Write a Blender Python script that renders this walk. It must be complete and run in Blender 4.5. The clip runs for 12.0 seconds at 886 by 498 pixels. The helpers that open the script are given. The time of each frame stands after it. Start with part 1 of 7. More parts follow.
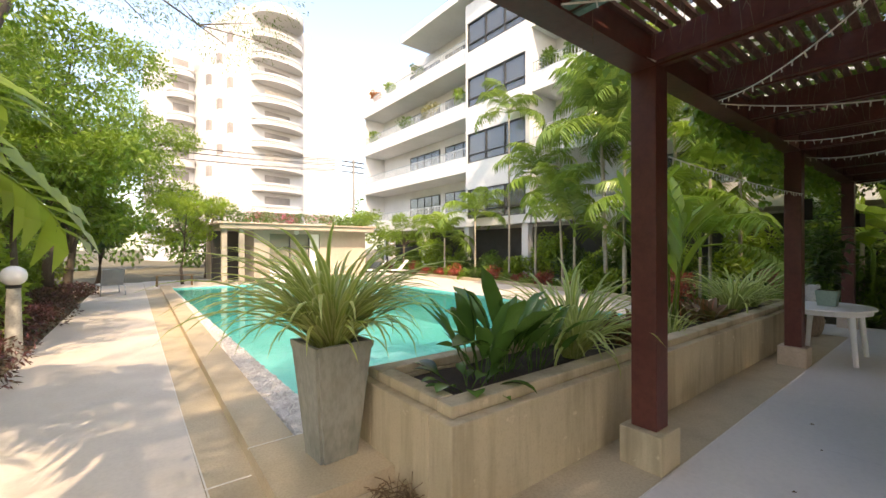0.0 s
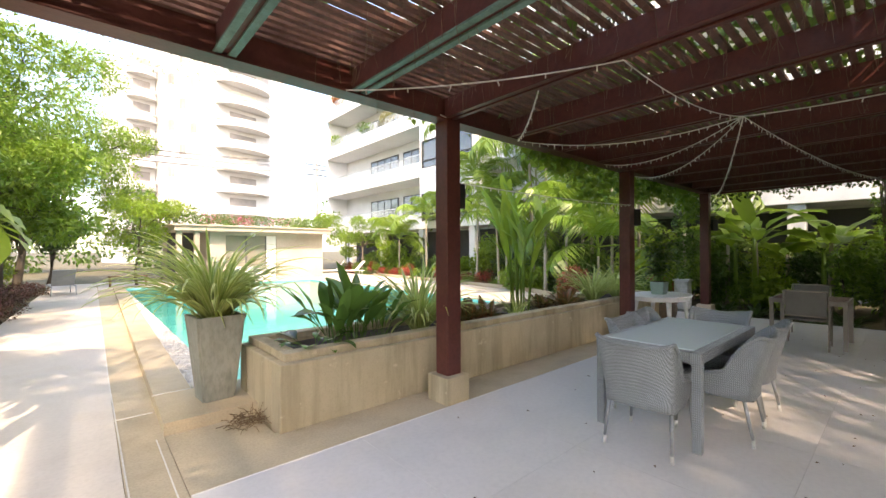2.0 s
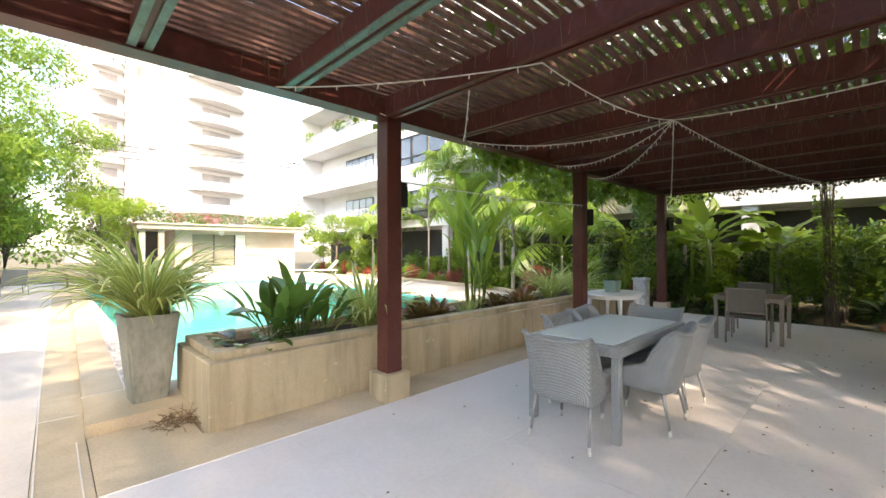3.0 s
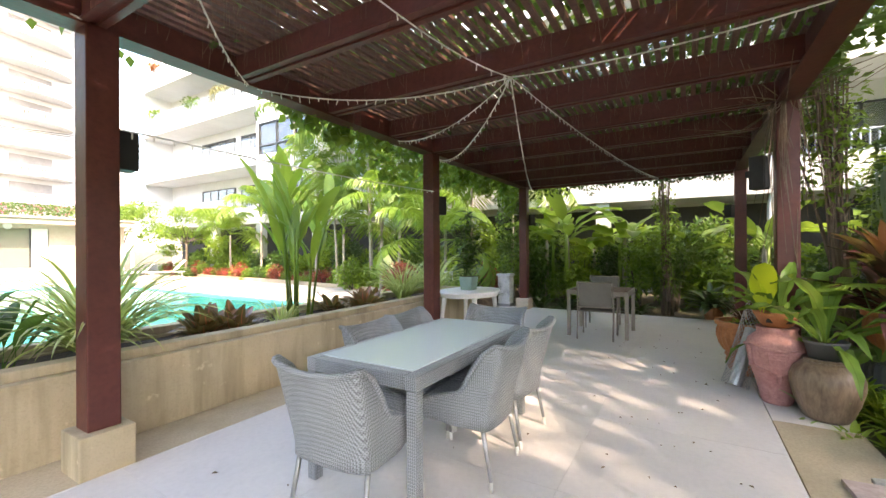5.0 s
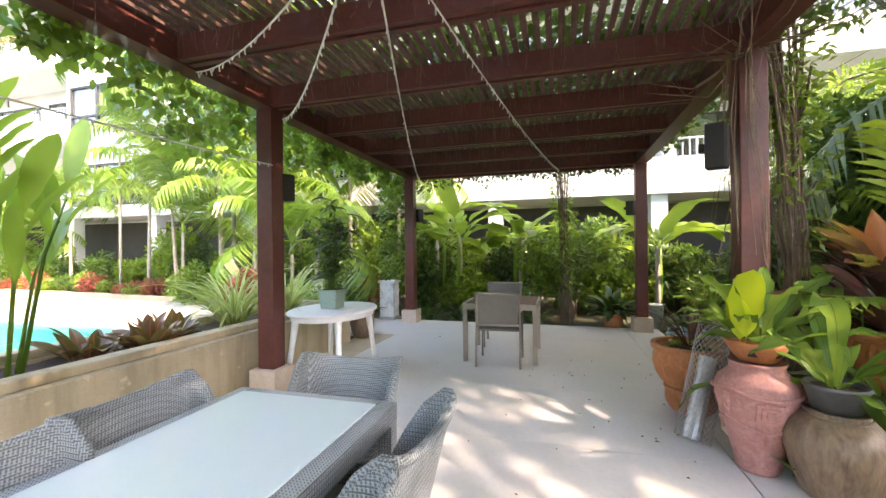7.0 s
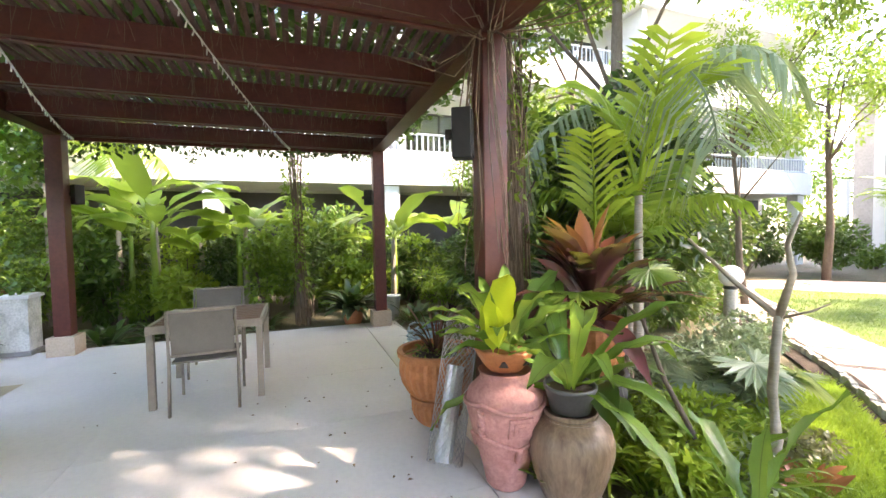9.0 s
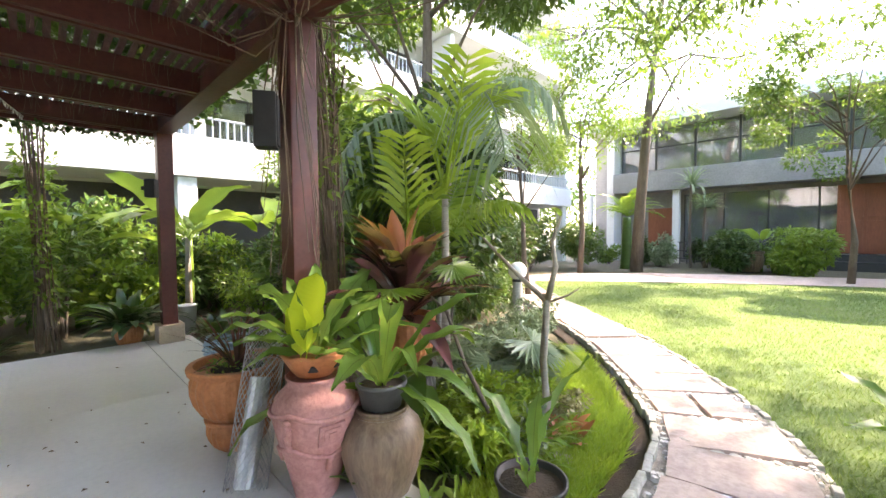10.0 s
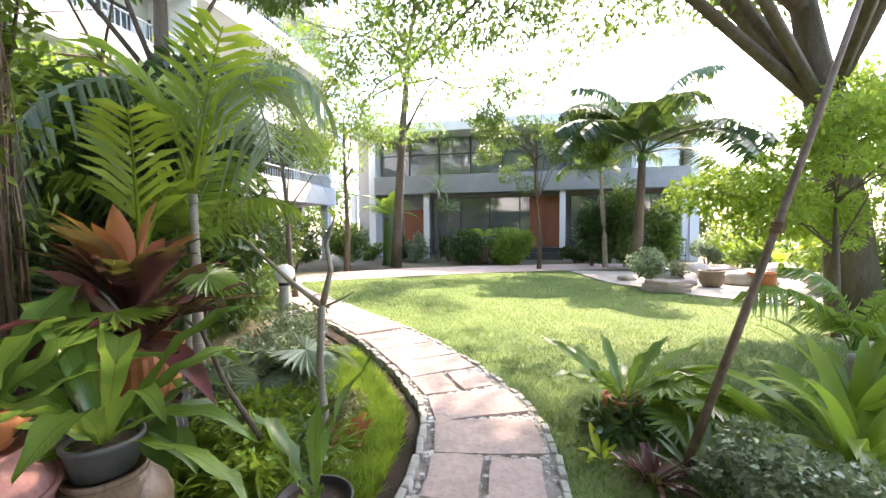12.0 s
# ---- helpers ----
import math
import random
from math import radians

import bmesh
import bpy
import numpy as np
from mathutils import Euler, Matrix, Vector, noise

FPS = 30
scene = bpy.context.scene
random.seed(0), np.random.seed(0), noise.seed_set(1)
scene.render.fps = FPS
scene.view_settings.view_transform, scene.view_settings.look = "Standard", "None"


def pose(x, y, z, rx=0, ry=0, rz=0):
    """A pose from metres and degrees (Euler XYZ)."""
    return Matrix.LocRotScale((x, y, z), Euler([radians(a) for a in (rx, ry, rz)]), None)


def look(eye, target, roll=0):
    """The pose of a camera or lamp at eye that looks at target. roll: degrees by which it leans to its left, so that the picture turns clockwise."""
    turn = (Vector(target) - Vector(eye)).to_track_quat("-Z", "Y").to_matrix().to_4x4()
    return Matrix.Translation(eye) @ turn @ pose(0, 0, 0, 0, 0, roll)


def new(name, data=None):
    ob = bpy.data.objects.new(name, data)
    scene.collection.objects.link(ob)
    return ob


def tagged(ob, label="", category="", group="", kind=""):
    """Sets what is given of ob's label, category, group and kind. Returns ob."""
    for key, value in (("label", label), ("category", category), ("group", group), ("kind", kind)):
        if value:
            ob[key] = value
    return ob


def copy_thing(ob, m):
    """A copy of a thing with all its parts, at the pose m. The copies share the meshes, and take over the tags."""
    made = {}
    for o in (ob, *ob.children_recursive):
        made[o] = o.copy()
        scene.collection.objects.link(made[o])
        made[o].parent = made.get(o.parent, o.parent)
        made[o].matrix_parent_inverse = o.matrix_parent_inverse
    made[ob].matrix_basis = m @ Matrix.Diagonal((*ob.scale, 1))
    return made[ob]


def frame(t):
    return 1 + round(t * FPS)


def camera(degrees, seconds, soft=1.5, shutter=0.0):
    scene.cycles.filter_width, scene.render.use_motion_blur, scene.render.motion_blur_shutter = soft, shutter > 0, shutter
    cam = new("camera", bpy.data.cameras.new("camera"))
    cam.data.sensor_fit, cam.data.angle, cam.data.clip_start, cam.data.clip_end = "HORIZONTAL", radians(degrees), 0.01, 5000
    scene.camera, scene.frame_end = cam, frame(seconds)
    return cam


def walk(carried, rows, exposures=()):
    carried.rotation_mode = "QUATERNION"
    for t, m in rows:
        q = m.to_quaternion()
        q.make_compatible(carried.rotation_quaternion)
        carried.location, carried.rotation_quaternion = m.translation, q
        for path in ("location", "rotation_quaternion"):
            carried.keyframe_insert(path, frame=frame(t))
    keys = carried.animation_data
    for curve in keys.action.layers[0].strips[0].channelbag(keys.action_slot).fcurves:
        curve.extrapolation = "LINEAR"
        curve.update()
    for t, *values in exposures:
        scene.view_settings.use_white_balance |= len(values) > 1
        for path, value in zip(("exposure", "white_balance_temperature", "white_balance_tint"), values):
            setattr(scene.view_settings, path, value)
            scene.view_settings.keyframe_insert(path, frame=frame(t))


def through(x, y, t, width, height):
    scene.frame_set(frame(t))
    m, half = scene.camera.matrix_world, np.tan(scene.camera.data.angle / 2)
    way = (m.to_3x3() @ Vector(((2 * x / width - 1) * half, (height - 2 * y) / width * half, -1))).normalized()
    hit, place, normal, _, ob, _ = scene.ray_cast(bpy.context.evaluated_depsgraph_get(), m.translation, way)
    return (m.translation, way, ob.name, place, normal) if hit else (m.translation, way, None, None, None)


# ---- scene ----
cam = camera(94.8, 12.0)
PATH = [
    (0, (0.117, 0.308, 1.541), (1.345, 1.886, 1.541), -0.1),
    (0.5, (0.092, -0.125, 1.535), (1.335, 1.442, 1.538), -0.2),
    (1, (0.19, -0.608, 1.537), (1.455, 0.941, 1.541), -0.4),
    (1.5, (0.225, -1.046, 1.524), (1.516, 0.481, 1.53), -0.2),
    (2, (0.313, -1.378, 1.514), (1.634, 0.123, 1.521), -0.2),
    (2.5, (0.431, -1.53, 1.51), (1.783, -0.055, 1.516), -0.2),
    (3, (0.593, -1.678, 1.496), (1.983, -0.24, 1.502), -0.1),
    (3.2, (0.673, -1.725, 1.491), (2.081, -0.305, 1.495), -0.1),
    (4.8, (1.78, -1.635, 1.41), (3.462, -0.552, 1.41), 0.0),
    (5, (1.985, -1.575, 1.402), (3.701, -0.548, 1.402), -0.3),
    (5.5, (2.487, -1.337, 1.373), (4.287, -0.466, 1.376), -0.6),
    (6, (2.887, -1.187, 1.376), (4.738, -0.43, 1.384), -0.7),
    (6.5, (3.312, -1.084, 1.414), (5.201, -0.425, 1.404), -0.7),
    (6.7, (3.46, -1.06, 1.402), (5.362, -0.44, 1.399), -0.6),
    (8.3, (4.432, -1.138, 1.451), (6.429, -1.251, 1.406), -1.3),
    (8.5, (4.493, -1.147, 1.458), (6.475, -1.408, 1.404), -1.3),
    (9, (4.584, -1.13, 1.489), (6.463, -1.81, 1.41), -1.0),
    (9.5, (4.592, -1.129, 1.473), (6.292, -2.179, 1.398), -0.6),
    (10, (4.59, -1.21, 1.462), (6.016, -2.61, 1.382), -0.4),
    (10.5, (4.59, -1.241, 1.484), (5.735, -2.878, 1.396), -0.6),
    (11, (4.61, -1.257, 1.487), (5.469, -3.061, 1.397), -0.5),
    (11.5, (4.641, -1.251, 1.488), (5.273, -3.146, 1.397), -0.5),
    (12, (4.689, -1.255, 1.486), (5.148, -3.199, 1.391), -0.4),
]
walk(cam, [(t, look(eye, target, roll)) for t, eye, target, roll in PATH],
     exposures=[(0.0, 2.05, 8400, 19), (1.5, 2.45, 8100, 19), (3.2, 2.95, 7800, 18), (5.0, 3.4, 7700, 19), (6.7, 3.8, 7700, 21), (8.5, 4.3, 7600, 22), (9.5, 4.1, 7400, 21), (10.5, 3.75, 7150, 20), (12.0, 3.55, 7050, 20)])

# ---- daylight ----
SUN_WAY = Vector((-0.42, -1.0, 1.06)).normalized()
world = bpy.data.worlds.new("sky")
scene.world = world
world.use_nodes = True
wn = world.node_tree.nodes
sky = wn.new("ShaderNodeTexSky")
sky.sky_type = "NISHITA"
sky.sun_disc = False
sky.sun_elevation = math.asin(SUN_WAY.z)
sky.sun_rotation = math.atan2(SUN_WAY.x, SUN_WAY.y)
sky.air_density, sky.dust_density, sky.ozone_density = 1.0, 1.6, 1.2
wn["Background"].inputs[1].default_value = 0.15
world.node_tree.links.new(sky.outputs[0], wn["Background"].inputs[0])
sun = new("sun", bpy.data.lights.new("sun", "SUN"))
sun.data.energy, sun.data.angle, sun.data.color = 1.7, radians(0.9), (1.0, 0.88, 0.72)
sun.matrix_world = look(SUN_WAY * 60, (0, 0, 0))

# ---- building helpers ----
rng = random.Random(7)


def thing(name, loc, label, category, group="", kind="", rz=0.0):
    """An Empty at the base of a thing, which parents its parts."""
    ob = new(name)
    ob.empty_display_size = 0.1
    ob.matrix_basis = pose(*loc, 0, 0, rz)
    return tagged(ob, label, category, group, kind)


def link_mesh(name, me, material, parent=None, label="", smooth=False):
    if material is not None:
        me.materials.append(material)
    if smooth:
        me.polygons.foreach_set("use_smooth", [True] * len(me.polygons))
    ob = new(name, me)
    if parent is not None:
        ob.parent = parent
    if label:
        ob["label"] = label
    return ob


def part(name, bm, material, parent=None, label="", smooth=False):
    me = bpy.data.meshes.new(name)
    bm.to_mesh(me)
    bm.free()
    return link_mesh(name, me, material, parent, label, smooth)


def raw(name, verts, faces, material, parent=None, label="", smooth=False):
    me = bpy.data.meshes.new(name)
    me.from_pydata([tuple(v) for v in verts], [], [tuple(f) for f in faces])
    me.update()
    return link_mesh(name, me, material, parent, label, smooth)


def box(bm, x0, x1, y0, y1, z0, z1, bevel=0.0, m=None):
    """Adds a box, with its edges bevelled, to a bmesh."""
    r = bmesh.ops.create_cube(bm, size=1.0)
    vs = r["verts"]
    bmesh.ops.scale(bm, vec=(x1 - x0, y1 - y0, z1 - z0), verts=vs)
    bmesh.ops.translate(bm, vec=((x0 + x1) / 2, (y0 + y1) / 2, (z0 + z1) / 2), verts=vs)
    if m is not None:
        bmesh.ops.transform(bm, matrix=m, verts=vs)
    if bevel > 0:
        es = list({e for v in vs for e in v.link_edges})
        bmesh.ops.bevel(bm, geom=es, offset=bevel, segments=2, affect="EDGES", profile=0.6)
    return bm


def boxed(*dims, bevel=0.0, m=None):
    return box(bmesh.new(), *dims, bevel=bevel, m=m)


def lathe(profile, segs=24, flat=False):
    """A bmesh turned from (radius, height) pairs."""
    bm = bmesh.new()
    rings = []
    for r, z in profile:
        rings.append([bm.verts.new((r * math.cos(2 * math.pi * k / segs), r * math.sin(2 * math.pi * k / segs), z)) for k in range(segs)])
    for a, b in zip(rings, rings[1:]):
        for k in range(segs):
            bm.faces.new((a[k], a[(k + 1) % segs], b[(k + 1) % segs], b[k]))
    if profile[0][0] > 0.001:
        bm.faces.new(list(reversed(rings[0])))
    if profile[-1][0] > 0.001:
        bm.faces.new(rings[-1])
    bmesh.ops.remove_doubles(bm, verts=bm.verts, dist=1e-5)
    bmesh.ops.recalc_face_normals(bm, faces=bm.faces)
    return bm


def tube_data(points, radii, segs=6):
    """Vertices and faces of a tube along points."""
    pts = [Vector(p) for p in points]
    vs, fs = [], []
    n = len(pts)
    for i, p in enumerate(pts):
        d = (pts[min(i + 1, n - 1)] - pts[max(i - 1, 0)]).normalized()
        a = d.cross(Vector((0, 0, 1)))
        if a.length < 0.05:
            a = d.cross(Vector((1, 0, 0)))
        a.normalize()
        b = d.cross(a)
        r = radii[i] if isinstance(radii, (list, tuple)) else radii
        for k in range(segs):
            w = 2 * math.pi * k / segs
            vs.append(p + r * (math.cos(w) * a + math.sin(w) * b))
    for i in range(n - 1):
        for k in range(segs):
            fs.append((i * segs + k, i * segs + (k + 1) % segs, (i + 1) * segs + (k + 1) % segs, (i + 1) * segs + k))
    fs.append(tuple(reversed(range(segs))))
    fs.append(tuple(range((n - 1) * segs, n * segs)))
    return vs, fs


class Heap:
    """Gathers vertices and faces of many small pieces into one mesh."""

    def __init__(self):
        self.v, self.f = [], []

    def add(self, vs, fs):
        n = len(self.v)
        self.v.extend(vs)
        self.f.extend(tuple(i + n for i in f) for f in fs)

    def tube(self, points, radii, segs=6):
        self.add(*tube_data(points, radii, segs))

    def make(self, name, material, parent=None, label="", smooth=False):
        return raw(name, self.v, self.f, material, parent, label, smooth)


def arc(p0, p1, sag, n=10):
    """Points of a hanging line."""
    a, b = Vector(p0), Vector(p1)
    return [a.lerp(b, k / n) - Vector((0, 0, sag * 4 * (k / n) * (1 - k / n))) for k in range(n + 1)]

# ---- materials ----
class Shader:
    """Short spellings for a node material."""

    def __init__(self, name, rough=0.6, metal=0.0, spec=0.5):
        self.m = bpy.data.materials.new(name)
        self.m.use_nodes = True
        self.t = self.m.node_tree
        self.p = self.t.nodes["Principled BSDF"]
        self.p.inputs["Roughness"].default_value = rough
        self.p.inputs["Metallic"].default_value = metal
        self.p.inputs["Specular IOR Level"].default_value = spec

    def node(self, kind, **inputs):
        n = self.t.nodes.new(kind)
        for k, v in inputs.items():
            n.inputs[k.replace("_", " ")].default_value = v
        return n

    def link(self, a, b):
        self.t.links.new(a, b)

    def coords(self, obj=True):
        return self.t.nodes.new("ShaderNodeTexCoord").outputs["Object" if obj else "Generated"]

    def world_place(self):
        return self.t.nodes.new("ShaderNodeNewGeometry").outputs["Position"]

    def noise(self, scale, detail=4.0, rough=0.6, at=None, stretch=None):
        n = self.node("ShaderNodeTexNoise", Scale=scale, Detail=detail, Roughness=rough)
        src = at or self.world_place()
        if stretch:
            mp = self.t.nodes.new("ShaderNodeMapping")
            mp.inputs["Scale"].default_value = stretch
            self.link(src, mp.inputs["Vector"])
            src = mp.outputs[0]
        self.link(src, n.inputs["Vector"])
        return n.outputs["Fac"]

    def ramp(self, fac, *stops):
        n = self.t.nodes.new("ShaderNodeValToRGB")
        e = n.color_ramp.elements
        while len(e) < len(stops):
            e.new(0.5)
        for el, (pos, col) in zip(e, stops):
            el.position, el.color = pos, (*col, 1)
        self.link(fac, n.inputs[0])
        return n.outputs[0]

    def mix(self, a, b, fac, kind="MIX"):
        n = self.t.nodes.new("ShaderNodeMix")
        n.data_type, n.blend_type = "RGBA", kind
        for sock, v in ((n.inputs[0], fac), (n.inputs[6], a), (n.inputs[7], b)):
            if isinstance(v, (int, float)):
                sock.default_value = v
            elif isinstance(v, tuple):
                sock.default_value = (*v, 1)
            else:
                self.link(v, sock)
        return n.outputs[2]

    def colour(self, c):
        if isinstance(c, tuple):
            self.p.inputs["Base Color"].default_value = (*c, 1)
        else:
            self.link(c, self.p.inputs["Base Color"])
        return self

    def bump(self, height, strength=0.3, dist=0.01):
        n = self.node("ShaderNodeBump", Strength=strength, Distance=dist)
        self.link(height, n.inputs["Height"])
        self.link(n.outputs[0], self.p.inputs["Normal"])
        return self

    def rough(self, fac, lo, hi):
        n = self.t.nodes.new("ShaderNodeMapRange")
        n.inputs[3].default_value, n.inputs[4].default_value = lo, hi
        self.link(fac, n.inputs[0])
        self.link(n.outputs[0], self.p.inputs["Roughness"])
        return self


def mottled(name, a, b, scale, c=None, fine=40.0, rough=0.7, bump=0.3, dist=0.006, stretch=None, spec=0.4, metal=0.0, grain=0.25):
    """A surface of two or three tones at two scales, with relief."""
    s = Shader(name, rough, metal, spec)
    big, small = s.noise(scale, 5, 0.65, stretch=stretch), s.noise(fine, 3, 0.6, stretch=stretch)
    col = s.ramp(big, (0.3, a), (0.7, b)) if c is None else s.ramp(big, (0.25, a), (0.52, b), (0.78, c))
    dark = tuple(0.62 * v for v in a)
    col = s.mix(col, dark, s.ramp(small, (0.42, (0, 0, 0)), (0.8, (grain * 2,) * 3)))
    s.colour(col).bump(small, bump, dist).rough(big, max(0.03, rough - 0.1), min(1, rough + 0.1))
    return s.m


def leafy(name, dark, light, scale=1.5, gloss=0.35, through=0.3, stripe=None, veins=0.0):
    """A leaf: tone by plant and by leaf, veins along it, light passing through."""
    s = Shader(name, gloss, 0.0, 0.5)
    info = s.t.nodes.new("ShaderNodeObjectInfo").outputs["Random"]
    isle = s.t.nodes.new("ShaderNodeNewGeometry").outputs["Random Per Island"]
    add = s.t.nodes.new("ShaderNodeMath")
    add.operation = "ADD"
    s.link(info, add.inputs[0]), s.link(isle, add.inputs[1])
    half = s.t.nodes.new("ShaderNodeMath")
    half.operation = "FRACT"
    s.link(add.outputs[0], half.inputs[0])
    col = s.ramp(half.outputs[0], (0.0, dark), (1.0, light))
    patch = s.noise(scale, 3, 0.6)
    col = s.mix(col, tuple(min(1, 1.5 * v) for v in light), s.ramp(patch, (0.5, (0, 0, 0)), (0.75, (0.5,) * 3)))
    if stripe:
        uv = s.t.nodes.new("ShaderNodeUVMap").outputs[0]
        sep = s.t.nodes.new("ShaderNodeSeparateXYZ")
        s.link(uv, sep.inputs[0])
        col = s.mix(col, stripe[0], s.ramp(sep.outputs[0], *stripe[1]))
    s.colour(col)
    fine = s.noise(60, 2, 0.5)
    s.bump(fine, 0.15, 0.004)
    if veins:
        uv = s.t.nodes.new("ShaderNodeUVMap").outputs[0]
        sep = s.t.nodes.new("ShaderNodeSeparateXYZ")
        s.link(uv, sep.inputs[0])
        off = s.node("ShaderNodeMath")
        off.operation = "SUBTRACT"
        s.link(sep.outputs[0], off.inputs[0])
        off.inputs[1].default_value = 0.5
        bent = s.node("ShaderNodeMath")
        bent.operation = "ABSOLUTE"
        s.link(off.outputs[0], bent.inputs[0])
        run = s.node("ShaderNodeMath")
        run.operation = "MULTIPLY_ADD"
        s.link(bent.outputs[0], run.inputs[0])
        run.inputs[1].default_value = -0.16
        s.link(sep.outputs[1], run.inputs[2])
        rib = s.node("ShaderNodeMath")
        rib.operation = "MULTIPLY"
        s.link(run.outputs[0], rib.inputs[0])
        rib.inputs[1].default_value = veins * 6.283
        wave = s.node("ShaderNodeMath")
        wave.operation = "SINE"
        s.link(rib.outputs[0], wave.inputs[0])
        s.bump(wave.outputs[0], 0.16, 0.002)
    tr = s.node("ShaderNodeBsdfTranslucent")
    s.link(s.mix(col, (0.55, 0.75, 0.08), 0.25), tr.inputs["Color"])
    mx = s.t.nodes.new("ShaderNodeMixShader")
    mx.inputs[0].default_value = through
    s.link(s.p.outputs[0], mx.inputs[1]), s.link(tr.outputs[0], mx.inputs[2])
    s.link(mx.outputs[0], s.t.nodes["Material Output"].inputs["Surface"])
    return s.m


def clear(name, tint, rough=0.02, ior=1.33, ripple=0.0, cover=0.0, cover_col=(0.8, 0.8, 0.8)):
    """Glass or water: tinted transparency with mirror gloss by angle, and a share of plain cover."""
    s = Shader(name)
    tr = s.node("ShaderNodeBsdfTransparent", Color=(*tint, 1))
    gl = s.node("ShaderNodeBsdfGlossy", Roughness=rough)
    fr = s.node("ShaderNodeFresnel", IOR=ior)
    if ripple:
        n = s.noise(2.2, 3, 0.6)
        b = s.node("ShaderNodeBump", Strength=ripple, Distance=0.04)
        s.link(n, b.inputs["Height"])
        s.link(b.outputs[0], gl.inputs["Normal"]), s.link(b.outputs[0], fr.inputs["Normal"])
    base = tr.outputs[0]
    if cover:
        df = s.node("ShaderNodeBsdfDiffuse", Color=(*cover_col, 1))
        m0 = s.t.nodes.new("ShaderNodeMixShader")
        m0.inputs[0].default_value = cover
        s.link(base, m0.inputs[1]), s.link(df.outputs[0], m0.inputs[2])
        base = m0.outputs[0]
    mx = s.t.nodes.new("ShaderNodeMixShader")
    s.link(fr.outputs[0], mx.inputs[0]), s.link(base, mx.inputs[1]), s.link(gl.outputs[0], mx.inputs[2])
    s.link(mx.outputs[0], s.t.nodes["Material Output"].inputs["Surface"])
    return s.m


def woven(name, a, b, scale):
    """Flat woven strands."""
    s = Shader(name, 0.42, 0.0, 0.5)
    at = s.coords()
    hs = []
    mp = s.t.nodes.new("ShaderNodeMapping")
    mp.inputs["Rotation"].default_value = (0, 0, radians(45))
    s.link(at, mp.inputs["Vector"])
    at = mp.outputs[0]
    for way in ("X", "Z"):
        w = s.t.nodes.new("ShaderNodeTexWave")
        w.wave_type, w.bands_direction, w.wave_profile = "BANDS", way, "SIN"
        w.inputs["Scale"].default_value = scale
        w.inputs["Distortion"].default_value = 0.6
        s.link(at, w.inputs["Vector"])
        hs.append(w.outputs["Fac"])
    ck = s.node("ShaderNodeTexChecker", Scale=scale * 3.2)
    s.link(at, ck.inputs["Vector"])
    h = s.mix(hs[0], hs[1], ck.outputs["Fac"])
    s.colour(s.mix(s.ramp(h, (0.1, a), (0.75, b)), a, s.ramp(s.noise(6), (0.45, (0, 0, 0)), (0.8, (0.4,) * 3))))
    return s.bump(h, 0.7, 0.004).m


terrace_mat = mottled("terrace_tile", (0.56, 0.54, 0.52), (0.66, 0.63, 0.60), 0.7, (0.61, 0.57, 0.53), fine=25, rough=0.42, bump=0.06, grain=0.10)
sand_mat = mottled("sandy_paving", (0.36, 0.29, 0.19), (0.50, 0.42, 0.29), 1.2, (0.44, 0.35, 0.24), fine=60, rough=0.75, bump=0.2, grain=0.2)
walk_mat = mottled("walkway_stone", (0.50, 0.45, 0.38), (0.60, 0.55, 0.48), 0.8, (0.54, 0.47, 0.37), fine=30, rough=0.65, bump=0.1, grain=0.12)
joint_mat = mottled("joint_grout", (0.62, 0.60, 0.55), (0.74, 0.72, 0.66), 3, rough=0.85)
def stained_render(name, pale, mid, stain):
    """Sandy render with broad tone changes, runs of dirt down its face and small chips."""
    s = Shader(name, 0.85, 0.0, 0.3)
    broad, runs, grit, chips = s.noise(0.8, 5, 0.7), s.noise(3.5, 4, 0.7, stretch=(1, 1, 0.12)), s.noise(70, 3, 0.6), s.noise(9, 3, 0.5)
    col = s.ramp(broad, (0.3, mid), (0.65, pale))
    col = s.mix(col, stain, s.ramp(runs, (0.46, (0, 0, 0)), (0.74, (0.8,) * 3)))
    col = s.mix(col, tuple(0.6 * v for v in mid), s.ramp(grit, (0.5, (0, 0, 0)), (0.85, (0.4,) * 3)))
    col = s.mix(col, tuple(min(0.8, 1.25 * v) for v in pale), s.ramp(chips, (0.68, (0, 0, 0)), (0.74, (0.6,) * 3)))
    return s.colour(col).bump(grit, 0.35, 0.006).m


planter_mat = stained_render("weathered_render", (0.52, 0.44, 0.30), (0.43, 0.355, 0.235), (0.22, 0.185, 0.115))
sandstone_mat = mottled("sandstone_tile", (0.46, 0.36, 0.27), (0.56, 0.46, 0.36), 5, rough=0.75, bump=0.3)
timber_mat = mottled("red_brown_timber", (0.075, 0.022, 0.018), (0.12, 0.036, 0.028), 2.0, (0.09, 0.026, 0.022), fine=22, rough=0.42, bump=0.25, grain=0.25)
slat_mat = mottled("dusty_slat_timber", (0.09, 0.040, 0.032), (0.16, 0.085, 0.07), 2.5, (0.12, 0.05, 0.04), fine=30, rough=0.7, bump=0.3, grain=0.3)
faded_mat = mottled("faded_green_steel", (0.07, 0.13, 0.115), (0.17, 0.30, 0.265), 3, rough=0.5, bump=0.15)
soil_mat = mottled("dark_soil", (0.035, 0.026, 0.018), (0.075, 0.055, 0.038), 4, fine=70, rough=0.95, bump=0.9, dist=0.02)
pool_mat = mottled("pool_tile", (0.11, 0.50, 0.48), (0.15, 0.58, 0.56), 0.6, fine=12, rough=0.4, bump=0.05, grain=0.08)
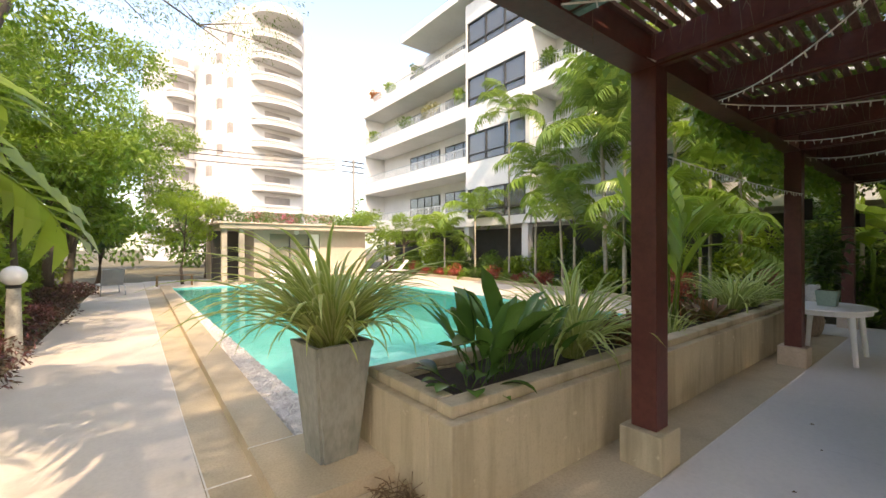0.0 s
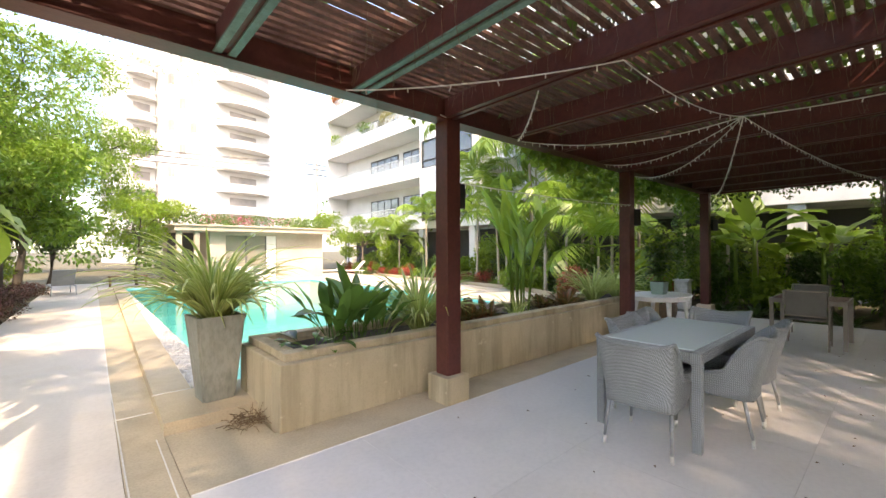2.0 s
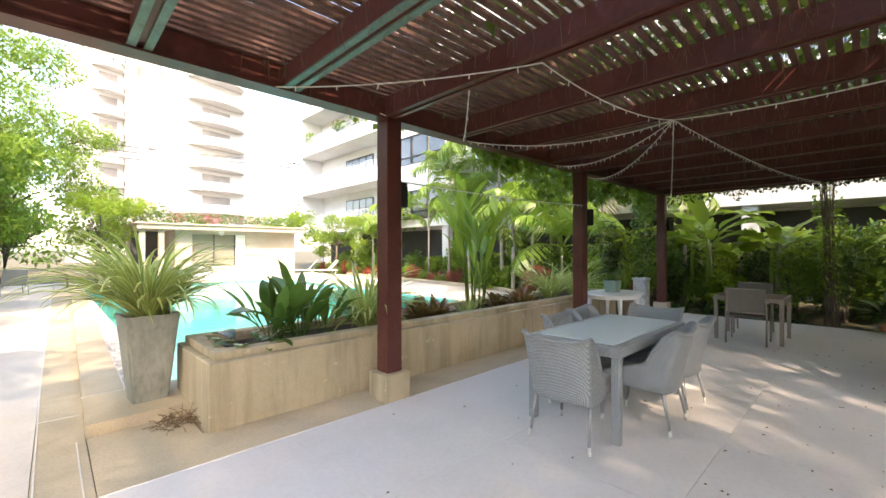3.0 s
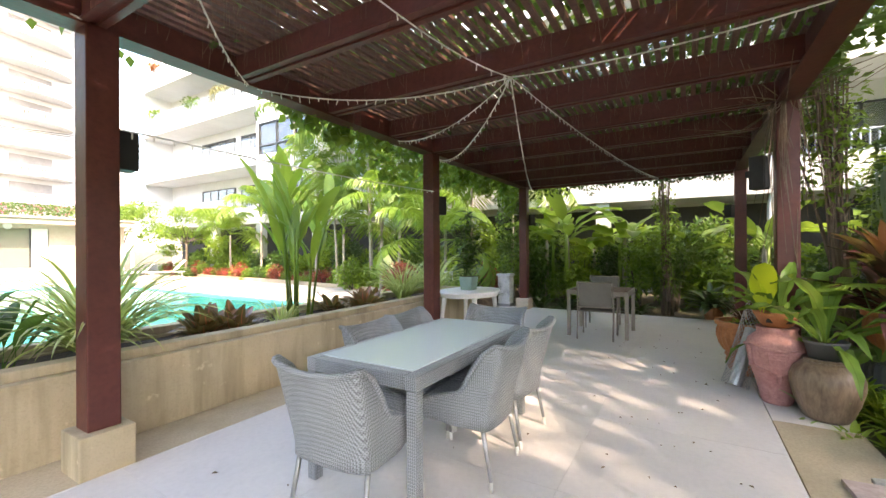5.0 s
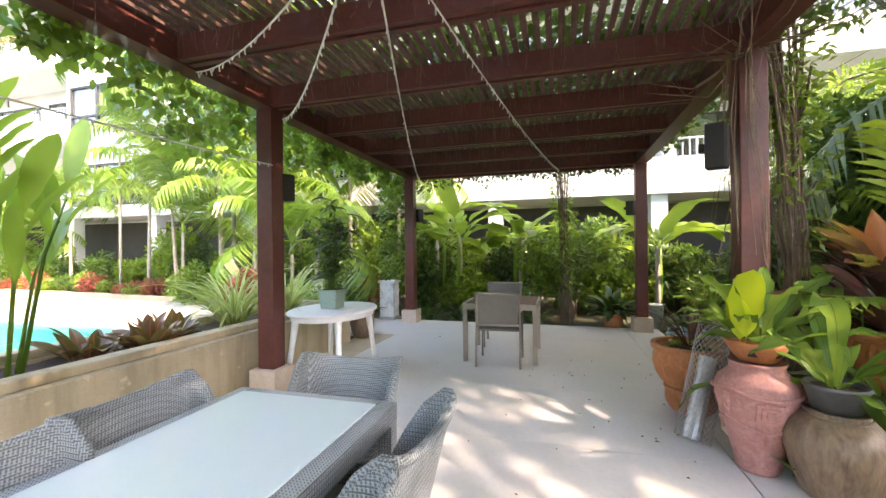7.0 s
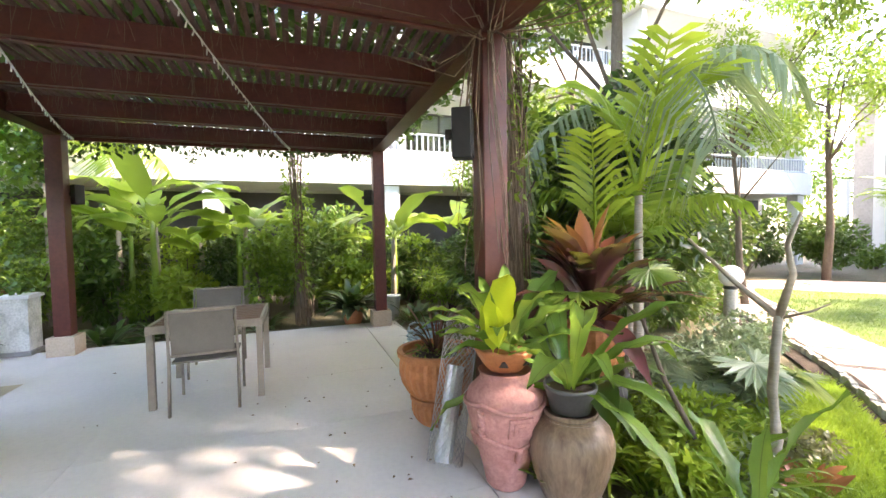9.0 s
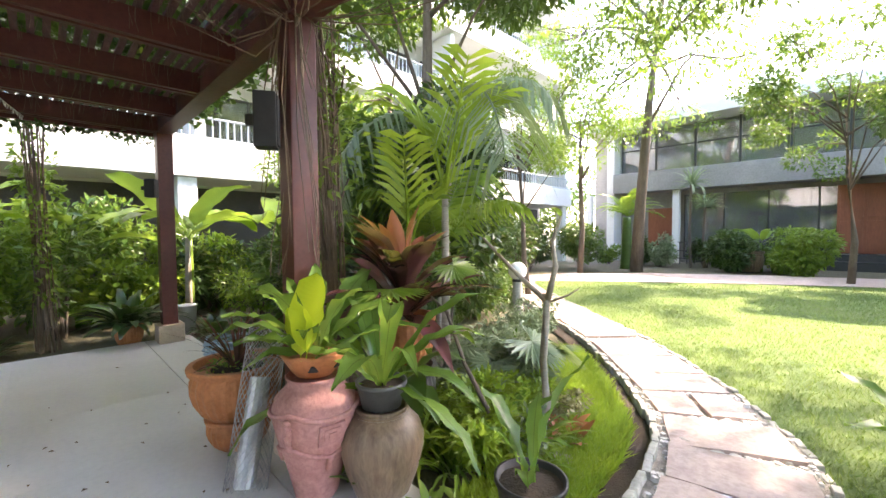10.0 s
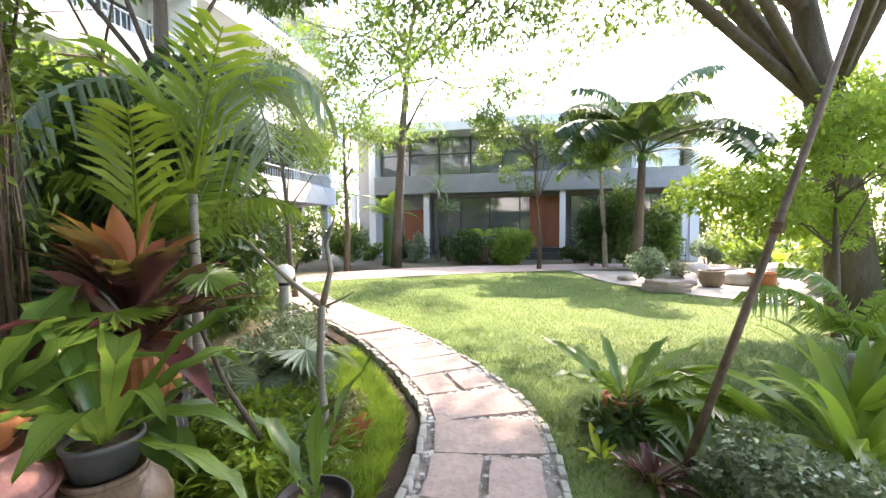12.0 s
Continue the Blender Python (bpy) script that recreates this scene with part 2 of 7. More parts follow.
water_mat = clear("pool_water", (0.72, 0.97, 0.95), 0.03, 1.33, ripple=0.25)
pebble_mat = mottled("pale_pebble", (0.42, 0.40, 0.37), (0.72, 0.71, 0.69), 9, rough=0.6, bump=0.1)
white_mat = mottled("white_render", (0.60, 0.61, 0.61), (0.70, 0.71, 0.71), 0.5, fine=8, rough=0.85, bump=0.05, grain=0.1)
tower_mat = mottled("weathered_white_paint", (0.46, 0.46, 0.455), (0.55, 0.55, 0.545), 0.25, fine=4, rough=0.85, bump=0.05, grain=0.12)
cream_mat = mottled("cream_render", (0.37, 0.32, 0.26), (0.45, 0.40, 0.33), 0.8, fine=10, rough=0.85, bump=0.08, grain=0.12)
grey_mat = mottled("grey_concrete", (0.22, 0.22, 0.22), (0.32, 0.32, 0.31), 0.8, fine=14, rough=0.85, bump=0.2)
# near-black colour that stands in for the shade of unlit rooms
shade_mat = mottled("painted_room_shade", (0.05, 0.052, 0.055), (0.09, 0.09, 0.09), 1.0, rough=0.7)
# grey-brown that paints recess shade onto the tower's flat window sheets
recess_shade_mat = mottled("painted_recess_shade", (0.20, 0.19, 0.18), (0.34, 0.31, 0.29), 0.4, rough=0.6)
frame_mat = mottled("dark_metal_frame", (0.03, 0.034, 0.036), (0.05, 0.053, 0.055), 4, rough=0.45)
rail_mat = mottled("blue_grey_railing", (0.30, 0.36, 0.40), (0.40, 0.46, 0.50), 3, rough=0.5, bump=0.05)
# the grey-blue cover paints in pale reflections on top of the real gloss
glass_mat = clear("window_glass", (0.55, 0.60, 0.62), 0.02, 2.1, cover=0.2, cover_col=(0.42, 0.47, 0.50))
door_mat = mottled("red_brown_door", (0.20, 0.065, 0.035), (0.29, 0.10, 0.055), 1.5, fine=25, rough=0.5, bump=0.2, stretch=(1, 1, 0.2))
curtain_mat = mottled("pale_curtain", (0.55, 0.45, 0.36), (0.78, 0.74, 0.68), 1.2, rough=0.9)
wicker_mat = woven("grey_wicker", (0.12, 0.13, 0.135), (0.41, 0.445, 0.455), 36)
steel_mat = mottled("grey_painted_steel", (0.26, 0.27, 0.27), (0.36, 0.37, 0.37), 5, rough=0.35, bump=0.05, metal=0.4)
foot_mat = mottled("worn_pale_plastic", (0.55, 0.54, 0.50), (0.66, 0.65, 0.6), 8, rough=0.6)
frost_mat = clear("frosted_table_glass", (0.6, 0.68, 0.68), 0.07, 1.3, cover=0.93, cover_col=(0.76, 0.86, 0.86))
cushion_mat = mottled("dark_cushion_cloth", (0.035, 0.037, 0.04), (0.06, 0.062, 0.065), 5, fine=120, rough=0.9)
mesh_cloth_mat = mottled("taupe_mesh_cloth", (0.13, 0.12, 0.10), (0.18, 0.165, 0.145), 4, fine=180, rough=0.7, bump=0.4, dist=0.002)
taupe_mat = mottled("taupe_powder_coat", (0.24, 0.205, 0.17), (0.31, 0.27, 0.225), 5, rough=0.45, bump=0.05)
brown_top_mat = mottled("brown_slatted_top", (0.11, 0.05, 0.034), (0.18, 0.085, 0.06), 3, fine=30, rough=0.5, stretch=(1, 8, 1))
plastic_mat = mottled("white_plastic", (0.72, 0.72, 0.70), (0.80, 0.80, 0.78), 3, rough=0.4, bump=0.03, grain=0.06)
black_mat = mottled("black_plastic", (0.012, 0.012, 0.014), (0.03, 0.03, 0.032), 5, rough=0.5, bump=0.1)
terracotta_mat = mottled("terracotta", (0.33, 0.11, 0.04), (0.46, 0.18, 0.07), 4, (0.40, 0.14, 0.05), fine=40, rough=0.6, bump=0.25)
pink_mat = mottled("pink_clay", (0.29, 0.115, 0.105), (0.47, 0.235, 0.21), 6, (0.37, 0.15, 0.14), fine=45, rough=0.75, bump=0.5)
jar_mat = mottled("brown_glazed_jar", (0.075, 0.045, 0.032), (0.24, 0.17, 0.115), 9, (0.13, 0.078, 0.05), fine=50, rough=0.35, bump=0.4, stretch=(1, 1, 0.22))
grey_pot_mat = mottled("grey_cement_pot", (0.16, 0.17, 0.145), (0.30, 0.30, 0.26), 4, (0.24, 0.245, 0.21), fine=30, rough=0.75, bump=0.25, stretch=(1, 1, 0.4))
dark_pot_mat = mottled("dark_grey_pot", (0.06, 0.065, 0.065), (0.11, 0.115, 0.115), 5, rough=0.55)
green_pot_mat = mottled("grey_green_pot", (0.20, 0.30, 0.25), (0.27, 0.37, 0.31), 4, rough=0.5, bump=0.1)
flag_mat = mottled("pinkish_flagstone", (0.34, 0.26, 0.23), (0.48, 0.39, 0.35), 3, (0.40, 0.31, 0.28), fine=26, rough=0.85, bump=0.45, dist=0.01)
edging_mat = mottled("pale_edging_block", (0.32, 0.32, 0.28), (0.54, 0.53, 0.48), 6, rough=0.9, bump=0.4)
gravel_mat = mottled("path_gravel", (0.24, 0.22, 0.19), (0.46, 0.43, 0.39), 14, fine=90, rough=0.95, bump=1.0, dist=0.02)
rock_mat = mottled("pale_rock", (0.32, 0.29, 0.25), (0.52, 0.48, 0.43), 3, fine=25, rough=0.9, bump=0.6, dist=0.02)
bark_mat = mottled("grey_brown_bark", (0.085, 0.065, 0.05), (0.17, 0.14, 0.11), 6, fine=40, rough=0.95, bump=0.9, dist=0.02, stretch=(1, 1, 0.3))
pale_bark_mat = mottled("pale_palm_trunk", (0.26, 0.23, 0.18), (0.40, 0.36, 0.29), 5, fine=30, rough=0.9, bump=0.5, stretch=(0.6, 0.6, 3))
root_mat = mottled("aerial_root", (0.12, 0.085, 0.06), (0.24, 0.18, 0.13), 8, rough=0.9, bump=0.4)
straw_mat = mottled("dry_straw", (0.12, 0.075, 0.04), (0.26, 0.18, 0.10), 8, rough=0.9)
wire_mat = mottled("galvanised_wire", (0.35, 0.36, 0.37), (0.50, 0.51, 0.52), 9, rough=0.4, metal=0.7)
hose_mat = mottled("pale_blue_hose", (0.24, 0.38, 0.48), (0.36, 0.50, 0.58), 9, rough=0.45)
lead_mat = mottled("white_light_cable", (0.60, 0.59, 0.56), (0.74, 0.73, 0.70), 9, rough=0.5)
globe_mat = mottled("opal_globe", (0.80, 0.80, 0.79), (0.86, 0.86, 0.85), 3, rough=0.25, bump=0.0, grain=0.03)

# ---- ground, pool and paving ----
PX0, PX1, PY0, PY1 = 1.52, 9.25, 3.65, 19.4


def skew(y):
    """The pool's long side runs a little off the terrace's grid."""
    return 0.022 * (y - 2.65)


def pad(name, outline, z0, z1, material, label, category, parent=None, kind="structure"):
    """A slab with the given outline."""
    bm = bmesh.new()
    lo = [bm.verts.new((x, y, z0)) for x, y in outline]
    hi = [bm.verts.new((x, y, z1)) for x, y in outline]
    n = len(outline)
    bm.faces.new(hi)
    bm.faces.new(list(reversed(lo)))
    for k in range(n):
        bm.faces.new((lo[k], lo[(k + 1) % n], hi[(k + 1) % n], hi[k]))
    bmesh.ops.recalc_face_normals(bm, faces=bm.faces)
    ob = part(name, bm, material, parent)
    return tagged(ob, label, category, kind=kind) if parent is None else ob


ground_mat = mottled("garden_ground", (0.05, 0.06, 0.025), (0.13, 0.11, 0.07), 0.6, (0.08, 0.10, 0.035), fine=20, rough=0.95, bump=0.8, dist=0.03)
gx, gy = [-900, PX0, PX1, 900], [-900, PY0, PY1, 900]
gv = [(x, y, -0.06) for y in gy for x in gx]
gf = [(j * 4 + i, j * 4 + i + 1, j * 4 + i + 5, j * 4 + i + 4) for j in range(3) for i in range(3) if (i, j) != (1, 1)]
tagged(raw("ground", gv, gf, ground_mat), "bare garden soil with patches of green cover", "ground", kind="structure")

basin = bmesh.new()
b0 = [basin.verts.new((x, y, 0.02)) for x, y in ((PX0, PY0), (PX1, PY0), (PX1, PY1), (PX0, PY1))]
b1 = [basin.verts.new((x, y, -1.25)) for x, y in ((PX0, PY0), (PX1, PY0), (PX1, PY1), (PX0, PY1))]
basin.faces.new(b1)
for k in range(4):
    basin.faces.new((b0[k], b1[k], b1[(k + 1) % 4], b0[(k + 1) % 4]))
tagged(part("pool_basin", basin, pool_mat), "turquoise tiled swimming pool basin sunk in the ground", "pool", kind="structure")
tagged(raw("water", [(PX0, PY0, -0.03), (PX1, PY0, -0.03), (PX1, PY1, -0.03), (PX0, PY1, -0.03)], [(0, 1, 2, 3)], water_mat),
       "clear turquoise pool water with gentle ripples", "water", kind="structure")

pad("pavement_walkway", [(-1.1, -8), (0.5, -8), (0.5, 2.0), (0.52, 4.6), (0.72, 24), (-0.75, 24), (-1.08, 7)], -0.2, 0.0, walk_mat,
    "pale smooth stone walkway beside the pool", "paving")
pad("pavement_strip", [(0.504, -8), (0.8, -8), (0.8, 2.65), (0.8 + skew(20), 20), (0.8 + skew(24), 24), (0.724, 24), (0.524, 4.6), (0.504, 2.0)], -0.2, -0.002, sand_mat,
    "sand-coloured stained paving strip along the kerb", "paving")
pad("joint", [(0.498, -8), (0.506, -8), (0.528, 4.6), (0.732, 24), (0.722, 24), (0.518, 4.6)], -0.01, 0.004, joint_mat, "thin pale joint line in the paving", "joint")
pad("joint", [(0.742, -4), (0.75, -4), (0.75, 2.6), (0.742, 2.6)], -0.01, 0.003, joint_mat, "thin pale joint line beside the kerb", "joint")
pad("joint", [(0.51, 3.30), (0.79, 3.30), (0.79, 3.31), (0.51, 3.31)], -0.01, 0.003, joint_mat, "thin pale cross joint in the paving strip", "joint")
kerb = pad("kerb", [(0.8, 2.65), (1.62, 2.65), (1.62, 3.5), (1.14, 3.5), (1.14 + skew(20), 20), (0.8 + skew(20), 20)], -0.2, 0.1, sand_mat,
           "raised stained stone kerb round the pool", "kerb")
pad("joint", [(0.81, 3.5), (1.14, 3.5), (1.14, 3.508), (0.81, 3.508)], 0.09, 0.103, joint_mat, "thin pale joint in the kerb", "joint")
pad("pebble_bed", [(1.144, 3.504), (1.5, 3.504), (1.516, 3.7), (1.516, 19.4), (1.52, 20), (1.144 + skew(20), 20)], -0.2, 0.03, joint_mat,
    "narrow bed under white pebbles at the pool's edge", "bed")
pad("deck_far", [(0.73, 19.46), (1.3, 20.02), (9.6, 20.02), (9.6, 24.5), (0.75, 24.5)], -0.2, 0.0, walk_mat, "sunlit pale stone deck before the pool house", "deck")
pad("deck_far_edge", [(1.6, 19.41), (9.3, 19.41), (9.3, 20.0), (1.6, 20.0)], -0.2, 0.03, walk_mat, "pale stone edge at the pool's far end", "deck")
pad("deck_side", [(9.26, 3.65), (10.0, 3.65), (12.2, 7.5), (12.8, 12), (13.4, 20), (13.4, 24), (9.62, 24), (9.62, 20), (9.32, 19.4), (9.26, 19.4)], -0.2, 0.03, walk_mat,
    "pale stone deck along the pool's garden side", "deck")
pad("deck_near_edge", [(1.63, 3.25), (9.2, 3.25), (9.2, 3.645), (1.63, 3.645)], -0.2, 0.03, walk_mat, "stone edge between planter and pool", "deck")
# low kerb of the bed beyond the pool
for (xa, ya), (xb, yb) in (((10.05, 3.7), (12.25, 7.5)), ((12.25, 7.5), (12.85, 12)), ((12.85, 12), (13.45, 20))):
    pad("bed_kerb", [(xa, ya), (xb, yb), (xb + 0.16, yb - 0.03), (xa + 0.16, ya - 0.03)], -0.1, 0.16, sand_mat, "low sandy kerb of the garden bed", "kerb")

# white pebbles along the pool's edge, one heap
heap = Heap()
for k in range(2600):
    y = 3.52 + (k / 2600) ** 1.6 * 14.0
    x = rng.uniform(1.17 + skew(y), 1.5)
    r = rng.uniform(0.012, 0.024)
    a = rng.uniform(0, 6.28)
    vs = []
    for i in range(6):
        w = a + i * math.pi / 3
        vs.append((x + r * 1.2 * math.cos(w), y + r * math.sin(w), 0.034))
    for i in range(6):
        w = a + i * math.pi / 3
        vs.append((x + r * 0.75 * math.cos(w), y + r * 0.6 * math.sin(w), 0.034 + r * 0.9))
    fs = [(i, (i + 1) % 6, 6 + (i + 1) % 6, 6 + i) for i in range(6)] + [(6, 7, 8, 9, 10, 11)]
    heap.add(vs, fs)
tagged(heap.make("pebbles", pebble_mat), "rounded white pebbles along the pool's edge", "pebbles", kind="stuff")

# terrace floor in large slabs, with hair joints
terrace = pad("floor", [(0.806, -2.16), (11.42, -2.16), (11.42, 1.55), (0.806, 1.55)], -0.2, -0.004, joint_mat, "pale smooth terrace floor under the pergola", "floor")
slab_me = {}
for i in range(9):
    for j in range(3):
        x0, y0 = 0.81 + i * 1.179, -2.155 + j * 1.235
        ob = new("tile", slab_me["t"]) if "t" in slab_me else part("tile", boxed(0.0, 1.177, 0.0, 1.233, -0.1, 0.0), terrace_mat)
        slab_me["t"] = ob.data
        ob.location = (x0, y0, 0)
        ob.parent = terrace
pad("pavement_border", [(0.806, 1.555), (10.0, 1.555), (10.0, 2.1), (1.5, 2.1), (1.5, 2.64), (0.806, 2.64)], -0.2, -0.003, sand_mat,
    "brown-stained border paving along the planter", "paving")
pad("pavement_side", [(10.004, 1.555), (11.42, 1.555), (11.42, 3.4), (10.004, 3.4)], -0.2, -0.003, terrace_mat, "pale terrace paving at the garden end", "paving")
pad("pavement_garden_edge", [(0.806, -2.7), (6.2, -2.7), (6.2, -2.168), (0.806, -2.168)], -0.2, -0.003, sand_mat, "sandy border of the terrace beside the lawn", "paving")
pad("pavement_pot_edge", [(6.204, -2.7), (11.42, -2.7), (11.42, -2.168), (6.204, -2.168)], -0.2, -0.003, terrace_mat, "pale terrace paving under the pots", "paving")
pad("joint", [(0.81, 1.546), (10, 1.546), (10, 1.554), (0.81, 1.554)], -0.01, 0.003, joint_mat, "thin pale joint line along the planter border", "joint")

# ---- planter of weathered render ----
planter = thing("planter", (1.53, 2.05, 0), "long low planter of stained sandy render with a stepped rim", "planter", kind="structure")
PL, PW = 7.85, 1.15
bm = bmesh.new()
box(bm, 0, PL, 0, 0.22, -0.1, 0.56, 0.012)
box(bm, 0, PL, PW - 0.2, PW, -0.1, 0.56, 0.012)
box(bm, 0, 0.2, 0.222, PW - 0.202, -0.1, 0.56, 0.012)
box(bm, PL - 0.2, PL, 0.222, PW - 0.202, -0.1, 0.56, 0.012)
part("planter_wall", bm, planter_mat, planter)
for dims in ((0.06, PL - 0.06, 0.07, 0.22), (0.06, PL - 0.06, PW - 0.2, PW - 0.05), (0.06, 0.2, 0.224, PW - 0.204), (PL - 0.2, PL - 0.06, 0.224, PW - 0.204)):
    part("rim", boxed(*dims, 0.5605, 0.635, bevel=0.014), planter_mat, planter)
bm = bmesh.new()
bmesh.ops.create_grid(bm, x_segments=60, y_segments=8, size=0.5)
bmesh.ops.scale(bm, vec=(PL - 0.39, PW - 0.39, 1), verts=bm.verts)
bmesh.ops.translate(bm, vec=(PL / 2, PW / 2, 0.53), verts=bm.verts)
for v in bm.verts:
    v.co.z += 0.03 * noise.noise(v.co * 4)
part("soil", bm, soil_mat, planter, "dark planting soil")
part("step_block", boxed(0.12, 0.55, -0.03, -0.001, -0.1, 0.0), planter_mat, planter)

# ---- pergola ----
pergola = thing("pergola", (3.11, 1.72, 0), "dark red-brown timber pergola with slatted roof over the terrace", "pergola", kind="structure")
OX, OY = 3.11, 1.72
POSTS = [(x, y) for y in (1.72, -2.42) for x in (-0.95, 3.11, 7.16, 11.22)]
for n, (x, y) in enumerate(POSTS):
    first = x < 5
    p = part("post", boxed(-0.09, 0.09, -0.09, 0.09, 0.262 if first else 0.242, 2.83, bevel=0.008), timber_mat, pergola)
    p.location = (x - OX, y - OY, 0)
    if first:
        part("plinth", boxed(-0.15, 0.15, -0.15, 0.15, -0.05, 0.26, bevel=0.012), planter_mat, p, "square rendered post base")
    else:
        part("plinth", boxed(-0.15, 0.15, -0.15, 0.15, -0.05, 0.24, bevel=0.006), sandstone_mat, p, "pinkish stone-clad post base")
X0, X1, Y0, Y1 = -1.25, 11.36, -2.56, 1.86
for y in (1.72, -2.42):
    part("edge_beam", boxed(X0 - OX, X1 - OX, y - 0.06 - OY, y + 0.06 - OY, 2.832, 3.03, bevel=0.006), timber_mat, pergola)
    part("edge_lip", boxed(X0 - OX, X1 - OX, y - 0.09 - OY, y + 0.09 - OY, 2.815, 2.8305), timber_mat, pergola)
for k in range(-4, 9):
    x = 3.06 + 1.02 * k - OX
    part("cross_beam", boxed(x - 0.05, x + 0.05, -2.358 - OY, 1.658 - OY, 2.85, 3.03, bevel=0.006), timber_mat, pergola)
    for s in (-1, 1):
        part("beam_flange", boxed(x + s * 0.045 - 0.025, x + s * 0.045 + 0.025, -2.355 - OY, 1.655 - OY, 2.832, 2.8485, bevel=0.003),
             faded_mat if k < 0 else timber_mat, pergola, "worn greenish beam flange" if k < 0 else "")
part("end_beam", boxed(X1 - OX, X1 - OX + 0.06, Y0 - OY, Y1 - OY, 2.80, 3.06, bevel=0.006), timber_mat, pergola)
slat = None
n_slats = 50
for k in range(n_slats):
    y = Y0 + 0.03 + (Y1 - Y0 - 0.06) * k / (n_slats - 1)
    if slat is None:
        slat = ob = part("slat", boxed(X0 - OX, X1 - OX, -0.023, 0.023, 0.0, 0.028), slat_mat, pergola)
    else:
        ob = new("slat", slat.data)
        ob.parent = pergola
    ob.location = (0, y - OY, 3.032 + rng.uniform(0, 0.004))

# ---- white apartment block along the garden ----
FX = 15.2
block = thing("apartment_block", (FX, 4.5, 0), "white five-storey apartment block with long balconies and blue-grey railings", "building", kind="structure")
BY0, BY1 = -21.1 - 4.5, 30.1 - 4.5
part("wall", boxed(1.9, 9.0, BY0, BY1, -0.2, 15.3), white_mat, block)
part("roof", boxed(-0.5, 9.0, BY0 - 0.3, BY1 - 6.5, 15.32, 15.75), white_mat, block)
RAILS = [4.2, 7.27, 10.35, 13.4]
BAY = (12.9 - 4.5, 17.45 - 4.5)
for f, top in enumerate(RAILS):
    for ya, yb in ((BY0, BAY[0] - 0.02), (BAY[1] + 0.02, BY1)):
        part("balcony", boxed(0.0, 0.16, ya, yb, top - 1.42, top - 0.55, bevel=0.02), white_mat, block)
        part("balcony_slab", boxed(0.162, 1.898, ya, yb, top - 1.42, top - 1.2), white_mat, block)
        h = Heap()
        for z in (top - 0.03, top - 0.5):
            h.tube([(0.08, ya, z), (0.08, yb, z)], 0.028, 4)
        y = ya
        while y < yb:
            w = 0.03 if int((y - ya) / 0.16) % 8 else 0.05
            h.tube([(0.08, y, top - 0.55), (0.08, y, top)], w * 0.6, 4)
            y += 0.16
        h.make("railing", rail_mat, block)
    # openings, their room shade painted as thin dark sheets, and party walls
    y = BY0 + 1.0
    while y < BY1 - 3.5:
        if not (BAY[0] - 4.2 < y < BAY[1]):
            base = top - 1.18
            o = part("opening", boxed(1.86, 1.897, y, y + 3.6, base, base + 2.25), shade_mat, block)
            part("pane", boxed(1.82, 1.83, y + 0.08, y + 3.52, base + 0.06, base + 2.19), glass_mat, o)
            bm = bmesh.new()
            for u in (0.0, 0.87, 1.75, 2.62, 3.54):
                box(bm, 1.80, 1.858, y + u, y + u + 0.06, base, base + 2.25)
            box(bm, 1.80, 1.858, y + 0.06, y + 3.54, base + 2.19, base + 2.25)
            part("window_frame", bm, frame_mat, o)
        y += 4.25
    y = BY0 + 0.2
    while y < BY1:
        if y < BAY[0] - 0.3 or y > BY1 - 0.5:
            part("party_wall", boxed(0.2, 1.898, y - 0.1, y + 0.1, top - 1.198, top + 1.64), white_mat, block)
        y += 8.5
    # bay with a wide window
    base = top - 1.0
    part("bay_wall", boxed(-0.12, 1.898, BAY[0], BAY[1], top - 1.42, base), white_mat, block)
    part("bay_wall", boxed(-0.12, 1.898, BAY[0], BAY[1], base + 1.62, top + 1.648), white_mat, block)
    for ya, yb in ((BAY[0], BAY[0] + 0.25), (BAY[1] - 0.12, BAY[1])):
        part("bay_wall", boxed(-0.12, 1.898, ya, yb, base + 0.002, base + 1.618), white_mat, block)
    o = part("bay_window", boxed(0.4, 0.5, BAY[0] + 0.26, BAY[1] - 0.13, base + 0.01, base + 1.61), curtain_mat, block)
    part("pane", boxed(-0.02, -0.01, BAY[0] + 0.26, BAY[1] - 0.13, base + 0.01, base + 1.61), glass_mat, o)
    bm = bmesh.new()
    w = BAY[1] - BAY[0] - 0.38
    for u in range(4):
        yy = BAY[0] + 0.25 + u * (w - 0.07) / 3
        box(bm, -0.09, -0.022, yy, yy + 0.07, base + 0.002, base + 1.618)
    for z in (base + 0.005, base + 0.42, base + 1.55):
        for u in range(3):
            yy = BAY[0] + 0.322 + u * (w - 0.07) / 3
            box(bm, -0.085, -0.024, yy, yy + (w - 0.07) / 3 - 0.075, z, z + 0.06)
    part("window_frame", bm, frame_mat, o)
# ground floor: columns before a dark sheet, painted as the shade of unlit rooms
part("ground_recess", boxed(1.86, 1.897, BY0 + 0.3, BY1 - 0.3, 0.1, 2.7), shade_mat, block)
y = BY0 + 0.3
while y < BY1:
    part("column", boxed(0.1, 0.5, y, y + 0.4, -0.1, 2.775, bevel=0.02), white_mat, block)
    y += 4.25

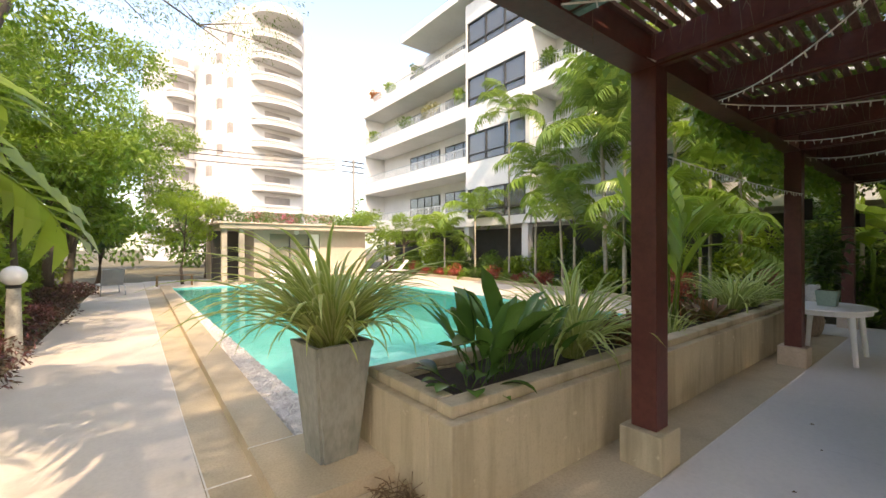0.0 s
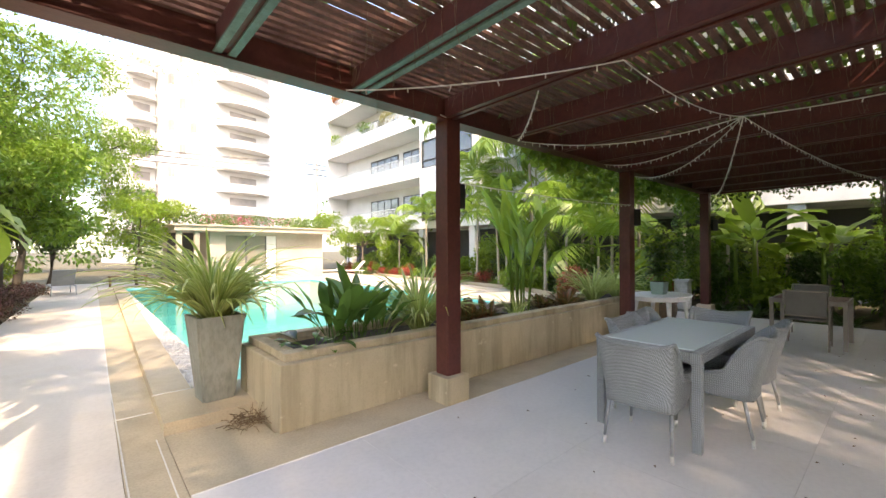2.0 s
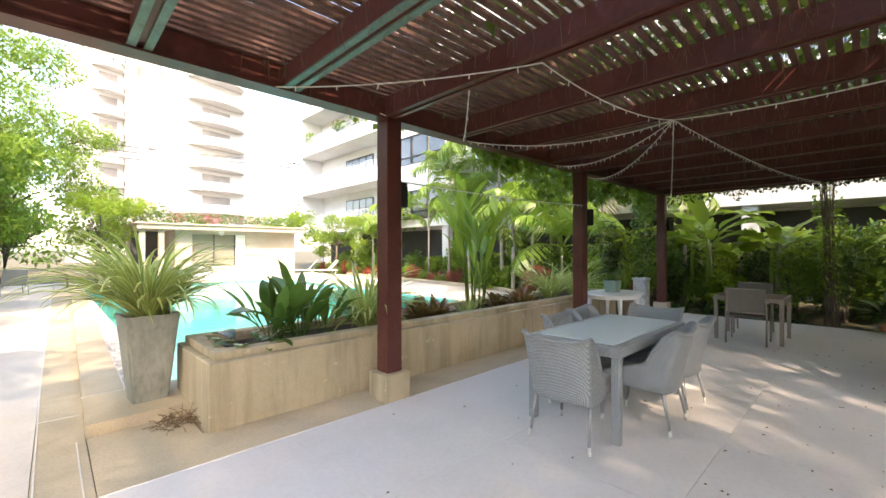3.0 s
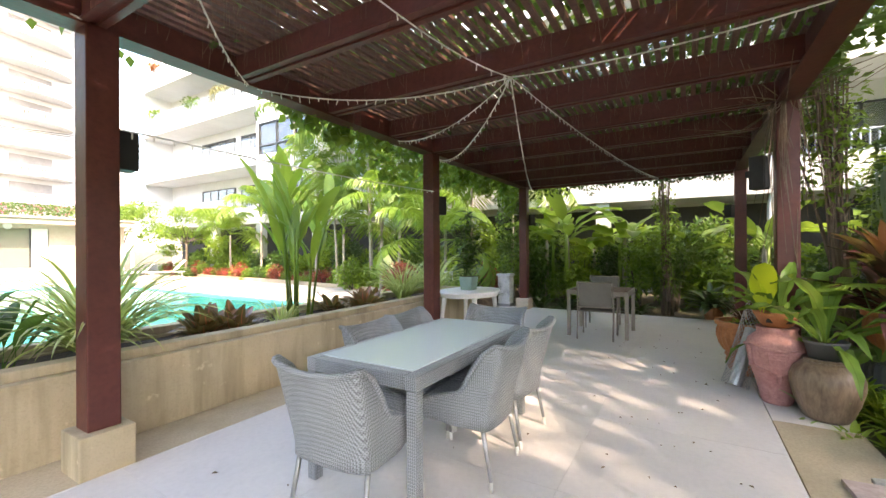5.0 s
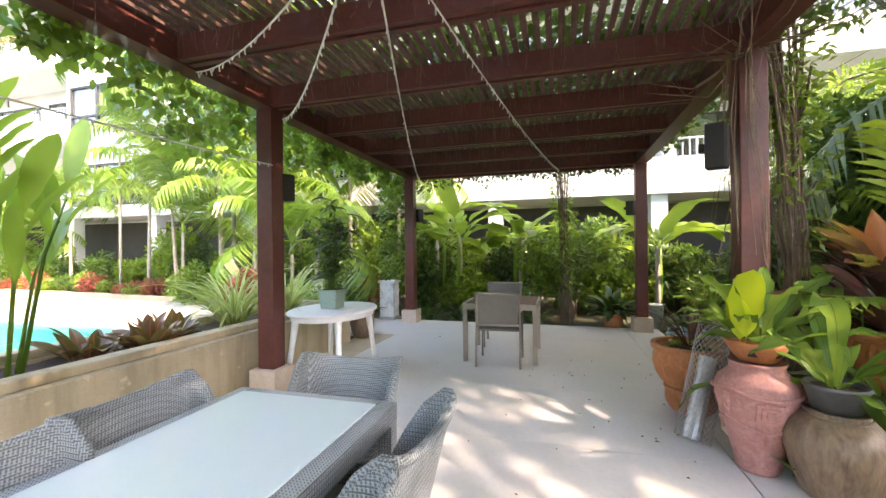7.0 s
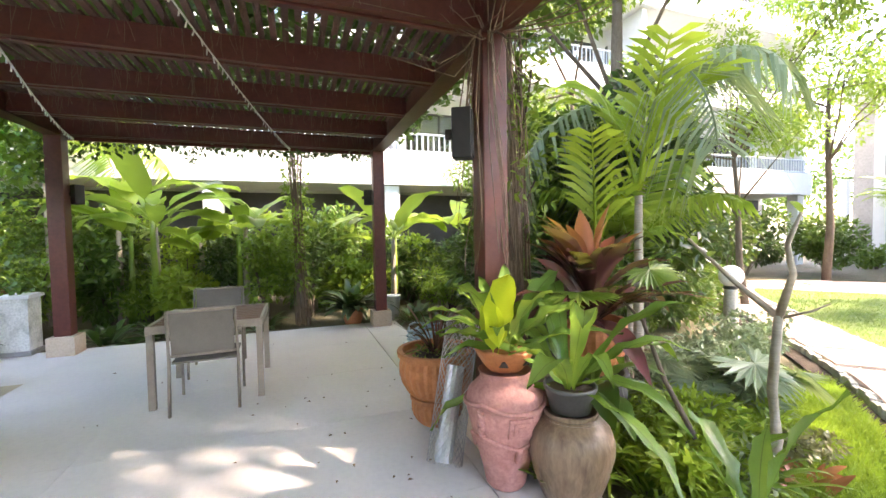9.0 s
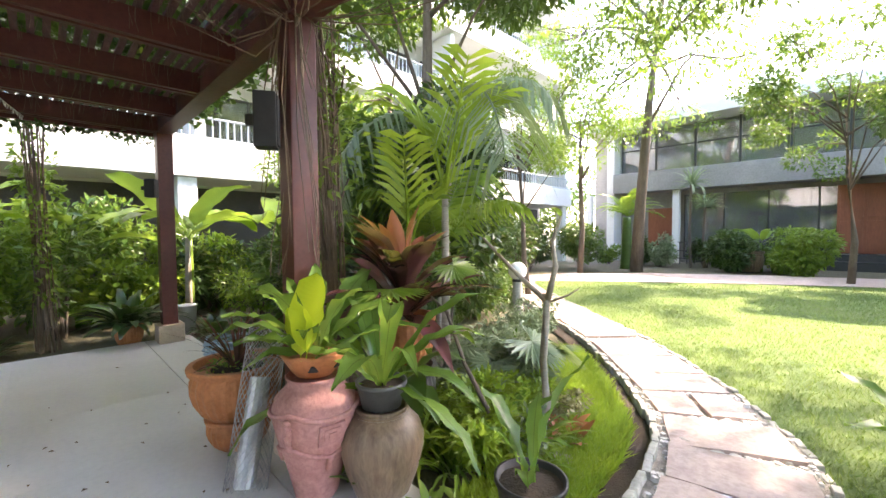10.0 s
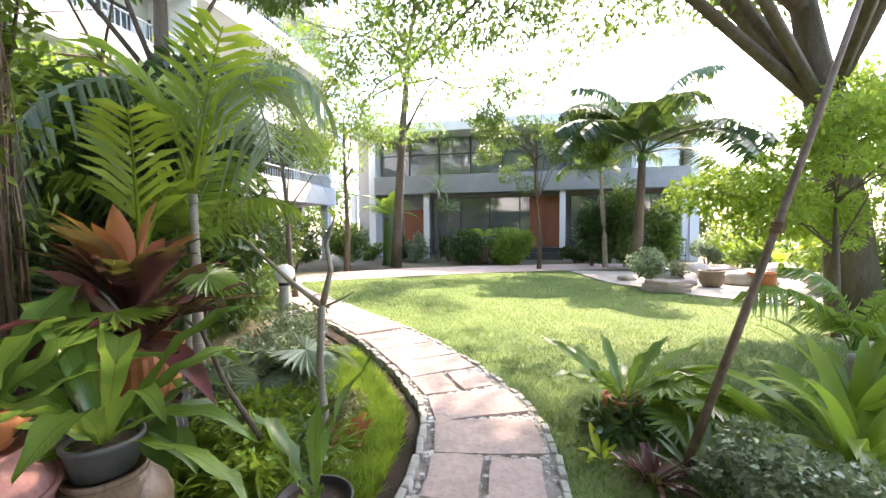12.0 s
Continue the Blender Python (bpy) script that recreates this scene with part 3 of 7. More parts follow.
# ---- low dark house at the end of the lawn ----
house = thing("garden_house", (5.0, -22.5, 0), "two-storey grey concrete house with red-brown doors and wide windows", "house", kind="structure")
part("wall", boxed(-7.2, 10.1, -8.0, -1.2, -0.2, 6.9), grey_mat, house)
part("roof", boxed(-7.4, 10.3, -8.2, 0.4, 6.62, 7.15, bevel=0.03), white_mat, house, "pale roof fascia")
part("balcony_slab", boxed(-7.2, 8.6, -1.198, 0.0, 3.42, 4.40, bevel=0.03), grey_mat, house, "dark grey concrete band")
for x in (-7.2, -1.6, 5.55, 9.85):
    part("column", boxed(x, x + 0.28, -0.5, -0.2, -0.1, 3.418), white_mat, house)
part("column", boxed(-7.6, -7.22, -1.6, -0.1, -0.1, 6.6), white_mat, house)
part("column", boxed(8.62, 9.0, -1.19, -0.2, -0.1, 6.6), white_mat, house)
x = -7.1
k = 0
while x < 8.4:
    # behind uncurtained panes a dark sheet carries the unlit room's shade as colour
    o = part("window", boxed(x, x + 1.74, -1.198, -1.15, 4.42, 6.5), curtain_mat if k in (4, 5, 6) else shade_mat, house)
    part("pane", boxed(x + 0.06, x + 1.68, -0.96, -0.95, 4.42, 6.5), glass_mat, o)
    part("window_frame", boxed(x - 0.04, x + 0.04, -1.0, -0.9, 4.402, 6.6), frame_mat, o)
    part("transom", boxed(x + 0.05, x + 1.69, -0.99, -0.93, 5.62, 5.68), frame_mat, o)
    x += 1.74
    k += 1
for xa, xb in ((-7.0, -1.9), (-0.9, 5.5)):
    # dark backing sheet: shade of the ground-floor rooms put into its colour
    o = part("ground_window", boxed(xa, xb, -1.198, -1.15, 0.1, 3.2), shade_mat, house)
    part("pane", boxed(xa + 0.02, xb - 0.02, -0.98, -0.97, 0.1, 3.2), glass_mat, o)
    u = xa
    while u <= xb:
        part("window_frame", boxed(u - 0.03, u + 0.03, -1.02, -0.95, 0.1, 3.2), frame_mat, o)
        u += (xb - xa) / 4
door = part("door", boxed(-1.36, 0.18, -0.9, -0.82, 0.56, 3.2, bevel=0.01), door_mat, house, "tall red-brown double door")
for xa, xb in ((-1.28, -0.64), (-0.54, 0.1)):
    for za, zb in ((0.7, 1.8), (1.95, 3.05)):
        part("door_panel", boxed(xa, xb, -0.818, -0.795, za, zb, bevel=0.008), door_mat, door)
part("door", boxed(6.0, 7.12, -0.9, -0.82, 0.5, 2.6, bevel=0.01), door_mat, house, "red-brown side door")
part("step", boxed(-1.5, 1.4, -0.8, 0.3, -0.1, 0.28), frame_mat, house)
part("step", boxed(-1.5, 1.4, -0.8, 0.0, 0.282, 0.54), frame_mat, house)
h = Heap()
for xa, xb in ((-7.0, -1.6), (1.5, 5.5)):
    for z in (0.95, 0.55, 0.2):
        h.tube([(xa, 0.1, z), (xb, 0.1, z)], 0.022, 5)
    u = xa
    while u <= xb:
        h.tube([(u, 0.1, -0.1), (u, 0.1, 0.97)], 0.02, 5)
        u += 0.3
h.make("railing", frame_mat, house)

# ---- pool house ----
cabana = thing("pool_house", (6.7, 21.2, 0), "low cream pool house with a flat roof and open front", "pool house", kind="structure")
part("roof", boxed(-3.4, 4.0, -1.2, 3.6, 2.46, 2.68, bevel=0.02), cream_mat, cabana)
part("roof_edge", boxed(-3.5, 4.1, -1.3, 3.7, 2.682, 2.74, bevel=0.01), sandstone_mat, cabana)
part("wall", boxed(-3.3, 3.9, 3.2, 3.4, -0.1, 2.458), cream_mat, cabana)
part("wall", boxed(-1.9, -1.2, -0.6, 3.198, -0.1, 2.458), cream_mat, cabana)
part("wall", boxed(1.3, 3.9, -0.4, 3.198, -0.1, 2.458), cream_mat, cabana)
part("counter", boxed(-1.198, 0.78, -0.45, 0.1, -0.1, 0.72, bevel=0.02), white_mat, cabana)
part("pane", boxed(-1.18, 0.78, -0.30, -0.28, 0.724, 2.3), clear("pale_pool_window", (0.7, 0.72, 0.68), 0.05, 1.6, cover=0.45, cover_col=(0.5, 0.48, 0.38)), cabana)
part("window_head", boxed(-1.198, 1.298, -0.45, -0.2, 2.304, 2.457), cream_mat, cabana)
for x in (-1.198, -0.22, 0.74):
    part("mullion", boxed(x, x + 0.05, -0.36, -0.305, 0.722, 2.302), frame_mat, cabana)
clock = part("clock", lathe([(0.12, 0), (0.13, 0.01), (0.12, 0.03), (0.001, 0.03)], 24), white_mat, cabana, "round white wall clock")
clock.matrix_basis = pose(0.1, -0.46, 2.38, 90, 0, 0)
for x in (-3.3, -2.6):
    part("column", boxed(x, x + 0.22, -1.0, -0.78, -0.1, 2.458, bevel=0.01), cream_mat, cabana)
# dark sheet painted as the shade inside the open end
part("recess", boxed(-3.25, -1.92, 2.0, 2.1, -0.1, 2.5), shade_mat, cabana)
part("door", boxed(0.8, 1.28, -0.35, -0.28, -0.1, 2.3), plastic_mat, cabana, "pale door panel")

# ---- tall white tower beyond ----
tower = thing("tower_block", (17.5, 63.0, 0), "tall white apartment tower with curved stacked balconies", "building", kind="structure", rz=15)
part("wall", boxed(-5.2, 6.0, 0, 14, -1, 35.5), tower_mat, tower)
for k, (xa, xb, zt) in enumerate(((6.02, 7.6, 31.0), (7.62, 9.6, 25.5), (9.62, 11.2, 22.0))):
    part("wing", boxed(xa, xb, 0.3, 13, -1, zt), tower_mat, tower)
for k, (xa, xb, zt) in enumerate(((-6.2, -5.22, 32.5), (-7.2, -6.22, 29.5), (-8.2, -7.22, 26.5))):
    part("wing", boxed(xa, xb, 0.6 + 0.9 * k, 13, -1, zt), tower_mat, tower)
    for z in (0, 1, 2):
        # flat sheet, its recess shade painted in the colour
        part("window", boxed(xa - 0.03, xa + 0.4, 0.56 + 0.9 * k, 1.4 + 0.9 * k, zt - 2.6 - 6.2 * z, zt - 1.2 - 6.2 * z), recess_shade_mat, tower)
part("wall", boxed(-11.6, -8.25, 7, 16, -1, 29.0), tower_mat, tower)


def curved_balcony(name, cx, cy, r, depth, z, parent):
    bm = bmesh.new()
    n = 14
    for z0, z1, rr in ((z, z + 0.22, r + 0.12), (z + 0.22, z + 0.34, r), (z + 0.86, z + 1.12, r + 0.1)):
        ring = [(cx + rr * math.cos(math.pi + math.pi * k / n), cy + depth * rr / r * math.sin(math.pi + math.pi * k / n)) for k in range(n + 1)]
        lo, hi = [bm.verts.new((x, y, z0)) for x, y in ring], [bm.verts.new((x, y, z1)) for x, y in ring]
        bm.faces.new(hi), bm.faces.new(list(reversed(lo)))
        for k in range(n):
            bm.faces.new((lo[k], lo[k + 1], hi[k + 1], hi[k]))
        bm.faces.new((lo[n], lo[0], hi[0], hi[n]))
    for k in range(40):
        w = math.pi + math.pi * (k + 0.5) / 40
        x, y = cx + (r - 0.1) * math.cos(w), cy + depth * (r - 0.1) / r * math.sin(w)
        box(bm, x - 0.08, x + 0.08, y - 0.08, y + 0.08, z + 0.34, z + 0.86)
    bmesh.ops.recalc_face_normals(bm, faces=bm.faces)
    return part(name, bm, tower_mat, parent)


for k in range(10):
    z = 3.6 + 3.1 * k
    b = curved_balcony("balcony", 0.4, -0.02, 3.9, 2.4, z, tower)
    # flat sheets: two in three painted with recess shade, the rest curtain-coloured
    part("window", boxed(-1.6, 2.4, -0.06, -0.02, z + 0.4, z + 2.5), recess_shade_mat if k % 3 else curtain_mat, tower)
    if z < 27:
        curved_balcony("balcony", -9.9, 6.98, 1.7, 1.4, z, tower)
        # side stack: recess shade painted on a flat sheet
        part("window", boxed(-10.9, -8.9, 6.94, 6.98, z + 0.3, z + 2.6), recess_shade_mat, tower)
part("crown", lathe([(3.6, 34.6), (3.9, 34.8), (3.9, 36.0), (3.5, 36.2)], 32), tower_mat, tower).location = (0.4, 0.3, 0)

# ---- plants ----
green = leafy("mid_green_leaf", (0.035, 0.085, 0.018), (0.085, 0.17, 0.035))
fresh = leafy("fresh_green_leaf", (0.095, 0.19, 0.025), (0.20, 0.31, 0.05), gloss=0.3, through=0.42, veins=30)
bright = leafy("bright_palm_leaf", (0.16, 0.27, 0.03), (0.27, 0.38, 0.05), through=0.45)
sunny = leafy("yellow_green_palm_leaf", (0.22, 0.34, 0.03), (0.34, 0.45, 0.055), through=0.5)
lime = leafy("lime_leaf", (0.36, 0.46, 0.02), (0.46, 0.54, 0.03), through=0.45, veins=20)
deep = leafy("deep_green_leaf", (0.016, 0.05, 0.014), (0.045, 0.10, 0.028), gloss=0.28, through=0.2)
purple = leafy("purple_leaf", (0.05, 0.014, 0.022), (0.15, 0.05, 0.06), gloss=0.24, through=0.2)
bronze = leafy("bronze_red_leaf", (0.24, 0.05, 0.03), (0.46, 0.16, 0.08), gloss=0.35, through=0.3)
ruby = leafy("red_leaf", (0.22, 0.025, 0.03), (0.36, 0.06, 0.05), through=0.3)
silver = leafy("grey_green_leaf", (0.14, 0.20, 0.12), (0.27, 0.34, 0.22), gloss=0.28, through=0.25)
palmy = leafy("poolside_palm_leaf", (0.07, 0.14, 0.03), (0.16, 0.25, 0.06), gloss=0.22, through=0.35)
pink = leafy("pink_bract", (0.60, 0.06, 0.22), (0.75, 0.14, 0.34), through=0.3)
dusty = leafy("dry_pale_leaf", (0.16, 0.16, 0.08), (0.28, 0.26, 0.14), through=0.25)
variegated = leafy("variegated_strap", (0.19, 0.29, 0.05), (0.33, 0.41, 0.09), through=0.4,
                   stripe=((0.70, 0.69, 0.36), ((0.0, (0.9,) * 3), (0.3, (0.1,) * 3), (0.7, (0.1,) * 3), (1.0, (0.9,) * 3))))
ribbed = leafy("birds_nest_leaf", (0.07, 0.16, 0.03), (0.16, 0.28, 0.055), gloss=0.26, through=0.35, veins=34,
               stripe=((0.05, 0.05, 0.02), ((0.46, (0, 0, 0)), (0.495, (0.8,) * 3), (0.54, (0, 0, 0)))))
glossy = leafy("glossy_lily_leaf", (0.03, 0.085, 0.02), (0.08, 0.18, 0.04), gloss=0.22, through=0.3, veins=26)
spotted = leafy("croton_leaf", (0.075, 0.04, 0.022), (0.17, 0.085, 0.04), gloss=0.3, through=0.2,
                stripe=((0.52, 0.12, 0.08), ((0.42, (0, 0, 0)), (0.5, (0.9,) * 3), (0.58, (0, 0, 0)))))
PROFILES = {
    "strap": lambda s: min(1.0, 0.55 + 2.5 * s) * (1 - s**4) + 0.02,
    "lance": lambda s: (math.sin(math.pi * min(1, s * 0.92 + 0.06)) ** 0.8) * (1 - 0.15 * s) + 0.01,
    "oval": lambda s: (0.06 if s < 0.12 else max(0.02, math.sin(math.pi * ((s - 0.12) / 0.88)) ** 0.6)),
    "paddle": lambda s: (0.05 if s < 0.22 else max(0.02, math.sin(math.pi * (0.08 + 0.92 * (s - 0.22) / 0.78)) ** 0.45)),
    "spoon": lambda s: (0.07 if s < 0.42 else max(0.02, math.sin(math.pi * (0.06 + 0.94 * (s - 0.42) / 0.58)) ** 0.75)),
    "spear": lambda s: (0.5 + 1.1 * s if s < 0.45 else max(0.01, 1 - ((s - 0.45) / 0.55) ** 1.5)),
    "nest": lambda s: 0.15 + 0.85 * min(1, 1.7 * s) if s < 0.6 else max(0.02, 1 - ((s - 0.6) / 0.4) ** 1.8),
}


def leaf_mesh(name, L, W, rise, droop, prof, seed, n=9, fold=0.25, wave=0.0, stalk=0.0):
    """One curved leaf growing along +x from the origin; rise and droop in degrees."""
    r = random.Random(seed)
    vs, us, p, ang = [], [], Vector((0, 0, 0)), radians(rise)
    side = r.uniform(-0.12, 0.12)
    ph = r.uniform(0, 6)
    for k in range(n + 1):
        s = k / n
        w = W * PROFILES[prof](s) / 2
        up = Vector((-math.sin(ang), 0, math.cos(ang)))
        off = Vector((0, side * L * s * s, 0))
        wob = wave * W * math.sin(ph + s * 23)
        wob2 = wave * W * math.sin(ph + 2 + s * 20)
        for q in (1.0, 0.55, 0.0, -0.55, -1.0):
            lift = fold * w * abs(q) ** 0.7 + (wob if q > 0 else wob2) * abs(q) ** 1.6
            vs.append(p + off + Vector((0, w * q, 0)) + up * lift)
            us.append((0.5 - 0.5 * q, s))
        p = p + Vector((math.cos(ang), 0, math.sin(ang))) * (L / n)
        ang -= radians(droop) * (0.35 + 1.3 * s) / n
    fs = []
    for k in range(n):
        a = 5 * k
        fs += [(a + i, a + i + 1, a + i + 6, a + i + 5) for i in range(4)]
    me = bpy.data.meshes.new(name)
    me.from_pydata([tuple(v) for v in vs], [], fs)
    uv = me.uv_layers.new(name="UVMap")
    for lp in me.loops:
        uv.data[lp.index].uv = us[lp.vertex_index]
    me.polygons.foreach_set("use_smooth", [True] * len(me.polygons))
    me.update()
    return me


LEAVES = {}


def leaf_set(key, material, count, L, W, rise, droop, prof, fold=0.25, wave=0.0, n=9):
    """A few shared leaf meshes of one kind."""
    if key not in LEAVES:
        out = []
        for k in range(count):
            r = random.Random(sum(map(ord, key)) + 31 * k)
            me = leaf_mesh("leaf", L * r.uniform(0.85, 1.15), W * r.uniform(0.85, 1.12), r.uniform(*rise), r.uniform(*droop), prof, k + len(key), n, fold, wave)
            me.materials.append(material)
            out.append(me)
        LEAVES[key] = out
    return LEAVES[key]


def put_leaf(parent, me, m, name="leaf", label=""):
    ob = new(name, me)
    ob.parent = parent
    ob.matrix_basis = m
    if label:
        ob["label"] = label
    return ob


def rosette(parent, meshes, count, r, low=(0.7, 1.1), base=0.03, z=0.0, tilt=(-12, 18), name="leaf"):
    """Leaves round a centre, each an object of its own."""
    for k in range(count):
        a = 360 * (k * 0.381966 + r.uniform(-0.05, 0.05))
        s = r.uniform(*low)
        m = pose(0, 0, z, 0, 0, a) @ pose(base * r.uniform(0.3, 1.3), 0, 0, r.uniform(-14, 14), r.uniform(*tilt)) @ Matrix.Scale(s, 4)
        put_leaf(parent, r.choice(meshes), m, name)


def cloud(n, centres, size, r, aspect=0.45, droop=0.2, jitter=0.25):
    """Vertices and faces of n small folded leaves spread over ellipsoid shells (centre, radii)."""
    g = np.random.default_rng(r)
    cs = np.array([c for c, _ in centres], float)
    rs = np.array([q for _, q in centres], float)
    wt = rs.prod(1) ** 0.67
    pick = g.choice(len(cs), n, p=wt / wt.sum())
    d = g.normal(size=(n, 3))
    d /= np.linalg.norm(d, axis=1)[:, None]
    rad = (0.55 + 0.5 * g.random((n, 1)) ** 0.6)
    pos = cs[pick] + d * rs[pick] * rad
    ax = d + g.normal(scale=0.8, size=(n, 3)) + np.array([0, 0, -droop])
    ax /= np.linalg.norm(ax, axis=1)[:, None]
    up = g.normal(scale=0.6, size=(n, 3)) + np.array([0, 0, 1.0])
    sd = np.cross(ax, up)
    sd /= np.linalg.norm(sd, axis=1)[:, None] + 1e-9
    nm = np.cross(sd, ax)
    ln = size * (1 - jitter + 2 * jitter * g.random((n, 1)))
    w = ln * aspect * 0.5
    a, t = pos, pos + ax * ln - nm * ln * 0.12
    q1, q2 = pos + ax * ln * 0.45 + sd * w + nm * w * 0.3, pos + ax * ln * 0.45 - sd * w + nm * w * 0.3
    v = np.stack([a, q1, t, q2], 1).reshape(-1, 3)
    i = np.arange(n) * 4
    f = np.concatenate([np.stack([i, i + 1, i + 2], 1), np.stack([i, i + 2, i + 3], 1)])
    return v, f


def np_mesh(name, v, f, material, parent=None, label=""):
    """A mesh of triangles or quads out of arrays."""
    me = bpy.data.meshes.new(name)
    k = f.shape[1]
    me.vertices.add(len(v))
    me.vertices.foreach_set("co", np.asarray(v, np.float32).ravel())
    me.loops.add(len(f) * k)
    me.loops.foreach_set("vertex_index", np.asarray(f, np.int32).ravel())
    me.polygons.add(len(f))
    me.polygons.foreach_set("loop_start", np.arange(len(f), dtype=np.int32) * k)
    me.update(calc_edges=True)
    return link_mesh(name, me, material, parent, label)


def shrub(loc, size, n, leaf, material, label, seed, name="shrub", category="shrub", group="", stems=5, aspect=0.45, lumps=9, kind=""):
    """A bush: stems and a crown of small leaves in uneven clumps."""
    r = random.Random(seed)
    t = thing(name, loc, label, category, group, kind)
    w, d, h = size
    cs = []
    for k in range(lumps):
        a, q = r.uniform(0, 6.28), math.sqrt(r.random()) * 0.62
        z = h * r.uniform(0.28, 0.85)
        s = r.uniform(0.26, 0.46)
        cs.append(((w * q * math.cos(a), d * q * math.sin(a), z), (w * s, d * s, h * s * 0.62)))
    for k in range(stems):
        h2 = Heap()
        c = cs[k % len(cs)][0]
        h2.tube([(0.08 * r.uniform(-1, 1), 0.08 * r.uniform(-1, 1), -0.05), (c[0] * 0.4, c[1] * 0.4, c[2] * 0.5), c], [0.022, 0.016, 0.008], 5)
        h2.make("stem", bark_mat, t)
    v, f = cloud(n, cs, leaf, seed, aspect)
    v[:, 2] = np.maximum(v[:, 2], 0.01)
    np_mesh("foliage", v, f, material, t)
    return t


def tree(loc, height, spread, n, leaf, material, label, seed, trunk_r=0.15, fork=0.45, lean=(0, 0), crown_h=0.5, name="tree", limbs=9, bark=None, lump=0.3, aspect=0.4, category="tree", group="", reach=(0, 0)):
    """Tapered trunk, forked limbs and a crown of many leaves in clumps with gaps."""
    r = random.Random(seed)
    t = thing(name, loc, label, category, group)
    bark = bark or bark_mat
    top = Vector((lean[0], lean[1], height * (fork + 0.25)))
    pts = [Vector((0, 0, -0.15)), Vector((lean[0] * 0.2 + r.uniform(-0.1, 0.1), lean[1] * 0.2, height * fork * 0.4)), Vector((lean[0] * 0.55, lean[1] * 0.55, height * fork)), top]
    h = Heap()
    h.tube(pts, [trunk_r * 1.25, trunk_r, trunk_r * 0.75, trunk_r * 0.4], 10)
    h.make("trunk", bark, t, smooth=True)
    cs = []
    for k in range(limbs):
        h = Heap()
        a = 6.283 * (k * 0.382 + r.uniform(-0.06, 0.06))
        s0 = r.uniform(0.45, 1.0)
        st = pts[2].lerp(top, s0 * 0.9) if r.random() < 0.75 else pts[1].lerp(pts[2], 0.8)
        q = spread * r.uniform(0.45, 1.0)
        e = Vector((lean[0] + reach[0] + q * math.cos(a), lean[1] + reach[1] + q * math.sin(a), height * (1 - crown_h * r.uniform(0.12, 0.95))))
        mid = st.lerp(e, 0.5) + Vector((r.uniform(-0.2, 0.2), r.uniform(-0.2, 0.2), 0.12 * q))
        h.tube([st, mid, e], [trunk_r * 0.34, trunk_r * 0.2, trunk_r * 0.07], 7)
        for j in range(3):
            e2 = e + Vector((r.uniform(-1, 1), r.uniform(-1, 1), r.uniform(-0.5, 0.7))) * spread * 0.36
            h.tube([mid.lerp(e, 0.6), e2], [trunk_r * 0.14, trunk_r * 0.05], 5)
            s = spread * lump * r.uniform(0.6, 1.15)
            cs.append((tuple(e2), (s, s, s * 0.62)))
        h.make("limb", bark, t, smooth=True)
        s = spread * lump * r.uniform(0.8, 1.2)
        cs.append((tuple(e), (s, s, s * 0.65)))
    v, f = cloud(n, cs, leaf, seed, aspect)
    np_mesh("crown", v, f, material, t)
    return t


FRONDS = {}


def frond_mesh(key, L, material, leaflets=30, length=0.45, width=0.035, rise=55, droop=95, hang=0.5, seed=0, folded=0.0, sweep=0.0):
    """A feather frond along +x: a bowed stalk with drooping leaflets on both sides."""
    if key in FRONDS:
        return FRONDS[key]
    out = []
    for var in range(3):
        r = random.Random(seed + var * 17)
        pts, p, ang = [], Vector((0, 0, 0)), radians(rise + r.uniform(-6, 6))
        n = 14
        for k in range(n + 1):
            pts.append((p.copy(), ang))
            p = p + Vector((math.cos(ang), 0, math.sin(ang))) * (L / n)
            ang -= radians(droop * r.uniform(0.85, 1.15)) * (0.3 + 1.4 * k / n) / n
        h = Heap()
        h.tube([q for q, _ in pts], [0.016 * (L / 1.7) * (1 - 0.8 * k / n) + 0.003 for k in range(n + 1)], 4)
        for k in range(leaflets):
            s = 0.2 + 0.8 * (k + 0.5) / leaflets
            i = min(n - 1, int(s * n))
            q = pts[i][0].lerp(pts[i + 1][0], s * n - i)
            an = pts[i][1]
            fw, up = Vector((math.cos(an), 0, math.sin(an))), Vector((-math.sin(an), 0, math.cos(an)))
            ll = length * (0.45 + 0.9 * math.sin(math.pi * min(1, 0.15 + 0.8 * s)) ** 0.8) * r.uniform(0.85, 1.1)
            for sd in (-1, 1):
                d = (Vector((0, sd, 0)) * (1 - folded * 0.5) + fw * (sweep + r.uniform(0.45, 0.75)) + up * r.uniform(0.05, 0.35) * (1 + folded)).normalized()
                wv = fw.cross(d).cross(d).normalized() if fw.cross(d).length > 0.01 else fw
                a = q
                b = q + d * ll * 0.5 - Vector((0, 0, hang * 0.16 * ll))
                c = q + d * ll * 0.95 - Vector((0, 0, hang * 0.75 * ll))
                w = fw * width * 0.5 + up * width * 0.2
                vs = [a - w * 0.5, a + w * 0.5, b - w, b + w, c]
                h.add(vs, [(0, 1, 3, 2), (2, 3, 4)])
        me = bpy.data.meshes.new("frond")
        me.from_pydata([tuple(v) for v in h.v], [], h.f)
        me.materials.append(material)
        me.update()
        out.append(me)
    FRONDS[key] = out
    return out


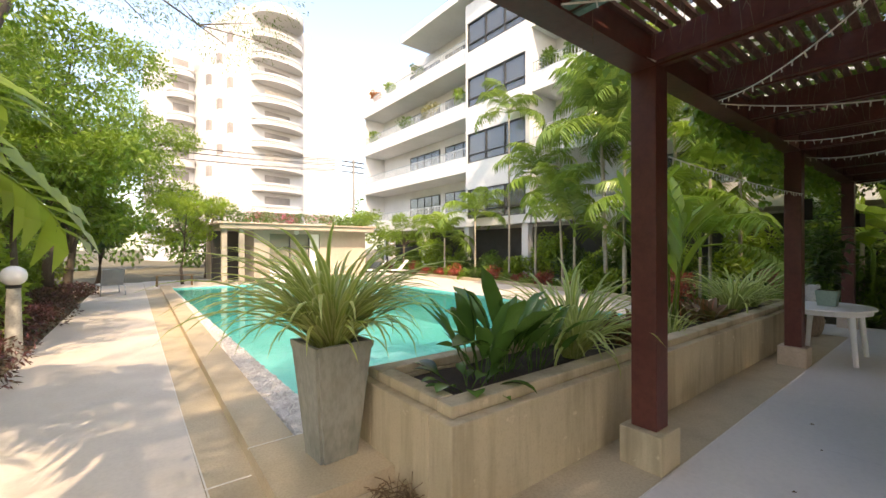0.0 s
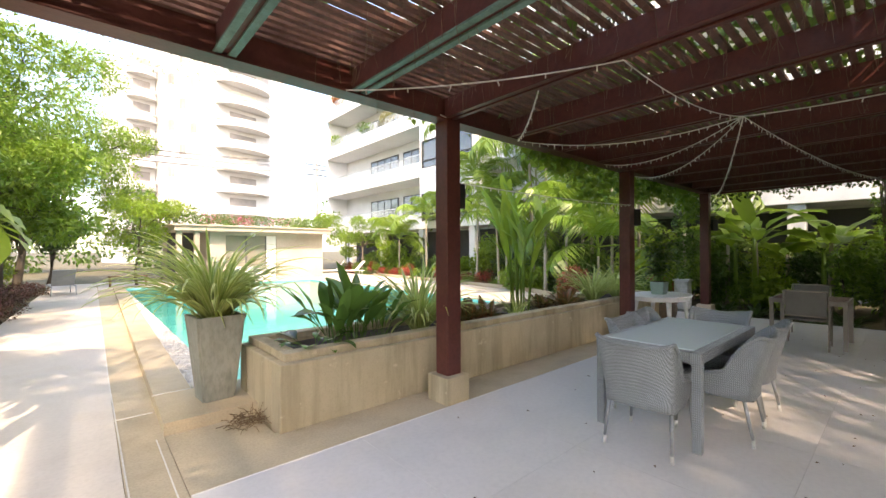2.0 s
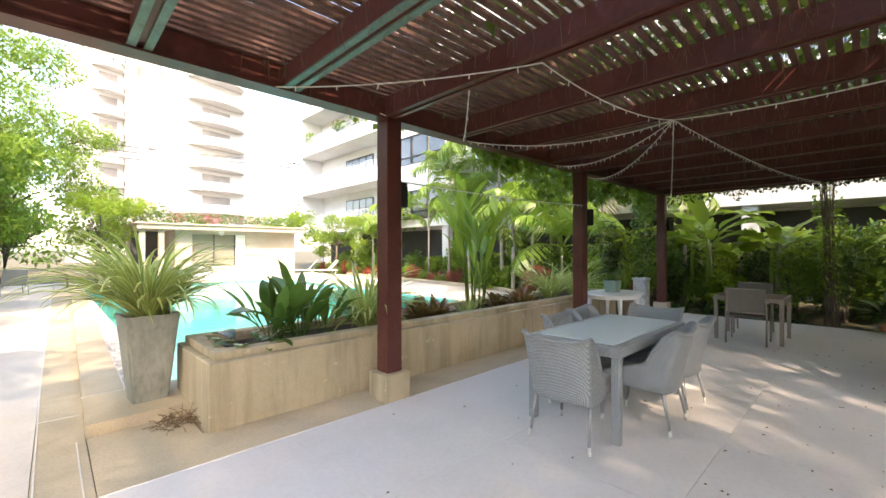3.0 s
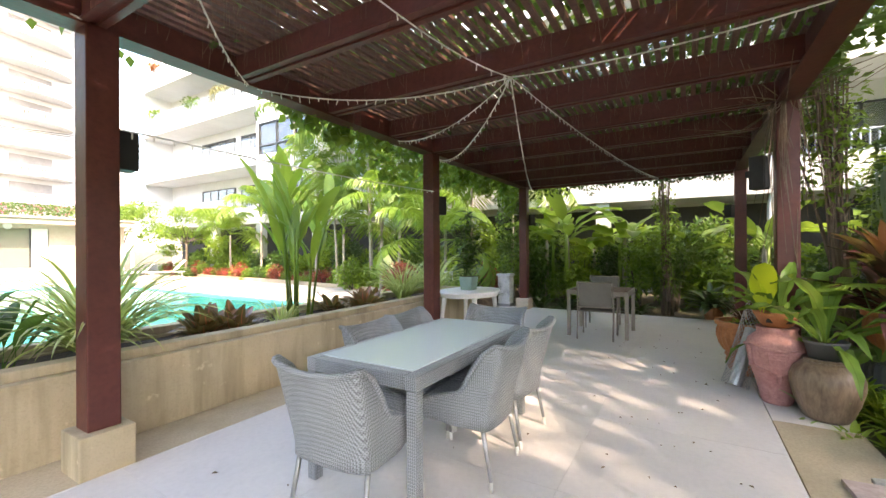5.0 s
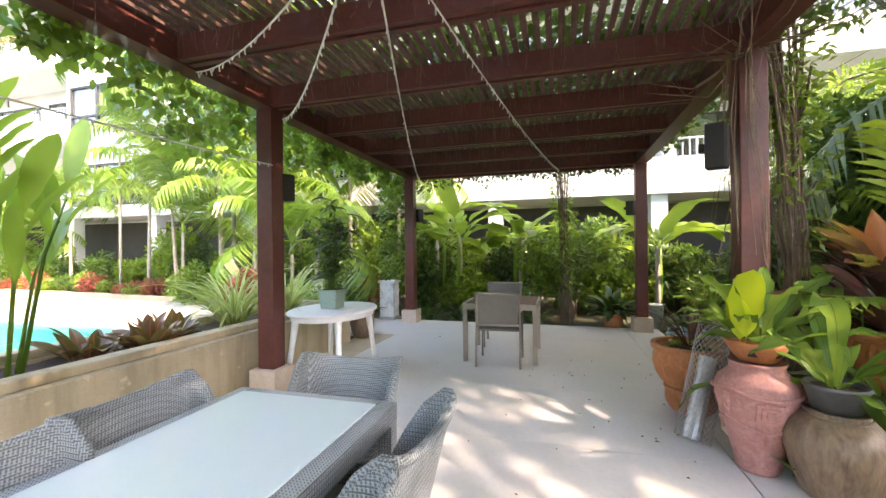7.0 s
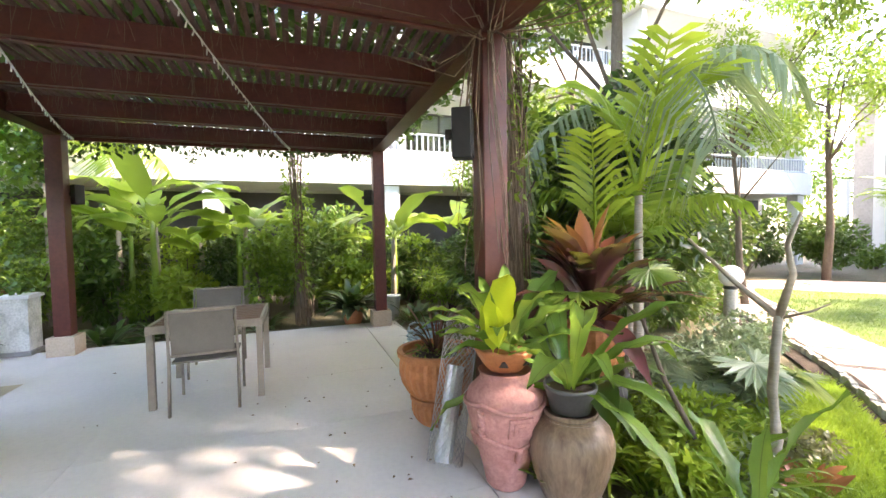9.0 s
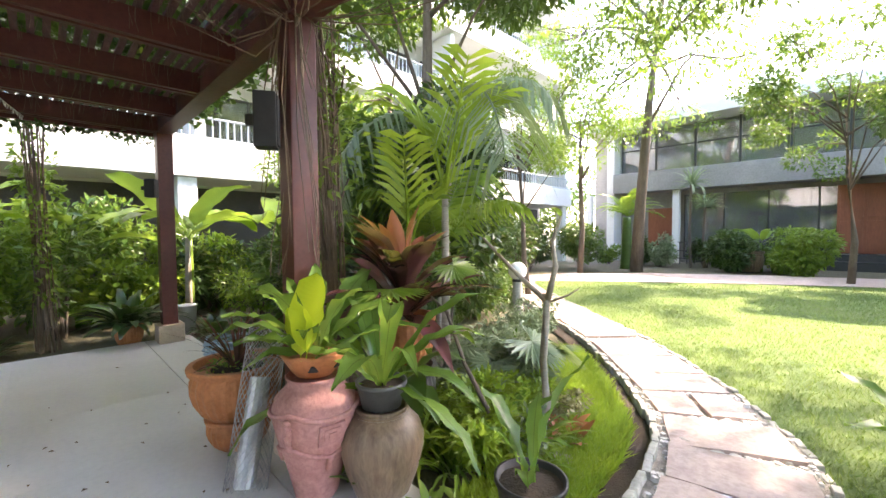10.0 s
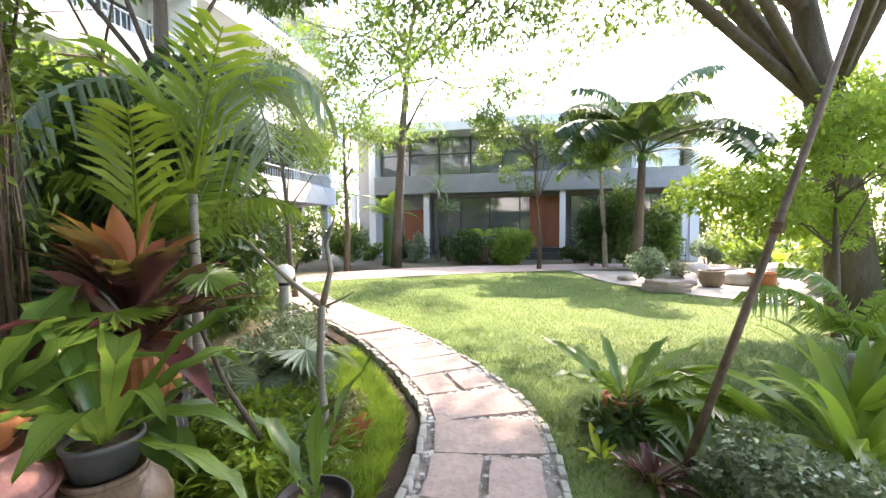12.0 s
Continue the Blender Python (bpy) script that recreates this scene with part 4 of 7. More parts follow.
def palm(loc, trunk_h, fronds, count, label, seed, trunk_r=0.05, lean=(0, 0), bark=None, tilt=(-30, 58), low=(0.75, 1.1), name="palm_tree", group="", shaft=None):
    """A ringed trunk with fronds of their own round its head."""
    r = random.Random(seed)
    t = thing(name, loc, label, "palm", group)
    pts = [Vector((lean[0] * (k / 8) ** 1.5, lean[1] * (k / 8) ** 1.5, -0.1 + (trunk_h + 0.1) * k / 8)) for k in range(9)]
    h = Heap()
    h.tube(pts, [trunk_r * (1.35 if k == 0 else 1.1 - 0.045 * k) for k in range(9)], 9)
    for k in range(int(trunk_h / 0.14)):
        s = (k + 0.5) / max(1, int(trunk_h / 0.14))
        c = Vector((lean[0] * s**1.5, lean[1] * s**1.5, trunk_h * s))
        rr = trunk_r * (1.13 - 0.36 * s)
        h.tube([c - Vector((0, 0, 0.008)), c + Vector((0, 0, 0.008))], rr, 9)
    h.make("trunk", bark or pale_bark_mat, t, smooth=True)
    if shaft:
        h = Heap()
        h.tube([pts[-1], pts[-1] + Vector((0, 0, 0.28))], [trunk_r * 1.15, trunk_r * 0.6], 8)
        h.make("crown_shaft", shaft, t, smooth=True)
    for k in range(count):
        a = 360 * (k * 0.381966) + r.uniform(-15, 15)
        m = pose(*pts[-1], 0, 0, a) @ pose(0.02, 0, 0.05 + (0.2 if shaft else 0), r.uniform(-12, 12), r.uniform(*tilt)) @ Matrix.Scale(r.uniform(*low), 4)
        put_leaf(t, r.choice(fronds), m, "frond")
    return t


def banana(loc, stems, label, seed, L=1.5, W=0.42, name="banana_plant", group="", h0=(0.6, 1.3), material=None, mat_key="banana"):
    r = random.Random(seed)
    t = thing(name, loc, label, "plant", group)
    ms = leaf_set(mat_key, material or fresh, 5, L, W, (48, 78), (45, 100), "paddle", 0.22, 0.05, 14)
    for s in range(stems):
        a, q = r.uniform(0, 6.28), r.uniform(0.05, 0.35)
        x, y, z = q * math.cos(a), q * math.sin(a), r.uniform(*h0)
        h = Heap()
        h.tube([(x, y, -0.05), (x * 1.1, y * 1.1, z * 0.6), (x * 1.15, y * 1.15, z + 0.1)], [0.06, 0.05, 0.035], 8)
        h.make("stem", pale_bark_mat if s % 2 else fresh, t, smooth=True)
        for k in range(6):
            m = pose(x * 1.15, y * 1.15, z, 0, 0, 360 * (k * 0.382) + r.uniform(-20, 20)) @ pose(0, 0, 0, r.uniform(-20, 20), r.uniform(-15, 22)) @ Matrix.Scale(r.uniform(0.65, 1.1), 4)
            put_leaf(t, r.choice(ms), m)
    return t


def clump(loc, key, material, count, L, W, rise, droop, prof, label, seed, name, category="plant", group="", fold=0.25, wave=0.0, low=(0.6, 1.1), base=0.06, tilt=(-14, 20), kinds=6, parent=None, z=0.0):
    """A stemless plant: a rosette of separate leaves."""
    t = parent or thing(name, loc, label, category, group)
    rosette(t, leaf_set(key, material, kinds, L, W, rise, droop, prof, fold, wave), count, random.Random(seed), low, base, z, tilt)
    return t


STRAP = dict(key="strap", material=variegated, L=0.98, W=0.032, rise=(52, 89), droop=(85, 205), prof="strap", fold=0.5)
NEST = dict(key="nest", material=ribbed, L=0.64, W=0.14, rise=(20, 72), droop=(40, 100), prof="nest", fold=0.3, wave=0.16)

# ---- furniture on the terrace ----
def wicker_chair():
    t = thing("dining_chair", (0, 0, 0), "grey woven wicker armchair with slim steel legs at the glass table", "chair", "chairs round the glass table")
    # shell: arms and back in one bent sheet, open to +y
    bm = bmesh.new()
    n, rows = 46, 8
    grid = []
    for i in range(n + 1):
        u = i / n
        if u < 0.3:
            x, y = -0.25, 0.26 - 0.44 * u / 0.3
        elif u > 0.7:
            x, y = 0.25, 0.26 - 0.44 * (1 - u) / 0.3
        else:
            a = (u - 0.3) / 0.4
            x, y = -0.25 * math.cos(math.pi * a), -0.18 - 0.09 * math.sin(math.pi * a) ** 0.5
        back = max(0.0, min(1.0, (0.5 - abs(u - 0.5) - 0.225) / 0.085))
        back = back * back * (3 - 2 * back)
        top = 0.565 + 0.275 * back - (0.13 * (1 - back) * (1 - min(u, 1 - u) / 0.3) ** 1.6 if min(u, 1 - u) < 0.3 else 0) + 0.17 * back * abs(2 * u - 1) ** 1.5 - 0.025 * back
        bot = 0.34 + (0.09 * max(0, 1 - min(u, 1 - u) / 0.16) if min(u, 1 - u) < 0.16 else 0)
        col = []
        for j in range(rows + 1):
            s = j / rows
            z = bot + (top - bot) * s
            lean = 0.11 * max(0, z - 0.42) / 0.44
            flare = 1 + 0.10 * max(0, z - 0.42) / 0.44
            col.append(bm.verts.new((x * flare, y - lean * back, z)))
        grid.append(col)
    for i in range(n):
        for j in range(rows):
            bm.faces.new((grid[i][j], grid[i + 1][j], grid[i + 1][j + 1], grid[i][j + 1]))
    bmesh.ops.recalc_face_normals(bm, faces=bm.faces)
    bmesh.ops.solidify(bm, geom=list(bm.faces), thickness=0.024)
    part("backrest", bm, wicker_mat, t, smooth=True)
    h = Heap()
    edge = []
    for i in range(n + 1):
        edge.append(grid_top(i, n))
    h.tube(edge, 0.016, 6)
    h.make("arm_roll", wicker_mat, t, smooth=True)
    part("seat", boxed(-0.225, 0.225, -0.2, 0.27, 0.33, 0.42, bevel=0.025), wicker_mat, t)
    part("seat_pad", boxed(-0.205, 0.205, -0.18, 0.25, 0.421, 0.44, bevel=0.008), wicker_mat, t, "raised woven seat panel")
    for sx in (-1, 1):
        for y0, y1 in ((0.25, 0.27), (-0.2, -0.26)):
            h = Heap()
            h.tube([(sx * 0.222, y0, 0.36), (sx * 0.24, y1, 0.06)], [0.015, 0.012], 8)
            leg = h.make("leg", steel_mat, t, smooth=True)
            h = Heap()
            h.tube([(sx * 0.24, y1, 0.059), (sx * 0.2435, y1 * 1.01, 0.0)], [0.014, 0.013], 8)
            h.make("foot", foot_mat, leg, "worn pale foot cap", smooth=True)
    return t


def grid_top(i, n):
    """The top edge of a chair's shell."""
    u = i / n
    if u < 0.3:
        x, y = -0.25, 0.26 - 0.44 * u / 0.3
    elif u > 0.7:
        x, y = 0.25, 0.26 - 0.44 * (1 - u) / 0.3
    else:
        a = (u - 0.3) / 0.4
        x, y = -0.25 * math.cos(math.pi * a), -0.18 - 0.09 * math.sin(math.pi * a) ** 0.5
    back = max(0.0, min(1.0, (0.5 - abs(u - 0.5) - 0.225) / 0.085))
    back = back * back * (3 - 2 * back)
    top = 0.565 + 0.275 * back - (0.13 * (1 - back) * (1 - min(u, 1 - u) / 0.3) ** 1.6 if min(u, 1 - u) < 0.3 else 0) + 0.17 * back * abs(2 * u - 1) ** 1.5 - 0.025 * back
    lean, flare = 0.11 * max(0, top - 0.42) / 0.44, 1 + 0.10 * max(0, top - 0.42) / 0.44
    return (x * flare, y - lean * back, top)


TX0, TX1, TY0, TY1, TZ = 3.70, 5.33, -0.385, 0.43, 0.75
table = thing("dining_table", ((TX0 + TX1) / 2, (TY0 + TY1) / 2, 0), "long grey wicker dining table with a frosted glass top", "table")
hx, hy = (TX1 - TX0) / 2, (TY1 - TY0) / 2
for dims in ((-hx, hx, -hy, -hy + 0.075), (-hx, hx, hy - 0.075, hy), (-hx, -hx + 0.075, -hy + 0.077, hy - 0.077), (hx - 0.075, hx, -hy + 0.077, hy - 0.077)):
    part("apron", boxed(*dims, TZ - 0.085, TZ - 0.004, bevel=0.008), wicker_mat, table)
part("glass_top", boxed(-hx + 0.07, hx - 0.07, -hy + 0.07, hy - 0.07, TZ - 0.003, TZ + 0.005, bevel=0.002), frost_mat, table, "frosted pale blue glass pane")
part("under_panel", boxed(-hx + 0.078, hx - 0.078, -hy + 0.078, hy - 0.078, TZ - 0.03, TZ - 0.012), plastic_mat, table)
for sx in (-1, 1):
    for sy in (-1, 1):
        x, y = sx * (hx - 0.034), sy * (hy - 0.034)
        part("leg", boxed(x - 0.032, x + 0.032, y - 0.032, y + 0.032, 0.0, TZ - 0.0855, bevel=0.006), wicker_mat, table)

first_chair = wicker_chair()
first_chair.matrix_basis = pose(3.66, -0.03, 0, 0, 0, -87)
for x, y, a in ((4.36, -0.33, 3), (4.95, -0.32, -2), (4.35, 0.20, 178), (4.91, 0.25, 183), (5.29, -0.03, 92)):
    copy_thing(first_chair, pose(x, y, 0, 0, 0, a))


def mesh_chair():
    t = thing("garden_chair", (0, 0, 0), "taupe metal armchair with a dark mesh back beside the square table", "chair", "chairs at the square table")
    for sx in (-1, 1):
        h = Heap()
        h.tube([(sx * 0.26, -0.30, 0), (sx * 0.26, -0.25, 0.45), (sx * 0.25, -0.32, 0.88)], 0.014, 6)
        h.make("back_leg", taupe_mat, t, smooth=True)
        h = Heap()
        h.tube([(sx * 0.26, 0.24, 0), (sx * 0.26, 0.24, 0.64), (sx * 0.26, -0.26, 0.66)], 0.014, 6)
        h.make("front_leg", taupe_mat, t, smooth=True)
        part("armrest", boxed(sx * 0.26 - 0.025, sx * 0.26 + 0.025, -0.24, 0.27, 0.655, 0.675, bevel=0.006), taupe_mat, t)
    for y, z in ((-0.32, 0.88), (-0.265, 0.50)):
        h = Heap()
        h.tube([(-0.25, y, z), (0.25, y, z)], 0.014, 6)
        h.make("rail", taupe_mat, t, smooth=True)
    bm = boxed(-0.235, 0.235, -0.006, 0.006, 0.50, 0.88, m=Matrix.Identity(4))
    for v in bm.verts:
        v.co.y += -0.265 - 0.055 * (v.co.z - 0.5) / 0.38
    part("backrest", bm, mesh_cloth_mat, t, "dark woven mesh back")
    part("seat", boxed(-0.245, 0.245, -0.25, 0.23, 0.425, 0.445, bevel=0.006), mesh_cloth_mat, t)
    return t


sq = thing("square_table", (9.14, -0.36, 0), "taupe metal garden table with a brown slatted top", "table")
for k in range(9):
    part("top_slat", boxed(-0.44 + k * 0.0985, -0.35 + k * 0.0985 - 0.004, -0.43, 0.43, 0.70, 0.725, bevel=0.003), brown_top_mat, sq)
for dims in ((-0.46, -0.444, -0.46, 0.46), (0.444, 0.46, -0.46, 0.46), (-0.442, 0.442, -0.46, -0.434), (-0.442, 0.442, 0.434, 0.46)):
    part("top_frame", boxed(*dims, 0.66, 0.73, bevel=0.003), taupe_mat, sq)
for sx in (-1, 1):
    for sy in (-1, 1):
        part("leg", boxed(sx * 0.43 - 0.027, sx * 0.43 + 0.027, sy * 0.43 - 0.027, sy * 0.43 + 0.027, 0, 0.658, bevel=0.004), taupe_mat, sq)
mc = mesh_chair()
mc.matrix_basis = pose(8.78, -0.36, 0, 0, 0, -88)
copy_thing(mc, pose(9.72, -0.28, 0, 0, 0, 94))

wt = thing("plastic_table", (7.98, 1.5, 0), "white oval plastic garden table on curved legs", "table")
bm = lathe([(0.001, 0.695), (0.56, 0.695), (0.575, 0.70), (0.58, 0.712), (0.57, 0.725), (0.001, 0.725)], 40)
bmesh.ops.scale(bm, vec=(1.08, 0.82, 1), verts=bm.verts)
part("tabletop", bm, plastic_mat, wt, smooth=False)
bm = lathe([(0.50, 0.64), (0.53, 0.64), (0.53, 0.694), (0.50, 0.694)], 40)
bmesh.ops.scale(bm, vec=(1.08, 0.82, 1), verts=bm.verts)
part("skirt", bm, plastic_mat, wt)
for sx in (-1, 1):
    for sy in (-1, 1):
        h = Heap()
        h.tube([(sx * 0.36, sy * 0.26, 0.69), (sx * 0.40, sy * 0.29, 0.35), (sx * 0.44, sy * 0.32, 0.0)], [0.045, 0.032, 0.028], 8)
        h.make("leg", plastic_mat, wt, smooth=True)

# white plastic chair stacked at the far border
pc = thing("plastic_chair", (10.4, 3.1, -0.003), "white plastic garden chair at the edge of the terrace", "chair")
part("seat", boxed(-0.23, 0.23, -0.22, 0.22, 0.40, 0.44, bevel=0.015), plastic_mat, pc)
for k in range(5):
    part("back_slat", boxed(-0.2 + 0.085 * k, -0.14 + 0.085 * k, 0.2, 0.225, 0.43, 0.82, bevel=0.006), plastic_mat, pc)
part("back_rail", boxed(-0.23, 0.23, 0.195, 0.23, 0.82, 0.87, bevel=0.01), plastic_mat, pc)
for sx in (-1, 1):
    for sy in (-1, 1):
        h = Heap()
        h.tube([(sx * 0.2, sy * 0.19, 0.41), (sx * 0.23, sy * 0.23, 0)], [0.025, 0.02], 6)
        h.make("leg", plastic_mat, pc, smooth=True)

# ---- loudspeakers on the posts ----
def speaker(loc, rz, size, label):
    t = thing("loudspeaker", loc, label, "loudspeaker", "loudspeakers on the pergola posts", rz=rz)
    w, d, h = size
    part("cabinet", boxed(-w / 2, w / 2, -d / 2, d / 2, 0, h, bevel=0.01), black_mat, t)
    part("grille", boxed(-w / 2 + 0.015, w / 2 - 0.015, -d / 2 - 0.008, -d / 2 + 0.001, 0.015, h - 0.015, bevel=0.003), cushion_mat, t, "dark perforated grille")
    part("bracket", boxed(-0.02, 0.02, d / 2, d / 2 + 0.05, h * 0.4, h * 0.6), black_mat, t)
    return t


speaker((7.12, -2.2, 1.98), -30, (0.135, 0.13, 0.33), "black loudspeaker box on the vine-covered post")
speaker((3.26, 1.76, 1.95), 90, (0.15, 0.14, 0.27), "small black loudspeaker on a post")
speaker((7.32, 1.66, 1.92), 60, (0.15, 0.13, 0.28), "small black loudspeaker on a post")
speaker((11.36, 1.6, 1.95), 60, (0.15, 0.13, 0.26), "small black loudspeaker on a post")
speaker((11.12, -2.25, 1.95), -30, (0.13, 0.12, 0.24), "small black loudspeaker on a post")

# ---- string lights ----
HUB = (5.17, -0.33, 2.82)
lights = thing("string_lights", HUB, "white festoon cable with small hanging bulbs under the pergola", "string lights")
for ends, sag, n in (((HUB, (4.2, 1.62, 2.80)), 0.14, 26), ((HUB, (6.2, 1.62, 2.8)), 0.16, 24), ((HUB, (7.2, 1.6, 2.74)), 0.22, 26), ((HUB, (11.15, 1.5, 2.78)), 0.2, 52),
                     ((HUB, (11.15, -1.1, 2.79)), 0.12, 56), ((HUB, (5.1, -2.3, 2.8)), 0.05, 6), ((HUB, (3.1, -0.1, 2.82)), 0.1, 10), (((3.1, -0.1, 2.82), (1.9, 1.6, 2.81)), 0.05, 6),
                     (((4.1, 1.6, 2.8), (3.1, 0.6, 2.82)), 0.07, 14), (((3.2, 1.62, 2.2), (7.07, 1.62, 2.25)), 0.03, 30), (((-1.0, 5.6, 6.4), (3.0, 1.62, 2.83)), 0.25, 14)):
    a, b = Vector(ends[0]) - Vector(HUB), Vector(ends[1]) - Vector(HUB)
    h = Heap()
    pts = arc(a, b, sag, 16)
    h.tube(pts, 0.006, 4)
    for k in range(n):
        s = (k + 0.5) / n * 16
        i = min(15, int(s))
        p = pts[i].lerp(pts[i + 1], s - i)
        h.tube([p, p + Vector((rng.uniform(-0.012, 0.012), rng.uniform(-0.012, 0.012), -rng.uniform(0.025, 0.05)))], 0.005, 4)
    h.make("light_string", lead_mat, lights)

# ---- tall pot and planter plants ----
pot = thing("tall_planter_pot", (1.27, 3.08, 0.1), "tall square tapered grey cement pot on the pool kerb", "pot", rz=4)
bm = bmesh.new()
w0, w1, hh = 0.14, 0.215, 0.80
rings = []
for w, z in ((w0, 0), (w0 + (w1 - w0) * 0.92, hh * 0.92), (w1, hh), (w1 - 0.03, hh), (w1 - 0.04, hh - 0.08)):
    rings.append([bm.verts.new((sx * w, sy * w, z)) for sx, sy in ((-1, -1), (1, -1), (1, 1), (-1, 1))])
for a, b in zip(rings, rings[1:]):
    for k in range(4):
        bm.faces.new((a[k], a[(k + 1) % 4], b[(k + 1) % 4], b[k]))
bm.faces.new(list(reversed(rings[0])))
bmesh.ops.bevel(bm, geom=[e for e in bm.edges if abs(e.verts[0].co.z - e.verts[1].co.z) > 0.2], offset=0.02, segments=2, affect="EDGES")
bmesh.ops.recalc_face_normals(bm, faces=bm.faces)
part("body", bm, grey_pot_mat, pot)
part("soil", boxed(-w1 + 0.038, w1 - 0.038, -w1 + 0.038, w1 - 0.038, hh - 0.12, hh - 0.06), soil_mat, pot)
clump((1.27, 3.08, 0.84), count=300, label="arching variegated strap-leaf plant in the tall grey pot", seed=3, name="strap_leaf_plant", group="strap-leaf plants", low=(0.6, 1.2), base=0.09,
      kinds=10, **STRAP)
for x, y, n, s, sc in ((3.38, 2.55, 190, 4, 1.1), (7.55, 2.55, 130, 5, 1.0), (5.05, 2.42, 34, 6, 0.5), (8.6, 2.6, 90, 8, 1.0), (4.95, 2.32, 14, 9, 0.5)):
    clump((x, y, 0.54), count=n, label="striped green and cream strap-leaf plant in the planter", seed=s, name="strap_leaf_plant", group="strap-leaf plants",
          low=(0.55 * sc, 1.05 * sc), base=0.07, **STRAP)
LILY = dict(key="lily", material=glossy, L=0.80, W=0.165, rise=(62, 89), droop=(15, 85), prof="spoon", fold=0.28, wave=0.05, kinds=8)
for x, y, n, sd, low, label in ((2.30, 2.60, 24, 11, (0.6, 1.05), "tall glossy peace lily with dark green blades in the planter"),
                                (2.58, 2.66, 26, 13, (0.65, 1.12), "tall glossy peace lily with dark green blades in the planter"),
                                (2.80, 2.52, 14, 14, (0.45, 0.8), "smaller glossy peace lily in the planter")):
    clump((x, y, 0.53), count=n, label=label, seed=sd, name="peace_lily", group="peace lilies in the planter", low=low, base=0.1, tilt=(-10, 26), **LILY)
clump((1.98, 2.42, 0.56), "lily_low", glossy, 13, 0.34, 0.13, (5, 55), (40, 100), "spoon", "low glossy dark leaves spilling over the planter rim", 12, "broad_leaf_plant", low=(0.7, 1.2), base=0.12, tilt=(-5, 25))
for x, y, n, s in ((4.30, 2.62, 64, 21), (4.55, 2.55, 54, 22), (6.5, 2.5, 36, 23), (6.9, 2.7, 34, 24), (6.15, 2.7, 26, 25)):
    clump((x, y, 0.53), "croton", spotted, n, 0.28, 0.125, (20, 85), (25, 70), "lance", "dark bronze-green croton with reddish ribs in the planter", s, "croton", group="crotons in the planter",
          low=(0.7, 1.15), base=0.12, tilt=(-25, 10))


def ginger(loc, stems, height, label, seed, name="heliconia"):
    """Tall stems with upright paddle leaves."""
    r = random.Random(seed)
    t = thing(name, loc, label, "plant")
    ms = leaf_set("ginger", bright, 6, 0.70, 0.115, (68, 88), (8, 50), "oval", 0.28, 0.04, 12)
    for s in range(stems):
        x, y = r.uniform(-0.2, 0.2), r.uniform(-0.18, 0.18)
        hgt = height * r.uniform(0.55, 1.0)
        lx, ly = x * 2.4 + r.uniform(-0.15, 0.15), y * 2.4 + r.uniform(-0.1, 0.1)
        h = Heap()
        h.tube([(x, y, -0.03), ((x + lx) / 2, (y + ly) / 2, hgt * 0.5), (lx, ly, hgt * 0.75)], [0.016, 0.013, 0.008], 6)
        h.make("stem", fresh, t, smooth=True)
        for k in range(4):
            f = 0.42 + 0.33 * k / 3
            m = pose(x + (lx - x) * f / 0.75, y + (ly - y) * f / 0.75, hgt * f, 0, 0, r.uniform(0, 360)) @ pose(0, 0, 0, r.uniform(-15, 15), r.uniform(-6, 14)) @ Matrix.Scale(r.uniform(0.7, 1.1) * height / 1.7, 4)
            put_leaf(t, r.choice(ms), m)
    return t


ginger((5.5, 2.65, 0.53), 10, 2.05, "tall bright green heliconia clump rising from the planter", 31)
litter = Heap()
for k in range(90):
    a, q = rng.uniform(0, 6.28), 0.20 * math.sqrt(rng.random())
    p = Vector((q * math.cos(a), q * math.sin(a), 0.01 + 0.05 * rng.random()))
    d = Vector((rng.uniform(-1, 1), rng.uniform(-1, 1), rng.uniform(-0.1, 0.3))).normalized() * rng.uniform(0.08, 0.22)
    q2 = p + d
    q2.z = max(0.006, q2.z)
    litter.tube([p, p.lerp(q2, 0.5) + Vector((0, 0, 0.02)), q2], 0.004, 3)
o = litter.make("dead_leaf_heap", straw_mat)
o.location = (1.38, 2.42, -0.003)
o.scale = (0.7, 0.7, 0.9)
tagged(o, "small heap of dry brown leaf stalks on the paving", "plant litter", kind="stuff")

# ---- pots at the garden edge of the terrace ----
def ribbed_pot(loc, r, h, material, label, group="", ribs=28):
    t = thing("plant_pot", loc, label, "pot", group)
    bm = lathe([(r * 0.62, 0), (r * 0.76, h * 0.12), (r * 0.88, h * 0.3), (r * 0.95, h * 0.52), (r * 0.95, h * 0.7), (r * 0.90, h * 0.82), (r * 0.90, h * 0.86), (r, h * 0.88), (r * 1.02, h * 0.96), (r, h), (r * 0.88, h), (r * 0.84, h * 0.88)], ribs * 2)
    for v in bm.verts:
        if h * 0.1 < v.co.z < h * 0.84:
            k = round(math.atan2(v.co.y, v.co.x) / (math.pi / ribs))
            s = 1 + (0.018 if k % 2 else -0.012)
            v.co.x *= s
            v.co.y *= s
    part("body", bm, material, t)
    part("soil", lathe([(r * 0.85, h * 0.86), (r * 0.4, h * 0.89), (0.001, h * 0.9)], 16), soil_mat, t)
    return t


